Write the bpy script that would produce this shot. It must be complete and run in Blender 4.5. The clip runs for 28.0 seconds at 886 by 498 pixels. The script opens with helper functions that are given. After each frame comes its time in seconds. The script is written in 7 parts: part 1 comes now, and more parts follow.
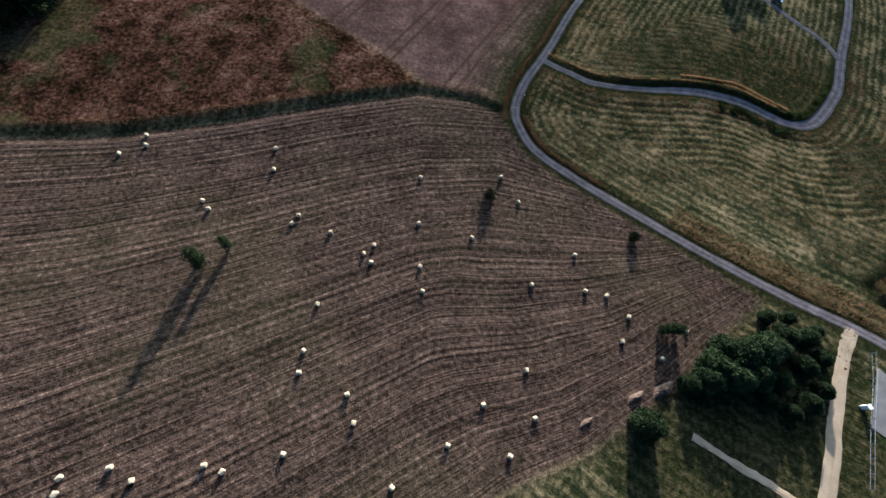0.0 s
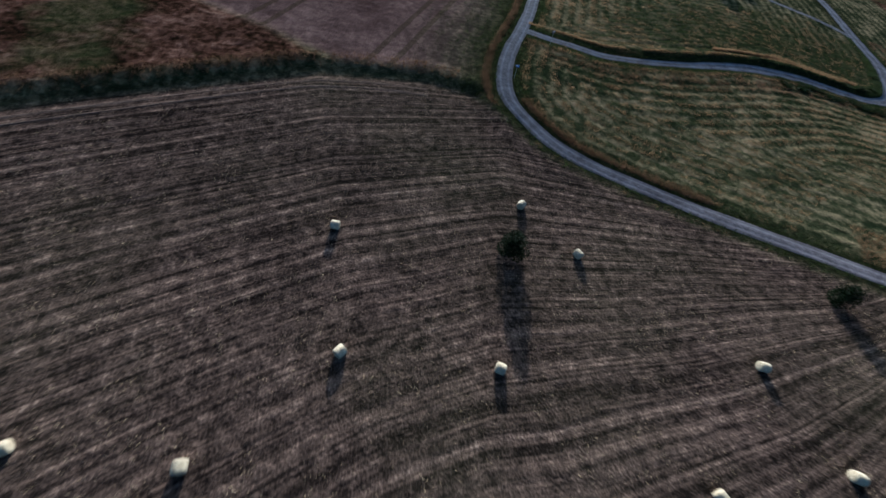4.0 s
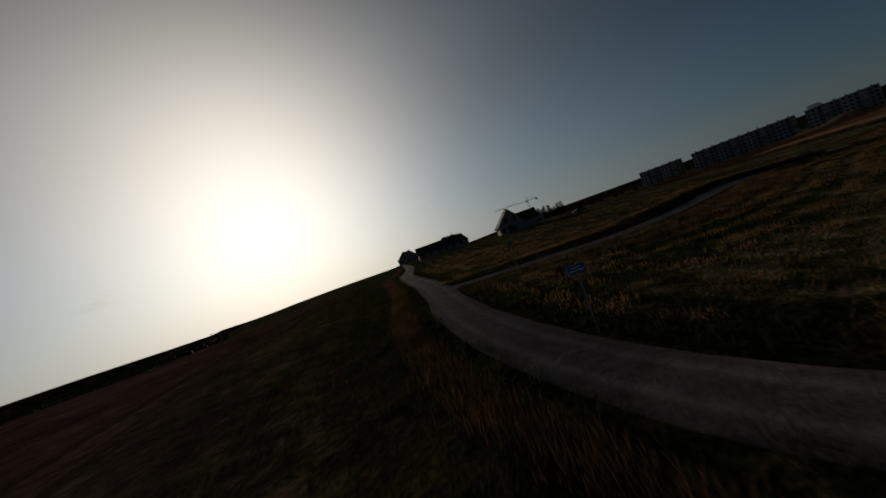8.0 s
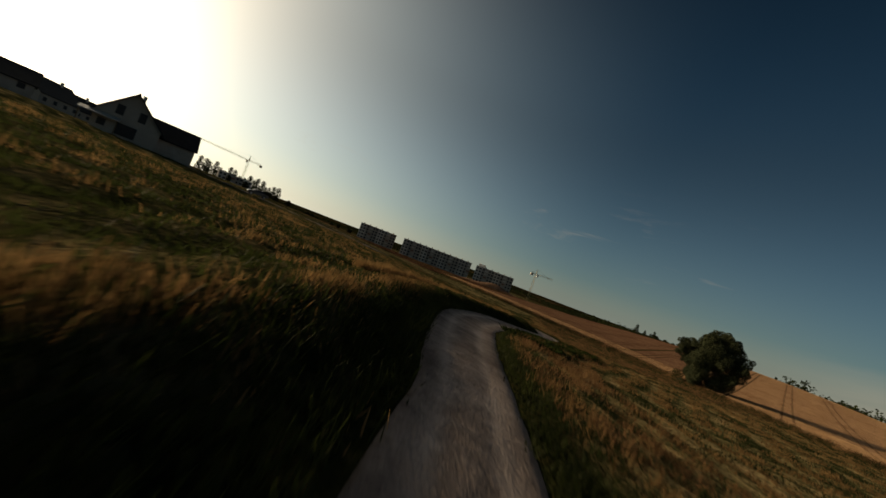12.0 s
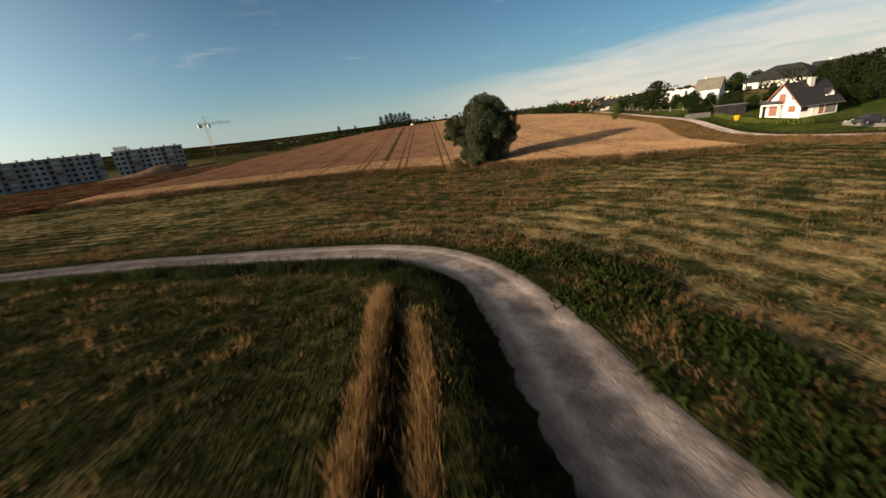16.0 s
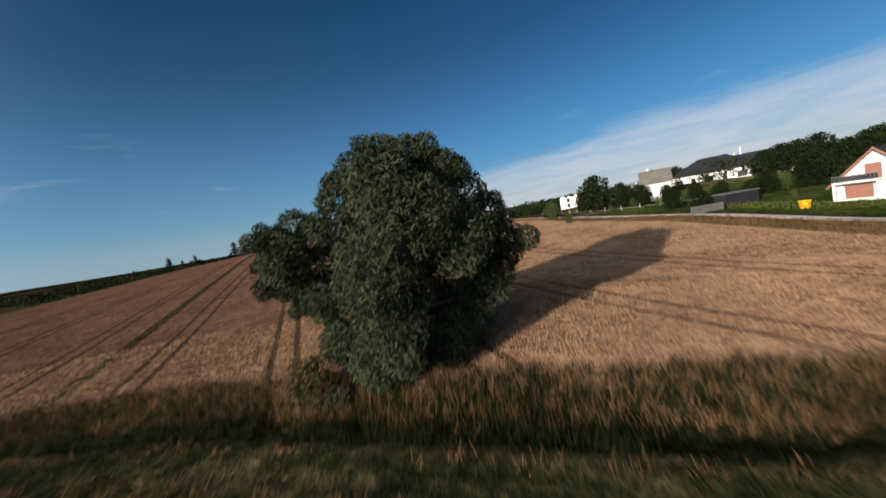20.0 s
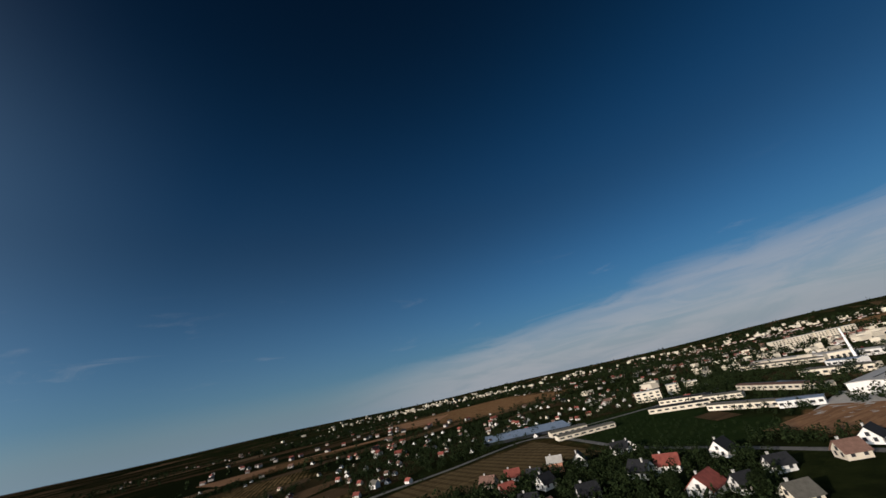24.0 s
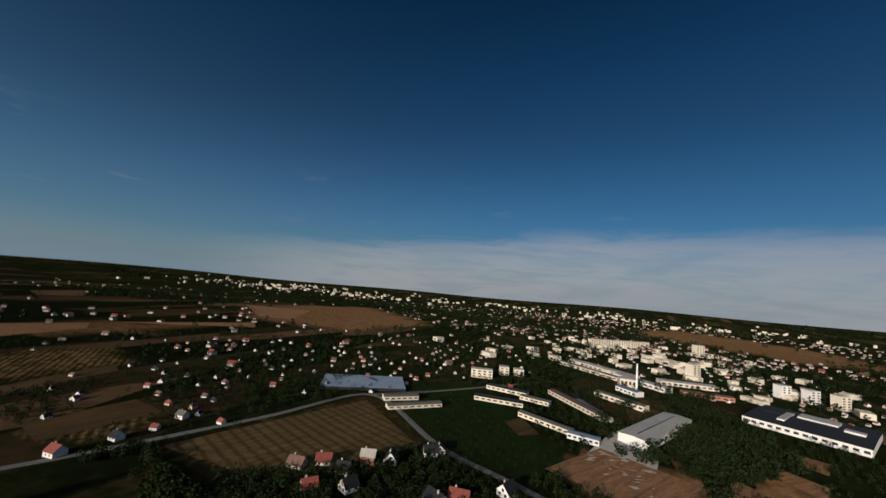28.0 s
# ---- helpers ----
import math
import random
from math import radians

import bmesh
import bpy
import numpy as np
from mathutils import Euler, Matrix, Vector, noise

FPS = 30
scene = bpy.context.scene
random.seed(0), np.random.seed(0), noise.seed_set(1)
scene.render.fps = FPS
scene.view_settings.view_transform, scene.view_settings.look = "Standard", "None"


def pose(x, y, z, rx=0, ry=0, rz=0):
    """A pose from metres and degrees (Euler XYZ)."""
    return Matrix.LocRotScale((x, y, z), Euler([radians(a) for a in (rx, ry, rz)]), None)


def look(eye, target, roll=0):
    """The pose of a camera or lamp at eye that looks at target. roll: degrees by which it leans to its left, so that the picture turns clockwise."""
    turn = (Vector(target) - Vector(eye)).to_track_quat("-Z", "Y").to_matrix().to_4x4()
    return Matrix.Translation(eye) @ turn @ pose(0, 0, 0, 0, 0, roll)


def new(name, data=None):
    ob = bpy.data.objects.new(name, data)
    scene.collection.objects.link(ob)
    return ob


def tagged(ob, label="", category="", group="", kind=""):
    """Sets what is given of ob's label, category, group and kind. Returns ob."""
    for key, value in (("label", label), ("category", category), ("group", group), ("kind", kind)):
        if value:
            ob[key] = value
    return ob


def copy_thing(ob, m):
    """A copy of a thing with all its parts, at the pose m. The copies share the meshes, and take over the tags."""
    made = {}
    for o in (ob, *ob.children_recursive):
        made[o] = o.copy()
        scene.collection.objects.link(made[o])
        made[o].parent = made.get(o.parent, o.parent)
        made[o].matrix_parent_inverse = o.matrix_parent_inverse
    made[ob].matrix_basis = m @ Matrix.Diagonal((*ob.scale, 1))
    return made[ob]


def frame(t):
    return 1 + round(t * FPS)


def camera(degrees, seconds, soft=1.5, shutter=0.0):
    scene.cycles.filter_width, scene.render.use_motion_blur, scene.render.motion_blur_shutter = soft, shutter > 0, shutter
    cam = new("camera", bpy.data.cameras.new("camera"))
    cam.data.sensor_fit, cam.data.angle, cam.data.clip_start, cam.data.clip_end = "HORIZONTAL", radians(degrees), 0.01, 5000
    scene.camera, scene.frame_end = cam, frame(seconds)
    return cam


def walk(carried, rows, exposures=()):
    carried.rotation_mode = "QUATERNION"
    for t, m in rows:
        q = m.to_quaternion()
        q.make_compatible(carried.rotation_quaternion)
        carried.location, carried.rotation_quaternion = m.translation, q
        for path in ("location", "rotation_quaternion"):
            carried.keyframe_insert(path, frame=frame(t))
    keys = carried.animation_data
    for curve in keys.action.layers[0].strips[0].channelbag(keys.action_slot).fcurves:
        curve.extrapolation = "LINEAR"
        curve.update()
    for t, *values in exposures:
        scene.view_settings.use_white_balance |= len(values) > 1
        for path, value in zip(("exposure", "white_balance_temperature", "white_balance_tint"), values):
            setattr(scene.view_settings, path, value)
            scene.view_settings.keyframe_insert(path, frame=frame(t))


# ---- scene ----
# ---------------------------------------------------------------- camera
cam = camera(101.4, 28.0, soft=1.5, shutter=0.35)
walk(cam, [
    (0.0, pose(-0.00, -0.00, 80.00, 26.93, -3.69, 5.01)),
    (0.5, pose(0.01, 2.60, 75.47, 26.61, -3.68, 4.40)),
    (1.0, pose(0.13, 5.64, 70.12, 26.45, -4.10, 3.84)),
    (1.5, pose(-0.05, 9.06, 64.11, 26.42, -4.82, 3.20)),
    (2.0, pose(-0.70, 13.09, 57.77, 26.68, -5.86, 2.18)),
    (2.5, pose(-1.38, 17.32, 51.13, 27.73, -6.91, 0.84)),
    (3.0, pose(-1.87, 22.17, 44.36, 29.75, -7.69, -0.96)),
    (3.5, pose(-2.01, 27.96, 37.48, 33.61, -7.86, -3.62)),
    (4.0, pose(-1.80, 34.20, 30.72, 39.10, -7.22, -7.00)),
    (4.5, pose(-1.26, 40.38, 24.32, 45.98, -5.56, -10.87)),
    (5.0, pose(-0.54, 46.37, 18.19, 53.46, -3.19, -14.59)),
    (5.5, pose(0.46, 52.82, 12.81, 63.90, -0.02, -18.50)),
    (6.0, pose(1.78, 60.06, 8.83, 73.53, 3.43, -21.26)),
    (6.5, pose(3.12, 67.75, 6.69, 83.06, 6.82, -23.72)),
    (7.0, pose(5.50, 74.91, 5.98, 89.78, 10.37, -25.70)),
    (7.5, pose(8.61, 81.15, 6.08, 91.40, 14.78, -28.53)),
    (8.0, pose(11.79, 86.36, 6.55, 90.85, 19.92, -33.43)),
    (8.5, pose(14.99, 90.60, 7.10, 89.31, 26.00, -40.00)),
    (9.0, pose(19.09, 94.64, 7.42, 86.21, 30.59, -48.47)),
    (9.5, pose(24.13, 98.37, 7.49, 81.28, 33.24, -58.98)),
    (10.0, pose(29.93, 101.39, 6.84, 78.97, 29.59, -67.26)),
    (10.5, pose(36.59, 103.25, 5.15, 81.45, 19.23, -70.90)),
    (11.0, pose(44.02, 104.35, 4.22, 85.85, 5.17, -72.62)),
    (11.5, pose(51.33, 105.15, 4.13, 90.51, -10.23, -73.83)),
    (12.0, pose(57.38, 106.56, 4.38, 92.48, -20.44, -77.60)),
    (12.5, pose(61.81, 108.79, 5.05, 92.25, -13.38, -86.14)),
    (13.0, pose(65.40, 111.30, 6.00, 89.87, -6.18, -92.97)),
    (13.5, pose(68.70, 113.90, 7.00, 84.99, 1.38, -99.19)),
    (14.0, pose(72.20, 115.90, 7.95, 79.65, 7.19, -105.30)),
    (14.5, pose(76.41, 117.03, 8.47, 76.29, 9.57, -110.91)),
    (15.0, pose(82.83, 116.46, 8.55, 74.04, 9.23, -115.87)),
    (15.5, pose(89.36, 114.72, 8.51, 72.01, 8.21, -120.43)),
    (16.0, pose(95.73, 112.26, 8.21, 70.74, 6.78, -124.49)),
    (16.5, pose(102.26, 109.17, 7.74, 70.09, 5.20, -128.08)),
    (17.0, pose(108.87, 105.88, 7.79, 69.56, 4.28, -131.54)),
    (17.5, pose(115.39, 101.22, 6.48, 69.94, 3.98, -134.50)),
    (18.0, pose(121.83, 96.60, 5.99, 70.68, 4.53, -137.15)),
    (18.5, pose(127.82, 91.39, 5.73, 71.34, 5.81, -139.56)),
    (19.0, pose(133.84, 85.89, 5.47, 73.24, 7.44, -141.58)),
    (19.5, pose(139.45, 79.82, 5.68, 79.74, 8.57, -142.39)),
    (20.0, pose(144.73, 73.15, 6.98, 86.02, 9.90, -143.01)),
    (20.5, pose(149.29, 65.78, 10.53, 94.01, 11.28, -142.92)),
    (21.0, pose(155.27, 57.44, 17.04, 106.40, 14.43, -143.68)),
    (21.5, pose(157.15, 50.33, 25.48, 115.30, 15.42, -142.77)),
    (22.0, pose(158.71, 44.01, 34.94, 120.39, 17.37, -141.43)),
    (22.5, pose(159.82, 38.29, 43.45, 119.39, 16.52, -139.22)),
    (23.0, pose(160.66, 33.02, 51.09, 117.19, 15.45, -137.40)),
    (23.5, pose(161.09, 28.36, 58.35, 114.84, 13.91, -136.57)),
    (24.0, pose(160.95, 24.47, 65.72, 112.19, 11.84, -136.63)),
    (24.5, pose(160.11, 21.50, 73.69, 109.60, 9.58, -138.02)),
    (25.0, pose(158.18, 19.36, 81.67, 107.40, 7.09, -140.10)),
    (25.5, pose(157.62, 16.57, 90.55, 105.33, 4.75, -142.92)),
    (26.0, pose(156.79, 14.31, 99.29, 103.62, 2.90, -146.34)),
    (26.5, pose(156.67, 11.28, 107.63, 102.07, 1.68, -150.15)),
    (27.0, pose(157.24, 8.90, 115.34, 100.60, 0.71, -153.56)),
    (27.5, pose(158.34, 5.56, 123.89, 98.35, -1.04, -155.48)),
    (28.0, pose(158.64, 2.36, 132.62, 96.03, -5.09, -155.90)),
], exposures=[(0.0, 1.74, 5000, 10), (0.8, 1.72, 4700, 9), (2.5, 1.60, 4600, 8), (4.5, 1.00, 4500, 7), (5.0, 0.53, 4500, 7), (5.5, -0.53, 5200, 9), (6.0, -1.68, 6200, 11),
                (7.0, -2.09, 6300, 10), (9.5, -2.06, 6800, 10), (10.0, -1.63, 7100, 10), (10.5, -0.58, 8600, 10), (11.0, -0.03, 10200, 11), (12.0, -0.23, 8700, 10),
                (12.5, -0.08, 8600, 10), (14.5, 0.99, 7750, 11), (17.0, 0.87, 7200, 11), (20.0, 0.66, 5750, 11), (21.0, 0.55, 5400, 11), (22.0, 0.08, 5200, 11), (25.0, -0.15, 5800, 11),
                (28.0, -0.25, 5800, 11)])

# ---------------------------------------------------------------- sky and sun
SUN_AZ, SUN_EL = radians(9.0), radians(14.5)
world = bpy.data.worlds.new("evening_sky")
scene.world = world
world.use_nodes = True
wt = world.node_tree
sky = wt.nodes.new("ShaderNodeTexSky")
sky.sky_type = 'NISHITA'
sky.sun_disc = False
sky.sun_elevation, sky.sun_rotation = SUN_EL, SUN_AZ
sky.altitude, sky.air_density, sky.dust_density, sky.ozone_density = 200, 1.0, 0.8, 5.0
wbg = wt.nodes["Background"]
wbg.inputs["Strength"].default_value = 0.053


def wnode(kind, **kw):
    n = wt.nodes.new(kind)
    for key, val in kw.items():
        n.inputs[key].default_value = val
    return n


# a pale cirrus bank low in the south, thin streaks elsewhere
def wmath(kind, a, b=None):
    n = wt.nodes.new("ShaderNodeMath")
    n.operation = kind
    for i, v in enumerate((a, b)):
        if v is None:
            continue
        if isinstance(v, (int, float)):
            n.inputs[i].default_value = v
        else:
            wt.links.new(v, n.inputs[i])
    return n.outputs[0]


def wramp(fac, *stops):
    r = wt.nodes.new("ShaderNodeValToRGB")
    r.color_ramp.interpolation = 'EASE'
    for i, (p, v) in enumerate(stops):
        e = r.color_ramp.elements[i] if i < 2 else r.color_ramp.elements.new(p)
        e.position, e.color = p, (v, v, v, 1)
    wt.links.new(fac, r.inputs[0])
    return r.outputs[0]


tc = wt.nodes.new("ShaderNodeTexCoord")
sep = wt.nodes.new("ShaderNodeSeparateXYZ")
wt.links.new(tc.outputs["Generated"], sep.inputs[0])
mp = wnode("ShaderNodeMapping", Scale=(1.5, 1.5, 9.0), Rotation=(0.05, 0.10, 0.0))
cn = wnode("ShaderNodeTexNoise", Scale=3.2, Detail=8.0, Roughness=0.6)
cn.inputs["Distortion"].default_value = 0.6
wt.links.new(tc.outputs["Generated"], mp.inputs["Vector"])
wt.links.new(mp.outputs[0], cn.inputs["Vector"])
streak = wramp(cn.outputs[0], (0.35, 0.6), (0.62, 1.0))
# the bank's upper edge lies about ten degrees up and sinks towards the east
edge = wmath('ADD', sep.outputs["Z"], wmath('MULTIPLY', wmath('SUBTRACT', cn.outputs[0], 0.5), 0.10))
edge = wmath('ADD', edge, wmath('MULTIPLY', wmath('MAXIMUM', sep.outputs["X"], 0.1), 0.12))
low = wramp(edge, (0.0, 0.55), (0.10, 0.62), (0.145, 0.55), (0.195, 0.0))
south = wramp(wmath('MULTIPLY', sep.outputs["Y"], -1.0), (0.45, 0.0), (0.85, 1.0))
bank = wmath('MULTIPLY', wmath('MULTIPLY', low, south), streak)
thin = wmath('MULTIPLY', wramp(cn.outputs[0], (0.60, 0.0), (0.80, 0.35)), wramp(sep.outputs["Z"], (0.05, 0.0), (0.18, 0.5), (0.34, 0.0)))
cover = wmath('MAXIMUM', bank, thin)
sat = wnode("ShaderNodeHueSaturation", Hue=0.495, Saturation=1.72, Value=1.08)
wt.links.new(sky.outputs[0], sat.inputs["Color"])


def wmix(kind, fac, a, b):
    n = wt.nodes.new("ShaderNodeMixRGB")
    n.blend_type = kind
    for i, v in enumerate((fac, a, b)):
        if isinstance(v, (int, float)):
            n.inputs[i].default_value = v
        elif isinstance(v, tuple):
            n.inputs[i].default_value = (*v, 1)
        else:
            wt.links.new(v, n.inputs[i])
    return n.outputs[0]


# the zenith is a deep dark blue
deep = wmix('MULTIPLY', 1.0, sat.outputs[0], wramp(sep.outputs["Z"], (0.10, 1.0), (0.45, 0.56), (0.9, 0.21)))
# evening haze: pale along the horizon, a broad warm glow about the sun
toward = wt.nodes.new("ShaderNodeVectorMath")
toward.operation = 'DOT_PRODUCT'
toward.inputs[1].default_value = (math.sin(SUN_AZ) * math.cos(SUN_EL), math.cos(SUN_AZ) * math.cos(SUN_EL), math.sin(SUN_EL))
wt.links.new(tc.outputs["Generated"], toward.inputs[0])
glow = wmath('MAXIMUM', toward.outputs["Value"], 0.0)
haze = wmath('POWER', 2.718, wmath('MULTIPLY', wmath('MAXIMUM', sep.outputs["Z"], 0.0), -5.6))
veil = wmix('MIX', wmath('MULTIPLY', haze, 0.9), deep, wmix('MIX', wmath('POWER', glow, 2.2), (4.0, 5.2, 5.6), (15.0, 12.8, 9.8)))
# the broad glow: a cream heart, falling off to a faint blue veil at right angles to the sun
low_sky = wramp(sep.outputs["Z"], (0.05, 1.0), (0.45, 0.45), (0.8, 0.0))
veil = wmix('ADD', wmath('MULTIPLY', wmath('POWER', glow, 1.8), low_sky), veil, (7.6, 10.6, 11.8))
for power, colour in ((5.0, (15.0, 14.5, 13.6)), (16.0, (64.0, 55.0, 43.0))):
    veil = wmix('ADD', wmath('POWER', glow, power), veil, colour)
out = wmix('MIX', cover, veil, (9.4, 8.5, 7.8))
wt.links.new(out, wbg.inputs["Color"])

sun = new("sun", bpy.data.lights.new("sun", 'SUN'))
sun.data.energy, sun.data.angle, sun.data.color = 5.0, radians(0.53), (1.0, 0.80, 0.58)
sd = Vector((math.sin(SUN_AZ) * math.cos(SUN_EL), math.cos(SUN_AZ) * math.cos(SUN_EL), math.sin(SUN_EL)))
sun.matrix_world = look(sd * 500, (0, 0, 0))


# ---------------------------------------------------------------- materials
def material(name, c1, c2, scale=1.0, rough=0.85, bump=0.3, bscale=None, metal=0.0, spec=None, coord="Object", c3=None, fine=8.0, trans=0.0):
    """Two colours mottled at two scales, an optional third as stains, with fine relief."""
    m = bpy.data.materials.new(name)
    m.use_nodes = True
    nt, N = m.node_tree, m.node_tree.nodes
    b = N["Principled BSDF"]
    b.inputs["Roughness"].default_value, b.inputs["Metallic"].default_value = rough, metal
    b.inputs["Specular IOR Level"].default_value = (0.02 if trans or rough >= 0.9 else 0.3) if spec is None else spec
    co = N.new("ShaderNodeTexCoord")
    n1, n2 = N.new("ShaderNodeTexNoise"), N.new("ShaderNodeTexNoise")
    n1.inputs["Scale"].default_value, n1.inputs["Detail"].default_value = scale, 4
    n2.inputs["Scale"].default_value, n2.inputs["Detail"].default_value = scale * fine, 3
    for n in (n1, n2):
        nt.links.new(co.outputs[coord], n.inputs["Vector"])
    add = N.new("ShaderNodeMath")
    add.operation = 'MULTIPLY_ADD'
    add.inputs[1].default_value = 0.5
    hal = N.new("ShaderNodeMath")
    hal.operation = 'MULTIPLY'
    hal.inputs[1].default_value = 0.5
    nt.links.new(n2.outputs[0], hal.inputs[0])
    nt.links.new(n1.outputs[0], add.inputs[0])
    nt.links.new(hal.outputs[0], add.inputs[2])
    ramp = N.new("ShaderNodeValToRGB")
    el = ramp.color_ramp.elements
    el[0].position, el[1].position = 0.36, 0.64
    el[0].color, el[1].color = (*c1, 1), (*c2, 1)
    if c3:
        e = el.new(0.75)
        e.color = (*c3, 1)
    nt.links.new(add.outputs[0], ramp.inputs[0])
    nt.links.new(ramp.outputs[0], b.inputs["Base Color"])
    if bump:
        bp = N.new("ShaderNodeBump")
        bp.inputs["Strength"].default_value = bump
        bp.inputs["Distance"].default_value = 0.05
        nt.links.new(n2.outputs[0], bp.inputs["Height"])
        nt.links.new(bp.outputs[0], b.inputs["Normal"])
    if trans:
        b.inputs["Subsurface Weight"].default_value = 0
        tr = N.new("ShaderNodeBsdfTranslucent")
        mx = N.new("ShaderNodeMixShader")
        mx.inputs[0].default_value = trans
        nt.links.new(ramp.outputs[0], tr.inputs["Color"])
        nt.links.new(b.outputs[0], mx.inputs[1])
        nt.links.new(tr.outputs[0], mx.inputs[2])
        nt.links.new(mx.outputs[0], N["Material Output"].inputs[0])
    return m


def tinted(m, amount=0.25):
    """Each object a little lighter or darker than the next."""
    nt, N = m.node_tree, m.node_tree.nodes
    b = N["Principled BSDF"]
    link = b.inputs["Base Color"].links[0]
    hsv, inf, mr = N.new("ShaderNodeHueSaturation"), N.new("ShaderNodeObjectInfo"), N.new("ShaderNodeMapRange")
    mr.inputs["To Min"].default_value, mr.inputs["To Max"].default_value = 1 - amount, 1 + amount
    nt.links.new(inf.outputs["Random"], mr.inputs["Value"])
    nt.links.new(mr.outputs[0], hsv.inputs["Value"])
    nt.links.new(link.from_socket, hsv.inputs["Color"])
    nt.links.new(hsv.outputs[0], b.inputs["Base Color"])
    return m


M = {}
M["leaf"] = tinted(material("leaf", (0.030, 0.050, 0.014), (0.085, 0.115, 0.036), 0.6, 0.6, 0.0, trans=0.3), 0.2)
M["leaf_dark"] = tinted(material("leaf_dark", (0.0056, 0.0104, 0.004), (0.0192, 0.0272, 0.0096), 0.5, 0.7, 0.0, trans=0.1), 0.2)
M["thicket"] = tinted(material("thicket_leaf", (0.010, 0.020, 0.008), (0.042, 0.058, 0.024), 0.5, 0.7, 0.0, trans=0.12), 0.3)
M["straw_old"] = material("old_straw", (0.0553, 0.0377, 0.026), (0.1625, 0.117, 0.0845), 1.5, 0.95, 0.9, fine=8)
M["willow"] = material("willow_leaf", (0.0116, 0.0174, 0.0087), (0.058, 0.0682, 0.0377), 0.35, 0.6, 0.0, trans=0.06)
M["bark"] = material("bark", (0.045, 0.035, 0.026), (0.11, 0.09, 0.07), 3.0, 0.9, 0.8)
M["straw"] = tinted(material("straw", (0.3444, 0.2706, 0.1558), (0.5412, 0.451, 0.287), 3.0, 0.85, 0.9, fine=14), 0.12)
M["straw_end"] = material("straw_end", (0.34, 0.25, 0.13), (0.55, 0.43, 0.25), 6.0, 0.9, 0.9)
M["dirt"] = material("dirt", (0.22, 0.17, 0.11), (0.36, 0.29, 0.20), 0.3, 0.95, 0.8, fine=20)
M["asphalt"] = material("asphalt", (0.10, 0.10, 0.10), (0.17, 0.165, 0.155), 0.4, 0.9, 0.5, fine=30)
M["plaster"] = tinted(material("white_plaster", (0.594, 0.576, 0.54), (0.72, 0.702, 0.666), 0.5, 0.8, 0.2, fine=20), 0.08)
M["plaster_cream"] = tinted(material("cream_plaster", (0.52, 0.46, 0.36), (0.66, 0.60, 0.48), 0.5, 0.8, 0.2, fine=20), 0.1)
M["plaster_grey"] = material("grey_plaster", (0.2295, 0.1997, 0.17), (0.357, 0.3145, 0.272), 0.3, 0.85, 0.2, fine=20)
M["plaster_dull"] = tinted(material("weathered_plaster", (0.30, 0.27, 0.24), (0.52, 0.48, 0.43), 0.25, 0.85, 0.2, fine=20), 0.2)
M["spoil"] = material("dug_soil", (0.060, 0.036, 0.024), (0.15, 0.098, 0.070), 0.4, 0.95, 0.8, fine=12)
M["brick"] = material("brick_wall", (0.32, 0.14, 0.09), (0.46, 0.24, 0.16), 1.2, 0.9, 0.5, fine=20)
M["concrete"] = material("concrete", (0.30, 0.29, 0.27), (0.46, 0.44, 0.41), 0.4, 0.85, 0.3, fine=16)
M["tile_dark"] = tinted(material("anthracite_roof_tile", (0.0074, 0.0077, 0.0093), (0.0186, 0.0192, 0.0217), 0.8, 0.75, 0.4, fine=14), 0.2)
M["tile_red"] = tinted(material("red_roof_tile", (0.15, 0.040, 0.030), (0.25, 0.070, 0.050), 0.8, 0.65, 0.4, fine=14), 0.2)
M["tile_brown"] = tinted(material("brown_roof_tile", (0.10, 0.055, 0.040), (0.17, 0.10, 0.075), 0.8, 0.7, 0.4, fine=14), 0.2)
M["tile_grey"] = tinted(material("weathered_roof", (0.070, 0.065, 0.054), (0.125, 0.118, 0.098), 0.8, 0.8, 0.4, fine=14), 0.15)
M["sheet_white"] = material("pale_roof_sheet", (0.315, 0.3, 0.27), (0.435, 0.4125, 0.375), 0.1, 0.5, 0.2, fine=10)
M["sheet_blue"] = material("blue_sheet", (0.10, 0.14, 0.20), (0.16, 0.20, 0.27), 0.2, 0.5, 0.1)
M["sheet_green"] = material("green_sheet", (0.03, 0.16, 0.10), (0.05, 0.22, 0.14), 0.2, 0.5, 0.1)
M["glass"] = material("window_glass", (0.016, 0.018, 0.021), (0.035, 0.038, 0.042), 0.5, 0.3, 0.0, spec=0.1)
M["frame"] = material("window_frame", (0.10, 0.09, 0.085), (0.16, 0.15, 0.14), 2, 0.5, 0.0)
M["shutter"] = material("brown_shutter", (0.17, 0.075, 0.05), (0.24, 0.11, 0.075), 2, 0.6, 0.2)
M["wood"] = material("wood", (0.11, 0.065, 0.035), (0.20, 0.13, 0.075), 2, 0.8, 0.4)
M["steel_yellow"] = material("yellow_steel", (0.24, 0.19, 0.09), (0.34, 0.27, 0.13), 1, 0.5, 0.1)
M["steel_grey"] = material("grey_steel", (0.20, 0.20, 0.21), (0.32, 0.32, 0.33), 1, 0.45, 0.1, metal=0.5)
M["plastic_yellow"] = material("yellow_plastic", (0.80, 0.42, 0.01), (0.88, 0.52, 0.02), 1, 0.45, 0.0)
M["sign_blue"] = material("blue_sign", (0.03, 0.12, 0.34), (0.04, 0.16, 0.42), 1, 0.4, 0.0)
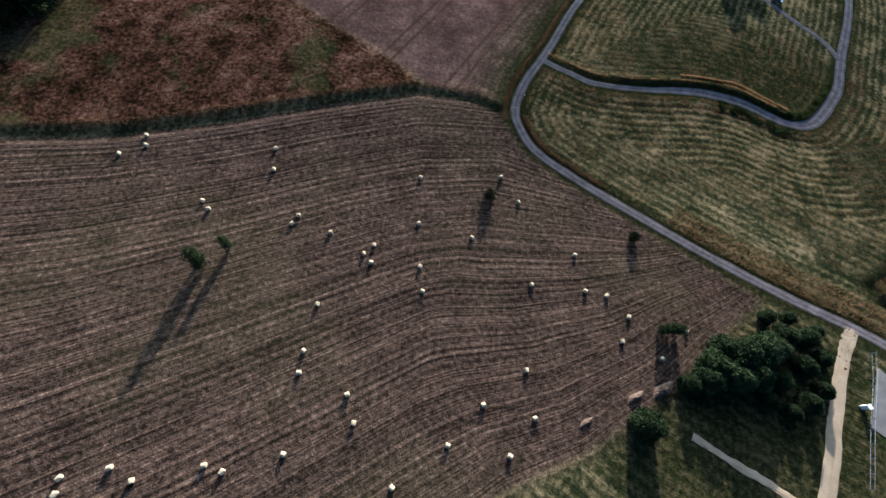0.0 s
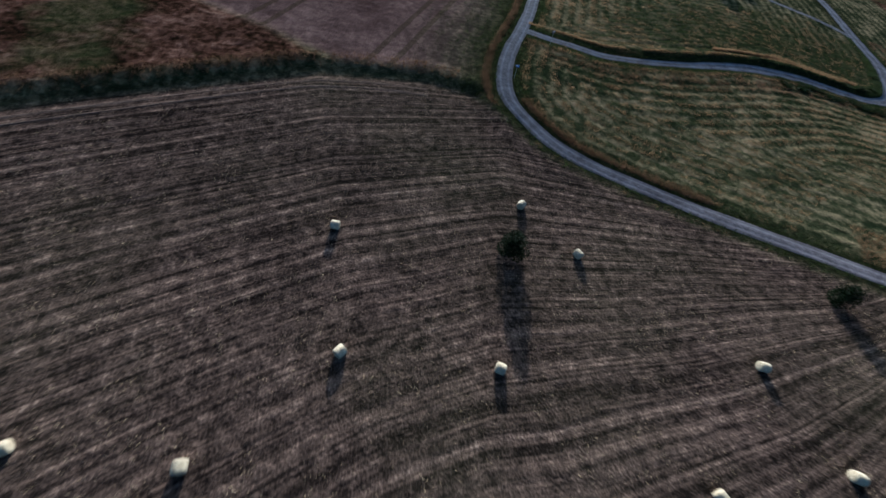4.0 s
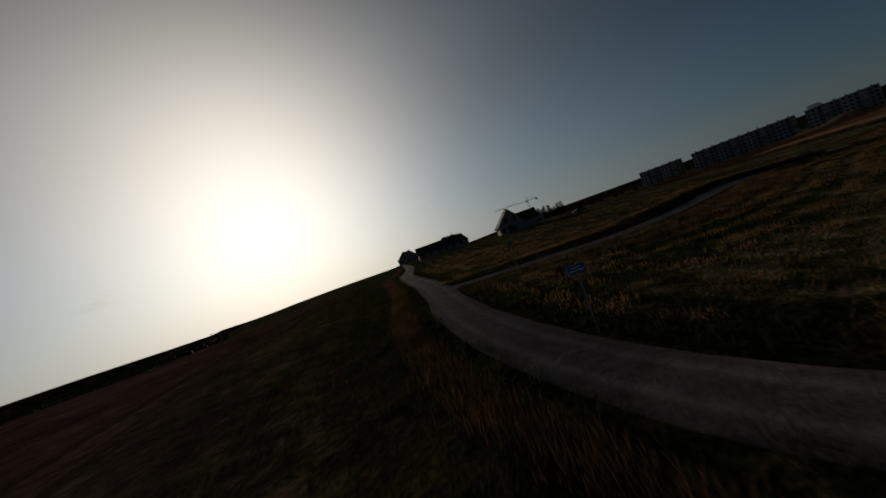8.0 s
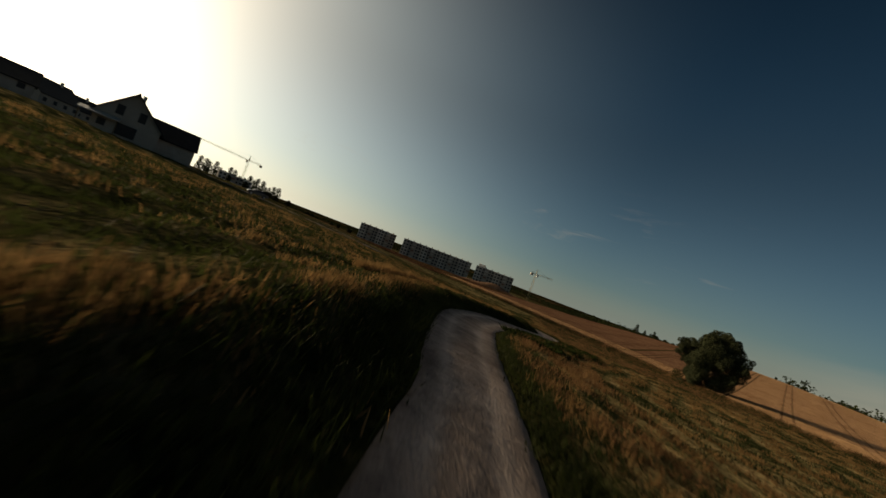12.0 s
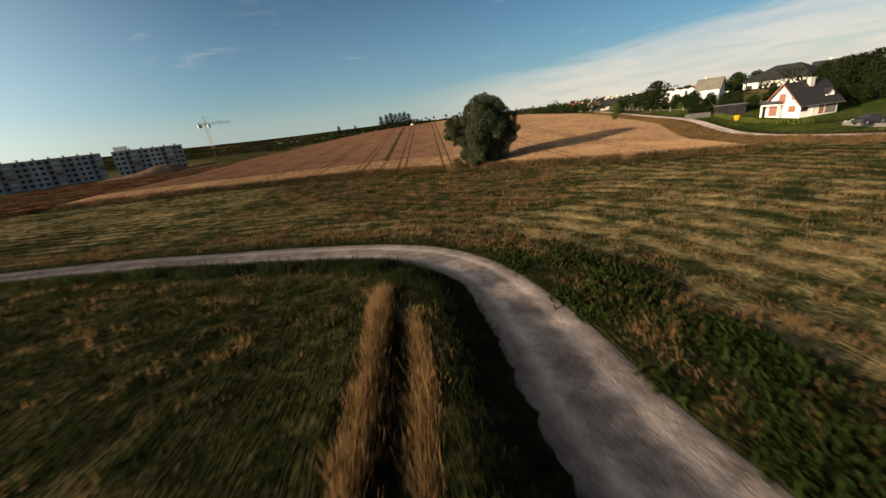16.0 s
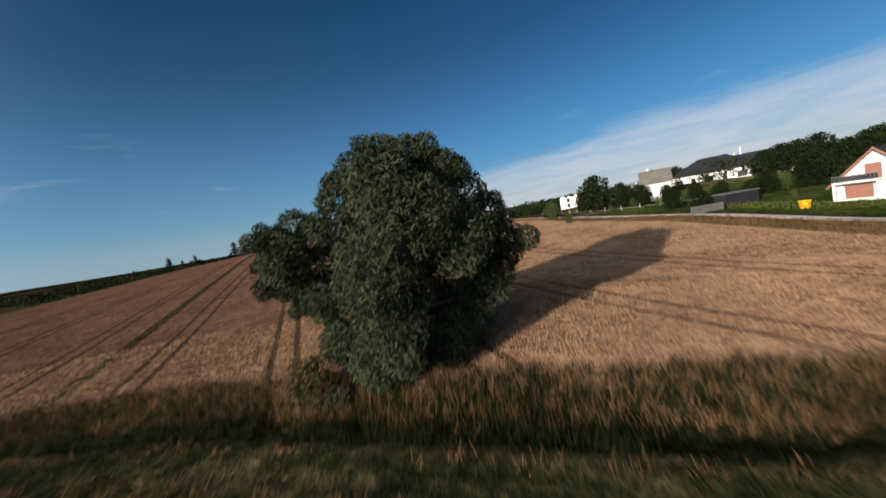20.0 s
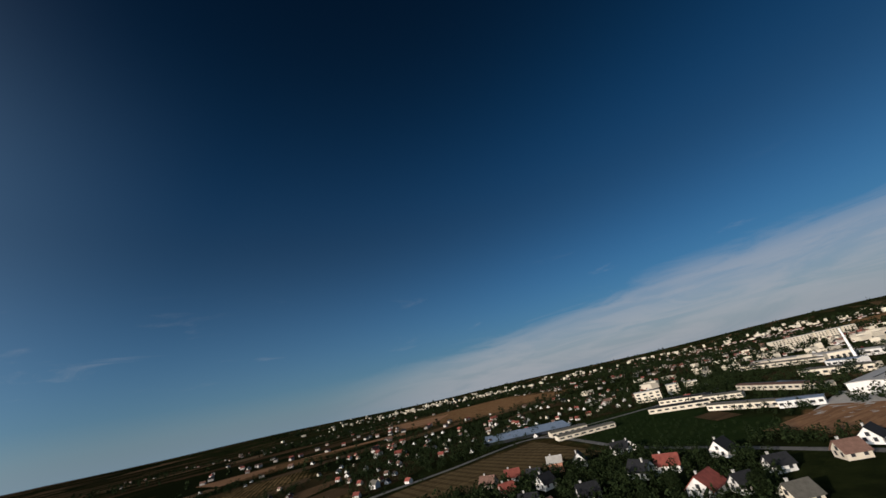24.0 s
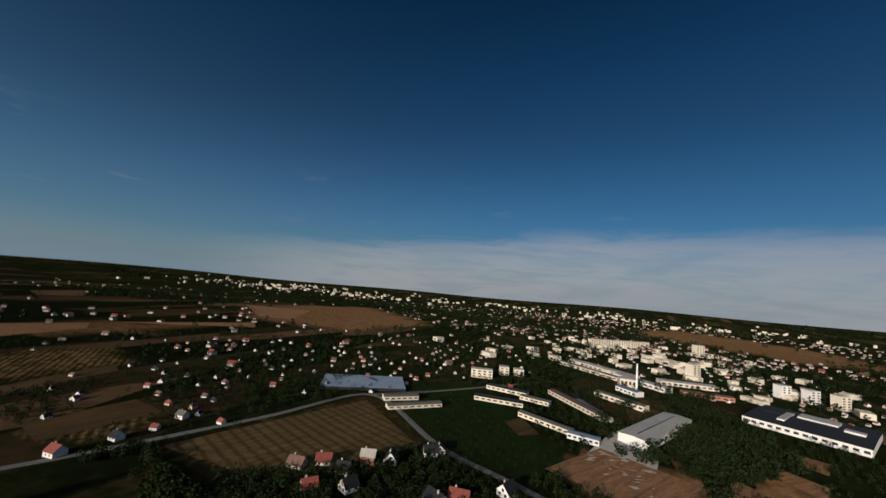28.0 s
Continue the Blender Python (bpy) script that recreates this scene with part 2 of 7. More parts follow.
M["paint_white"] = material("white_paint", (0.72, 0.72, 0.70), (0.82, 0.82, 0.80), 1, 0.4, 0.0)
M["car_dark"] = material("dark_car_paint", (0.02, 0.02, 0.024), (0.035, 0.035, 0.04), 1, 0.25, 0.0, spec=0.6)
M["car_light"] = tinted(material("light_car_paint", (0.45, 0.45, 0.46), (0.6, 0.6, 0.6), 1, 0.25, 0.0, spec=0.6), 0.4)
M["rubber"] = material("rubber", (0.015, 0.015, 0.015), (0.03, 0.03, 0.03), 4, 0.8, 0.1)
M["hedge"] = material("hedge", (0.05, 0.075, 0.015), (0.16, 0.17, 0.04), 2.0, 0.8, 0.0, trans=0.25)
M["olive"] = material("olive_leaf", (0.020, 0.022, 0.008), (0.070, 0.062, 0.024), 1.0, 0.8, 0.0, trans=0.15)
M["grass_dry"] = material("dry_grass", (0.088, 0.0528, 0.0238), (0.2376, 0.1496, 0.0704), 0.25, 0.75, 0.0, fine=5, trans=0.5)
M["field_tan"] = tinted(material("ripe_field", (0.1268, 0.0683, 0.0351), (0.2634, 0.1512, 0.0799), 0.35, 0.95, 0.4, fine=5), 0.15)
M["field_brown"] = tinted(material("cut_field", (0.040, 0.026, 0.013), (0.105, 0.068, 0.034), 0.3, 0.95, 0.4, fine=5), 0.2)
# the wheat again, coloured darker and redder to look side-lit
M["wheat_sidelit"] = material("sidelit_wheat", (0.0828, 0.0441, 0.0288), (0.1665, 0.0972, 0.063), 0.4, 0.8, 0.0, fine=5, trans=0.2)
M["grass_rust"] = material("rusty_grass", (0.0607, 0.0345, 0.0172), (0.192, 0.1131, 0.0586), 0.25, 0.75, 0.0, fine=5, trans=0.25)
M["grass_green"] = material("green_grass", (0.0069, 0.0127, 0.0035), (0.0321, 0.0413, 0.0127), 0.3, 0.7, 0.0, spec=0.1, fine=5, trans=0.55)
M["weed"] = material("weed_leaf", (0.0062, 0.0136, 0.0031), (0.0223, 0.0335, 0.0087), 0.8, 0.6, 0.0, trans=0.25)
M["wheat"] = material("ripe_wheat", (0.2552, 0.1584, 0.0915), (0.44, 0.2948, 0.1716), 0.2, 0.8, 0.0, fine=6, trans=0.3)


def gravel_material():
    """Packed gravel: paler wheel tracks, a darker crown, potholes, loose stones and soil creeping in from the edges."""
    m = bpy.data.materials.new("gravel")
    m.use_nodes = True
    nt, N = m.node_tree, m.node_tree.nodes
    L = nt.links.new
    b = N["Principled BSDF"]
    b.inputs["Roughness"].default_value, b.inputs["Specular IOR Level"].default_value, b.inputs["Diffuse Roughness"].default_value = 0.95, 0.03, 1.0
    co, ac = N.new("ShaderNodeTexCoord"), N.new("ShaderNodeAttribute")
    ac.attribute_name = "across"

    def tex(scale, detail):
        n = N.new("ShaderNodeTexNoise")
        n.inputs["Scale"].default_value, n.inputs["Detail"].default_value, n.inputs["Roughness"].default_value = scale, detail, 0.65
        L(co.outputs["Object"], n.inputs["Vector"])
        return n.outputs[0]

    def op(kind, a, c, d=None):
        n = N.new("ShaderNodeMath")
        n.operation = kind
        for i, v in enumerate((a, c, d)):
            if isinstance(v, (int, float)):
                n.inputs[i].default_value = v
            elif v is not None:
                L(v, n.inputs[i])
        return n.outputs[0]

    def ramp(fac, *stops):
        r = N.new("ShaderNodeValToRGB")
        for i, (p, c) in enumerate(stops):
            e = r.color_ramp.elements[i] if i < 2 else r.color_ramp.elements.new(p)
            e.position, e.color = p, (*c, 1)
        L(fac, r.inputs[0])
        return r.outputs[0]

    big, mid, grit = tex(0.35, 4), tex(1.6, 4), tex(14.0, 3)
    a = op('ABSOLUTE', ac.outputs["Fac"], 0.0)
    rut = op('SUBTRACT', 1.0, op('MINIMUM', 1.0, op('MULTIPLY', op('ABSOLUTE', op('SUBTRACT', op('MULTIPLY_ADD', op('SUBTRACT', mid, 0.5), 0.25, a), 0.48), 0.0), 4.0)))
    tone = op('MULTIPLY_ADD', rut, 0.13, op('MULTIPLY_ADD', grit, 0.27, op('MULTIPLY_ADD', mid, 0.30, op('MULTIPLY', big, 0.43))))
    col = ramp(tone, (0.40, (0.085, 0.072, 0.069)), (0.50, (0.150, 0.128, 0.123)), (0.58, (0.215, 0.186, 0.178)), (0.70, (0.33, 0.290, 0.275)))
    soil = ramp(grit, (0.3, (0.045, 0.036, 0.024)), (0.7, (0.13, 0.105, 0.075)))
    edge = op('SUBTRACT', op('MULTIPLY_ADD', op('SUBTRACT', mid, 0.5), 0.9, a), 0.98)
    mx = N.new("ShaderNodeMixRGB")
    L(op('MINIMUM', 1.0, op('MAXIMUM', 0.0, op('MULTIPLY', edge, 6.0))), mx.inputs["Fac"])
    L(col, mx.inputs["Color1"])
    L(soil, mx.inputs["Color2"])
    L(mx.outputs[0], b.inputs["Base Color"])
    bp = N.new("ShaderNodeBump")
    bp.inputs["Strength"].default_value, bp.inputs["Distance"].default_value = 0.9, 0.12
    L(op('MULTIPLY_ADD', mid, 0.8, op('MULTIPLY', grit, 0.35)), bp.inputs["Height"])
    L(bp.outputs[0], b.inputs["Normal"])
    return m


M["gravel"] = gravel_material()


def striped_field():
    """A cut field in lanes: olive-tan stubble with darker swaths across, squeezed axes as laid by field_sheet."""
    m = material("striped_cut_field", (0.062, 0.044, 0.020), (0.125, 0.090, 0.042), 0.35, 0.95, 0.4, fine=5)
    nt, N = m.node_tree, m.node_tree.nodes
    b = N["Principled BSDF"]
    link = b.inputs["Base Color"].links[0].from_socket
    co, wv, rp, mx = N.new("ShaderNodeTexCoord"), N.new("ShaderNodeTexWave"), N.new("ShaderNodeValToRGB"), N.new("ShaderNodeMixRGB")
    wv.inputs["Scale"].default_value, wv.inputs["Distortion"].default_value, wv.inputs["Detail Scale"].default_value = 0.5, 1.6, 0.8
    rp.color_ramp.elements[0].position, rp.color_ramp.elements[0].color = 0.12, (0.62, 0.60, 0.55, 1)
    rp.color_ramp.elements[1].position, rp.color_ramp.elements[1].color = 0.45, (1, 1, 1, 1)
    mx.blend_type = 'MULTIPLY'
    mx.inputs["Fac"].default_value = 1.0
    nt.links.new(co.outputs["Object"], wv.inputs["Vector"])
    nt.links.new(wv.outputs["Fac"], rp.inputs[0])
    nt.links.new(link, mx.inputs["Color1"])
    nt.links.new(rp.outputs[0], mx.inputs["Color2"])
    nt.links.new(mx.outputs[0], b.inputs["Base Color"])
    return m


M["field_striped"] = striped_field()


# ---------------------------------------------------------------- helpers of the scene
def mesh_from(name, verts, faces, mat, smooth=False):
    me = bpy.data.meshes.new(name)
    me.from_pydata([tuple(v) for v in verts] if not isinstance(verts, np.ndarray) else verts.tolist(), [],
                   faces.tolist() if isinstance(faces, np.ndarray) else faces)
    me.materials.append(M[mat] if isinstance(mat, str) else mat)
    if smooth:
        me.polygons.foreach_set("use_smooth", [True] * len(me.polygons))
    return me


def part(name, geo, mat, parent=None, label="", at=None, smooth=False):
    """One mesh object from (verts, faces), under a thing or a part."""
    ob = new(name, mesh_from(name, geo[0], geo[1], mat, smooth))
    if parent:
        ob.parent = parent
    if at is not None:
        ob.matrix_basis = at
    return tagged(ob, label) if label else ob


def thing(name, m, label, category, group="", kind=""):
    ob = new(name)
    ob.empty_display_size = 0.3
    ob.matrix_basis = m
    return tagged(ob, label, category, group, kind)


def box(x0, y0, z0, x1, y1, z1, bev=0.0):
    b = bev
    if b <= 0:
        v = [(x0, y0, z0), (x1, y0, z0), (x1, y1, z0), (x0, y1, z0), (x0, y0, z1), (x1, y0, z1), (x1, y1, z1), (x0, y1, z1)]
        return v, [(3, 2, 1, 0), (4, 5, 6, 7), (0, 1, 5, 4), (1, 2, 6, 5), (2, 3, 7, 6), (3, 0, 4, 7)]
    v = [(x0, y0, z0), (x1, y0, z0), (x1, y1, z0), (x0, y1, z0), (x0, y0, z1 - b), (x1, y0, z1 - b), (x1, y1, z1 - b), (x0, y1, z1 - b),
         (x0 + b, y0 + b, z1), (x1 - b, y0 + b, z1), (x1 - b, y1 - b, z1), (x0 + b, y1 - b, z1)]
    return v, [(3, 2, 1, 0), (8, 9, 10, 11), (0, 1, 5, 4), (1, 2, 6, 5), (2, 3, 7, 6), (3, 0, 4, 7),
               (4, 5, 9, 8), (5, 6, 10, 9), (6, 7, 11, 10), (7, 4, 8, 11)]


def joined(*geos):
    V, Fs = [], []
    for v, f in geos:
        n = len(V)
        V += [tuple(p) for p in v]
        Fs += [tuple(i + n for i in q) for q in f]
    return V, Fs


def tube(points, radii, sides=7, cap=True):
    """A tapered tube along points."""
    pts = [Vector(p) for p in points]
    V, Fs = [], []
    for i, p in enumerate(pts):
        d = (pts[min(i + 1, len(pts) - 1)] - pts[max(i - 1, 0)]).normalized()
        a = d.orthogonal().normalized() if abs(d.z) < 0.99 else Vector((1, 0, 0))
        a = (Vector((1, 0, 0)) - d * d.x).normalized() if abs(d.x) < 0.9 else a
        b = d.cross(a)
        for k in range(sides):
            t = 2 * math.pi * k / sides
            V.append(p + (a * math.cos(t) + b * math.sin(t)) * radii[i])
    for i in range(len(pts) - 1):
        for k in range(sides):
            k2 = (k + 1) % sides
            Fs.append((i * sides + k, i * sides + k2, (i + 1) * sides + k2, (i + 1) * sides + k))
    if cap:
        Fs.append(tuple(range(sides - 1, -1, -1)))
        Fs.append(tuple((len(pts) - 1) * sides + k for k in range(sides)))
    return V, Fs


def softp(u, k):
    return k * np.logaddexp(0.0, u / k)


def sig(u):
    return 1.0 / (1.0 + np.exp(-np.clip(u, -60, 60)))


def ground_z(x, y):
    """Height of the land in metres."""
    x, y = np.asarray(x, float), np.asarray(y, float)
    u = softp(y - 60 - 0.45 * softp(x - 10, 8.0), 6.0)
    n = 11 * (1 - np.exp(-u / 110)) * (1 - 0.75 * sig((x - 250) / 40))
    dip = -2.8 * np.exp(-((x - 172) / 48) ** 2 - ((y - 72) / 40) ** 2)
    hill = 8.2 * np.exp(-((x - 300) / np.where(x > 300, 210, 88)) ** 2 - ((y + 28) / 78) ** 2)
    rise = 4.2 * np.exp(-((x - 150) / 60) ** 2 - ((y + 85) / 42) ** 2)
    town = 4.0 * sig(-(y + 150) / 35)
    r, a = np.hypot(x - 100, y), np.arctan2(y, x)
    far = 78 * sig((r - 4100) / 260) * (0.75 + 0.25 * np.sin(3 * a + 1.2) + 0.12 * np.sin(11 * a))
    fall = -15.0 * sig((y - 205 + 0.35 * np.minimum(x, 0)) / 22) * sig((22 - x) / 16)
    # the lane's corner lies low, the gardens behind the lane higher
    lane = -1.2 * np.exp(-((x - 122) / 25) ** 2 - ((y - 18) / 32) ** 2) + 1.8 * np.exp(-((x - 152) / 28) ** 2 - ((y + 66) / 20) ** 2)
    return n + dip + hill + rise + town + far + fall + lane


def inside(x, y, poly):
    """True where (x, y) lies in the polygon."""
    r = np.zeros(x.shape, bool)
    for (x0, y0), (x1, y1) in zip(poly, poly[1:] + poly[:1]):
        if y0 == y1:
            continue
        c = ((y0 > y) != (y1 > y)) & (x < (x1 - x0) * (y - y0) / (y1 - y0) + x0)
        r ^= c
    return r


def line_dist(x, y, line):
    """Distance to a polyline."""
    best = np.full(x.shape, 1e9)
    for (x0, y0), (x1, y1) in zip(line, line[1:]):
        dx, dy = x1 - x0, y1 - y0
        t = np.clip(((x - x0) * dx + (y - y0) * dy) / (dx * dx + dy * dy), 0, 1)
        best = np.minimum(best, np.hypot(x - x0 - t * dx, y - y0 - t * dy))
    return best


def smooth_line(line, step=1.5):
    """A Catmull-Rom curve through points, evenly stepped."""
    p = [np.array(q, float) for q in line]
    p = [2 * p[0] - p[1]] + p + [2 * p[-1] - p[-2]]
    out = []
    for a, b, c, d in zip(p, p[1:], p[2:], p[3:]):
        n = max(2, int(np.linalg.norm(c - b) / step))
        for t in np.linspace(0, 1, n, endpoint=False):
            out.append(0.5 * (2 * b + (c - a) * t + (2 * a - 5 * b + 4 * c - d) * t * t + (3 * b - a - 3 * c + d) * t ** 3))
    out.append(p[-2])
    return np.array(out)


# ---------------------------------------------------------------- the plan
MAIN = [(300, 690), (130, 322), (61.5, 181), (42, 146), (30.5, 119), (22.2, 101.5), (19.3, 90), (21.4, 82), (26, 75.2), (37, 67.5), (49, 60), (69.6, 47.6), (88.6, 37.6), (107.5, 29.5), (126, 17.5), (147, -9), (166, -25), (200, -52), (232, -84), (250, -110)]
SIDE = [(28.5, 113), (32.9, 110.6), (37.5, 108.8), (43, 106.2), (48.5, 105.7), (55, 105.8), (64, 106.6), (73, 108), (81.5, 108.8), (90, 108.1), (95.5, 107), (100, 105.2), (105, 102.5), (110, 100.6), (114, 100.4), (117.5, 101.3), (121, 103.6), (125, 107.6), (130, 113.6), (135.5, 121.5), (142.5, 138), (158, 172), (172, 215)]
SPUR = [(141, 136), (137, 146), (127, 157), (119, 168), (115.5, 178)]
TRACK = [(102.5, 31.5), (99, 27.5), (95, 21.5), (89, 10.7), (82, -2.1), (72, -20), (60, -45)]
NEDGE = [(-400, 10), (-180, 48), (-118, 60), (-90.6, 64.6), (-63, 73.5), (-39.5, 82.4), (-10.7, 92), (6, 91.5), (13.5, 88.5)]
SEDGE = [(80.5, 36.5), (79.5, 35), (63.7, 22.6), (53.7, 13), (42.7, 5.5), (35, -0.2), (18.2, -8.1), (0, -22), (-60, -66), (-400, -200)]
STUBBLE = NEDGE + [(17, 83.5), (22, 75), (34, 66), (47, 57.5), (67.5, 45)] + SEDGE
WEEDS = [(-400, 16)] + [(x, y + 3.5) for x, y in NEDGE[1:7]] + [(-19.3, 103.6), (-39.8, 116.3), (-57.6, 127.6), (-150, 190), (-400, 330)]
CROP = [(-7.4, 95), (8, 94), (14.5, 92), (17.5, 101), (26, 119), (37, 146), (56, 181), (74, 218), (44, 232), (8, 205), (-30, 172), (-60, 158), (-110, 185), (-150, 215), (-150, 190), (-57.6, 127.6), (-39.8, 116.3), (-19.3, 103.6)]
DITCH = [(214, 140), (206.7, 122.5), (199, 102), (191.7, 80), (183, 69), (172, 62.5), (159.6, 58.3), (146, 54.5), (132.4, 50), (115.5, 42)]
WHEAT = DITCH + [(117.5, 41), (132, 27.5), (150.5, 1.5), (166.5, -13), (187, -32), (215, -50), (255, -62), (300, -62), (322, -60), (362, -80), (378, -38), (372, 20), (330, 85), (262, 112), (225, 138)]
SCRUB = [(216, 141), (225, 139), (262, 113), (330, 86), (345, 100), (360, 150), (372, 250), (300, 300), (215, 235), (190, 170)]
LAWN = [(109, 24), (127, 12), (149, -14), (168, -30), (178, -50), (120, -60), (98, -20), (98, 15)]
FIELD_A = [(362, -88), (323, -237), (244, -178), (268, -126), (306, -86)]
FIELD_B = [(172, -196), (145, -243), (88, -227), (104, -190), (150, -178)]
FIELD_C = [(326, -243), (240, -186), (182, -167), (162, -190), (160, -214), (191, -246), (250, -345), (296, -318)]
FIELD_D = [(78, -205), (52, -262), (10, -250), (30, -196)]
FIELD_F = [(417, -57), (445, -70), (439, -114), (404, -114), (399, -75)]
FIELD_G = [(842, -503), (1056, -778), (1025, -1197), (554, -815), (602, -523)]
FIELD_H = [(781, -146), (853, -236), (753, -382), (717, -256)]
FIELD_I = [(560, -30), (640, -60), (650, -190), (560, -170)]
FIELD_J = [(500, -20), (540, -10), (520, 60), (470, 40)]
RIDGE_OUT = [(111.1, 106.4), (107.2, 108.4), (104.2, 110.0), (100.6, 112.0), (96.6, 114.2), (93, 114.9), (90, 114.9), (84, 115.2), (76, 115.0)]
RIDGE_IN = [(107.2, 106.8), (104.8, 107.9), (102.5, 109.2), (99.5, 111.0), (96.2, 112.4), (93.3, 113.2), (91.0, 113.5)]
FIELD_K = [(111, -1630), (-204, -2241), (-539, -1809), (-563, -1402), (-424, -1121), (-241, -1115), (8, -1373)]


def out_scale(x, y):
    """The town beyond the lane is planned on a smaller sheet: its spread, fading out towards the horizon."""
    return 1 + 0.31 * np.clip((3000 - np.hypot(x - 98, y - 152)) / 1800, 0, 1)


def out(x, y):
    k = out_scale(x, y)
    return 98 + (x - 98) * k, 152 + (y - 152) * k


def outline(poly):
    return [tuple(float(v) for v in out(*p)) for p in poly]


# the land: one sheet, fine where the camera flies low, coarser towards the horizon


def steps(a, b, fine, out, grow=1.16):
    core = list(np.arange(a, b, fine))
    lo, hi, st = [], [], fine
    p = core[0]
    while p > -out:
        st *= grow
        p -= st
        lo.append(p)
    st, p = fine, core[-1]
    while p < out:
        st *= grow
        p += st
        hi.append(p)
    return np.array(lo[::-1] + core + hi)


gx = steps(-135, 245, 0.9, 4950, 1.09)
gy = steps(-45, 190, 0.9, 4950, 1.07)
GX, GY = np.meshgrid(gx, gy)
X, Y = GX.ravel(), GY.ravel()
Z = ground_z(X, Y)
rng = np.random.default_rng(5)


def soft_mask(poly, w=1.2):
    m = inside(X, Y, poly).astype(float)
    d = line_dist(X, Y, poly + poly[:1])
    return np.where(m > 0, np.clip(0.5 + d / (2 * w), 0, 1), np.clip(0.5 - d / (2 * w), 0, 1))


near = (np.abs(X) < 800) & (np.abs(Y) < 800)
masks = {k: soft_mask(p) for k, p in (("stub", STUBBLE), ("weed", WEEDS), ("crop", CROP), ("wheat", WHEAT), ("scrub", SCRUB), ("lawn", LAWN),
                                      ("fa", outline(FIELD_A)), ("fb", outline(FIELD_B)), ("fc", outline(FIELD_C)), ("fd", outline(FIELD_D)), ("ff", outline(FIELD_F)), ("fg", outline(FIELD_G)), ("fh", outline(FIELD_H)), ("fi", outline(FIELD_I)), ("fj", outline(FIELD_J)), ("fk", outline(FIELD_K)))}
dm, dsd = line_dist(X, Y, MAIN), line_dist(X, Y, SIDE)
dn = line_dist(X, Y, NEDGE + [(17, 83.5), (22, 75), (34, 66), (47, 57.5), (67.5, 45), (80, 37)])
dd = line_dist(X, Y, DITCH)
na = line_dist(X, Y, NEDGE[:7] + [(20, 92), (60, 70), (120, 60)])
ns = line_dist(X, Y, [(120, 60), (80, 35)] + SEDGE[2:])
stub_row = 90 * na / (na + ns + 1e-6)
# low banks, ditches and the standing crop
Z += masks["wheat"] * 0.75 - 0.7 * np.exp(-((dd - 3.0) / 1.6) ** 2) * (1 - masks["wheat"])
bank = line_dist(X, Y, NEDGE)
Z += 0.3 * np.exp(-((bank - 3.4) / 1.9) ** 2) * (1 - masks["stub"]) * (X < 16) - 0.35 * np.exp(-(bank / 2.0) ** 2)
Z += 0.35 * masks["weed"] + 0.3 * masks["scrub"]
ed = np.minimum(dm - 2.0, dsd - 1.7)
masks["crop"] *= 1 - np.exp(-(np.maximum(ed, 0) / 10.0) ** 2)
Z += np.where(near, 0.15 * np.exp(-((ed - 2.6) / 1.2) ** 2), 0)
# the meadow north of the side road stands on a low bank
sx = np.interp(X, [q[0] for q in SIDE[:15]], [q[1] for q in SIDE[:15]])
off = np.where((X > 30) & (X < 117), np.minimum(Y - sx, 60), -60)
fade = sig((X - 38) / 2.5) * sig((118 - X) / 3.0)
rise_e = 0.6 + 2.2 * sig((X - 52) / 4)
Z += fade * rise_e * (0.14 * sig((off - 3.3) / 0.45) * np.exp(-np.maximum(off - 4, 0) / 14) + 0.08 * np.exp(-((off - 4.2) / 1.1) ** 2))
Z += np.where((masks["scrub"] > 0.3) | (masks["weed"] > 0.3), rng.uniform(-0.12, 0.16, X.size), 0)
# turf inside the bend: darker green, with the bank grass's shade painted in
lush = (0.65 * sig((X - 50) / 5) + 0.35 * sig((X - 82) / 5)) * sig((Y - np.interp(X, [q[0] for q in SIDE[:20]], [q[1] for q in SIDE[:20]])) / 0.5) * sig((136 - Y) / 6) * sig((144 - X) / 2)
# ground between bend and ditch, its colour darkened for shade among the grass
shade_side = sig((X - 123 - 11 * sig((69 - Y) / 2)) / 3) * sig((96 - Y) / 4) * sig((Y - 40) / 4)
gully = line_dist(X, Y, [((a + c) / 2, (b + d) / 2) for (a, b), (c, d) in zip(RIDGE_OUT[1:], RIDGE_IN)])
Z += 0.25 * np.exp(-((gully - 1.5) / 0.8) ** 2) - 0.45 * np.exp(-(gully / 0.8) ** 2)
# mown swaths and tussocks of the meadow stand in low relief
meadow_row = np.where(shade_side > 0.5, dd, np.minimum(dm, dsd))
open_m = np.clip((ed - 2.2) / 1.5, 0, 1) * np.clip((dd - 2.5) / 2, 0, 1) * (1 - np.maximum.reduce([masks[q] for q in ("stub", "weed", "crop", "wheat", "scrub", "lawn")])) * (np.abs(X - 60) < 150) * (Y > 20) * (Y < 185)
Z += open_m * (0.065 * np.sin(meadow_row * 2.3 + 0.8 * np.sin(X * 0.11) + 0.6 * np.sin(Y * 0.13)) + rng.uniform(-0.07, 0.07, X.size))
nx, ny = len(gx), len(gy)
idx = np.arange(nx * ny).reshape(ny, nx)
quads = np.stack([idx[:-1, :-1], idx[:-1, 1:], idx[1:, 1:], idx[1:, :-1]], -1).reshape(-1, 4)
gme = bpy.data.meshes.new("ground")
gme.vertices.add(X.size)
gme.vertices.foreach_set("co", np.stack([X, Y, Z], 1).ravel())
gme.loops.add(quads.size)
gme.loops.foreach_set("vertex_index", quads.ravel().astype(np.int32))
gme.polygons.add(len(quads))
gme.polygons.foreach_set("loop_start", np.arange(0, quads.size, 4, dtype=np.int32))
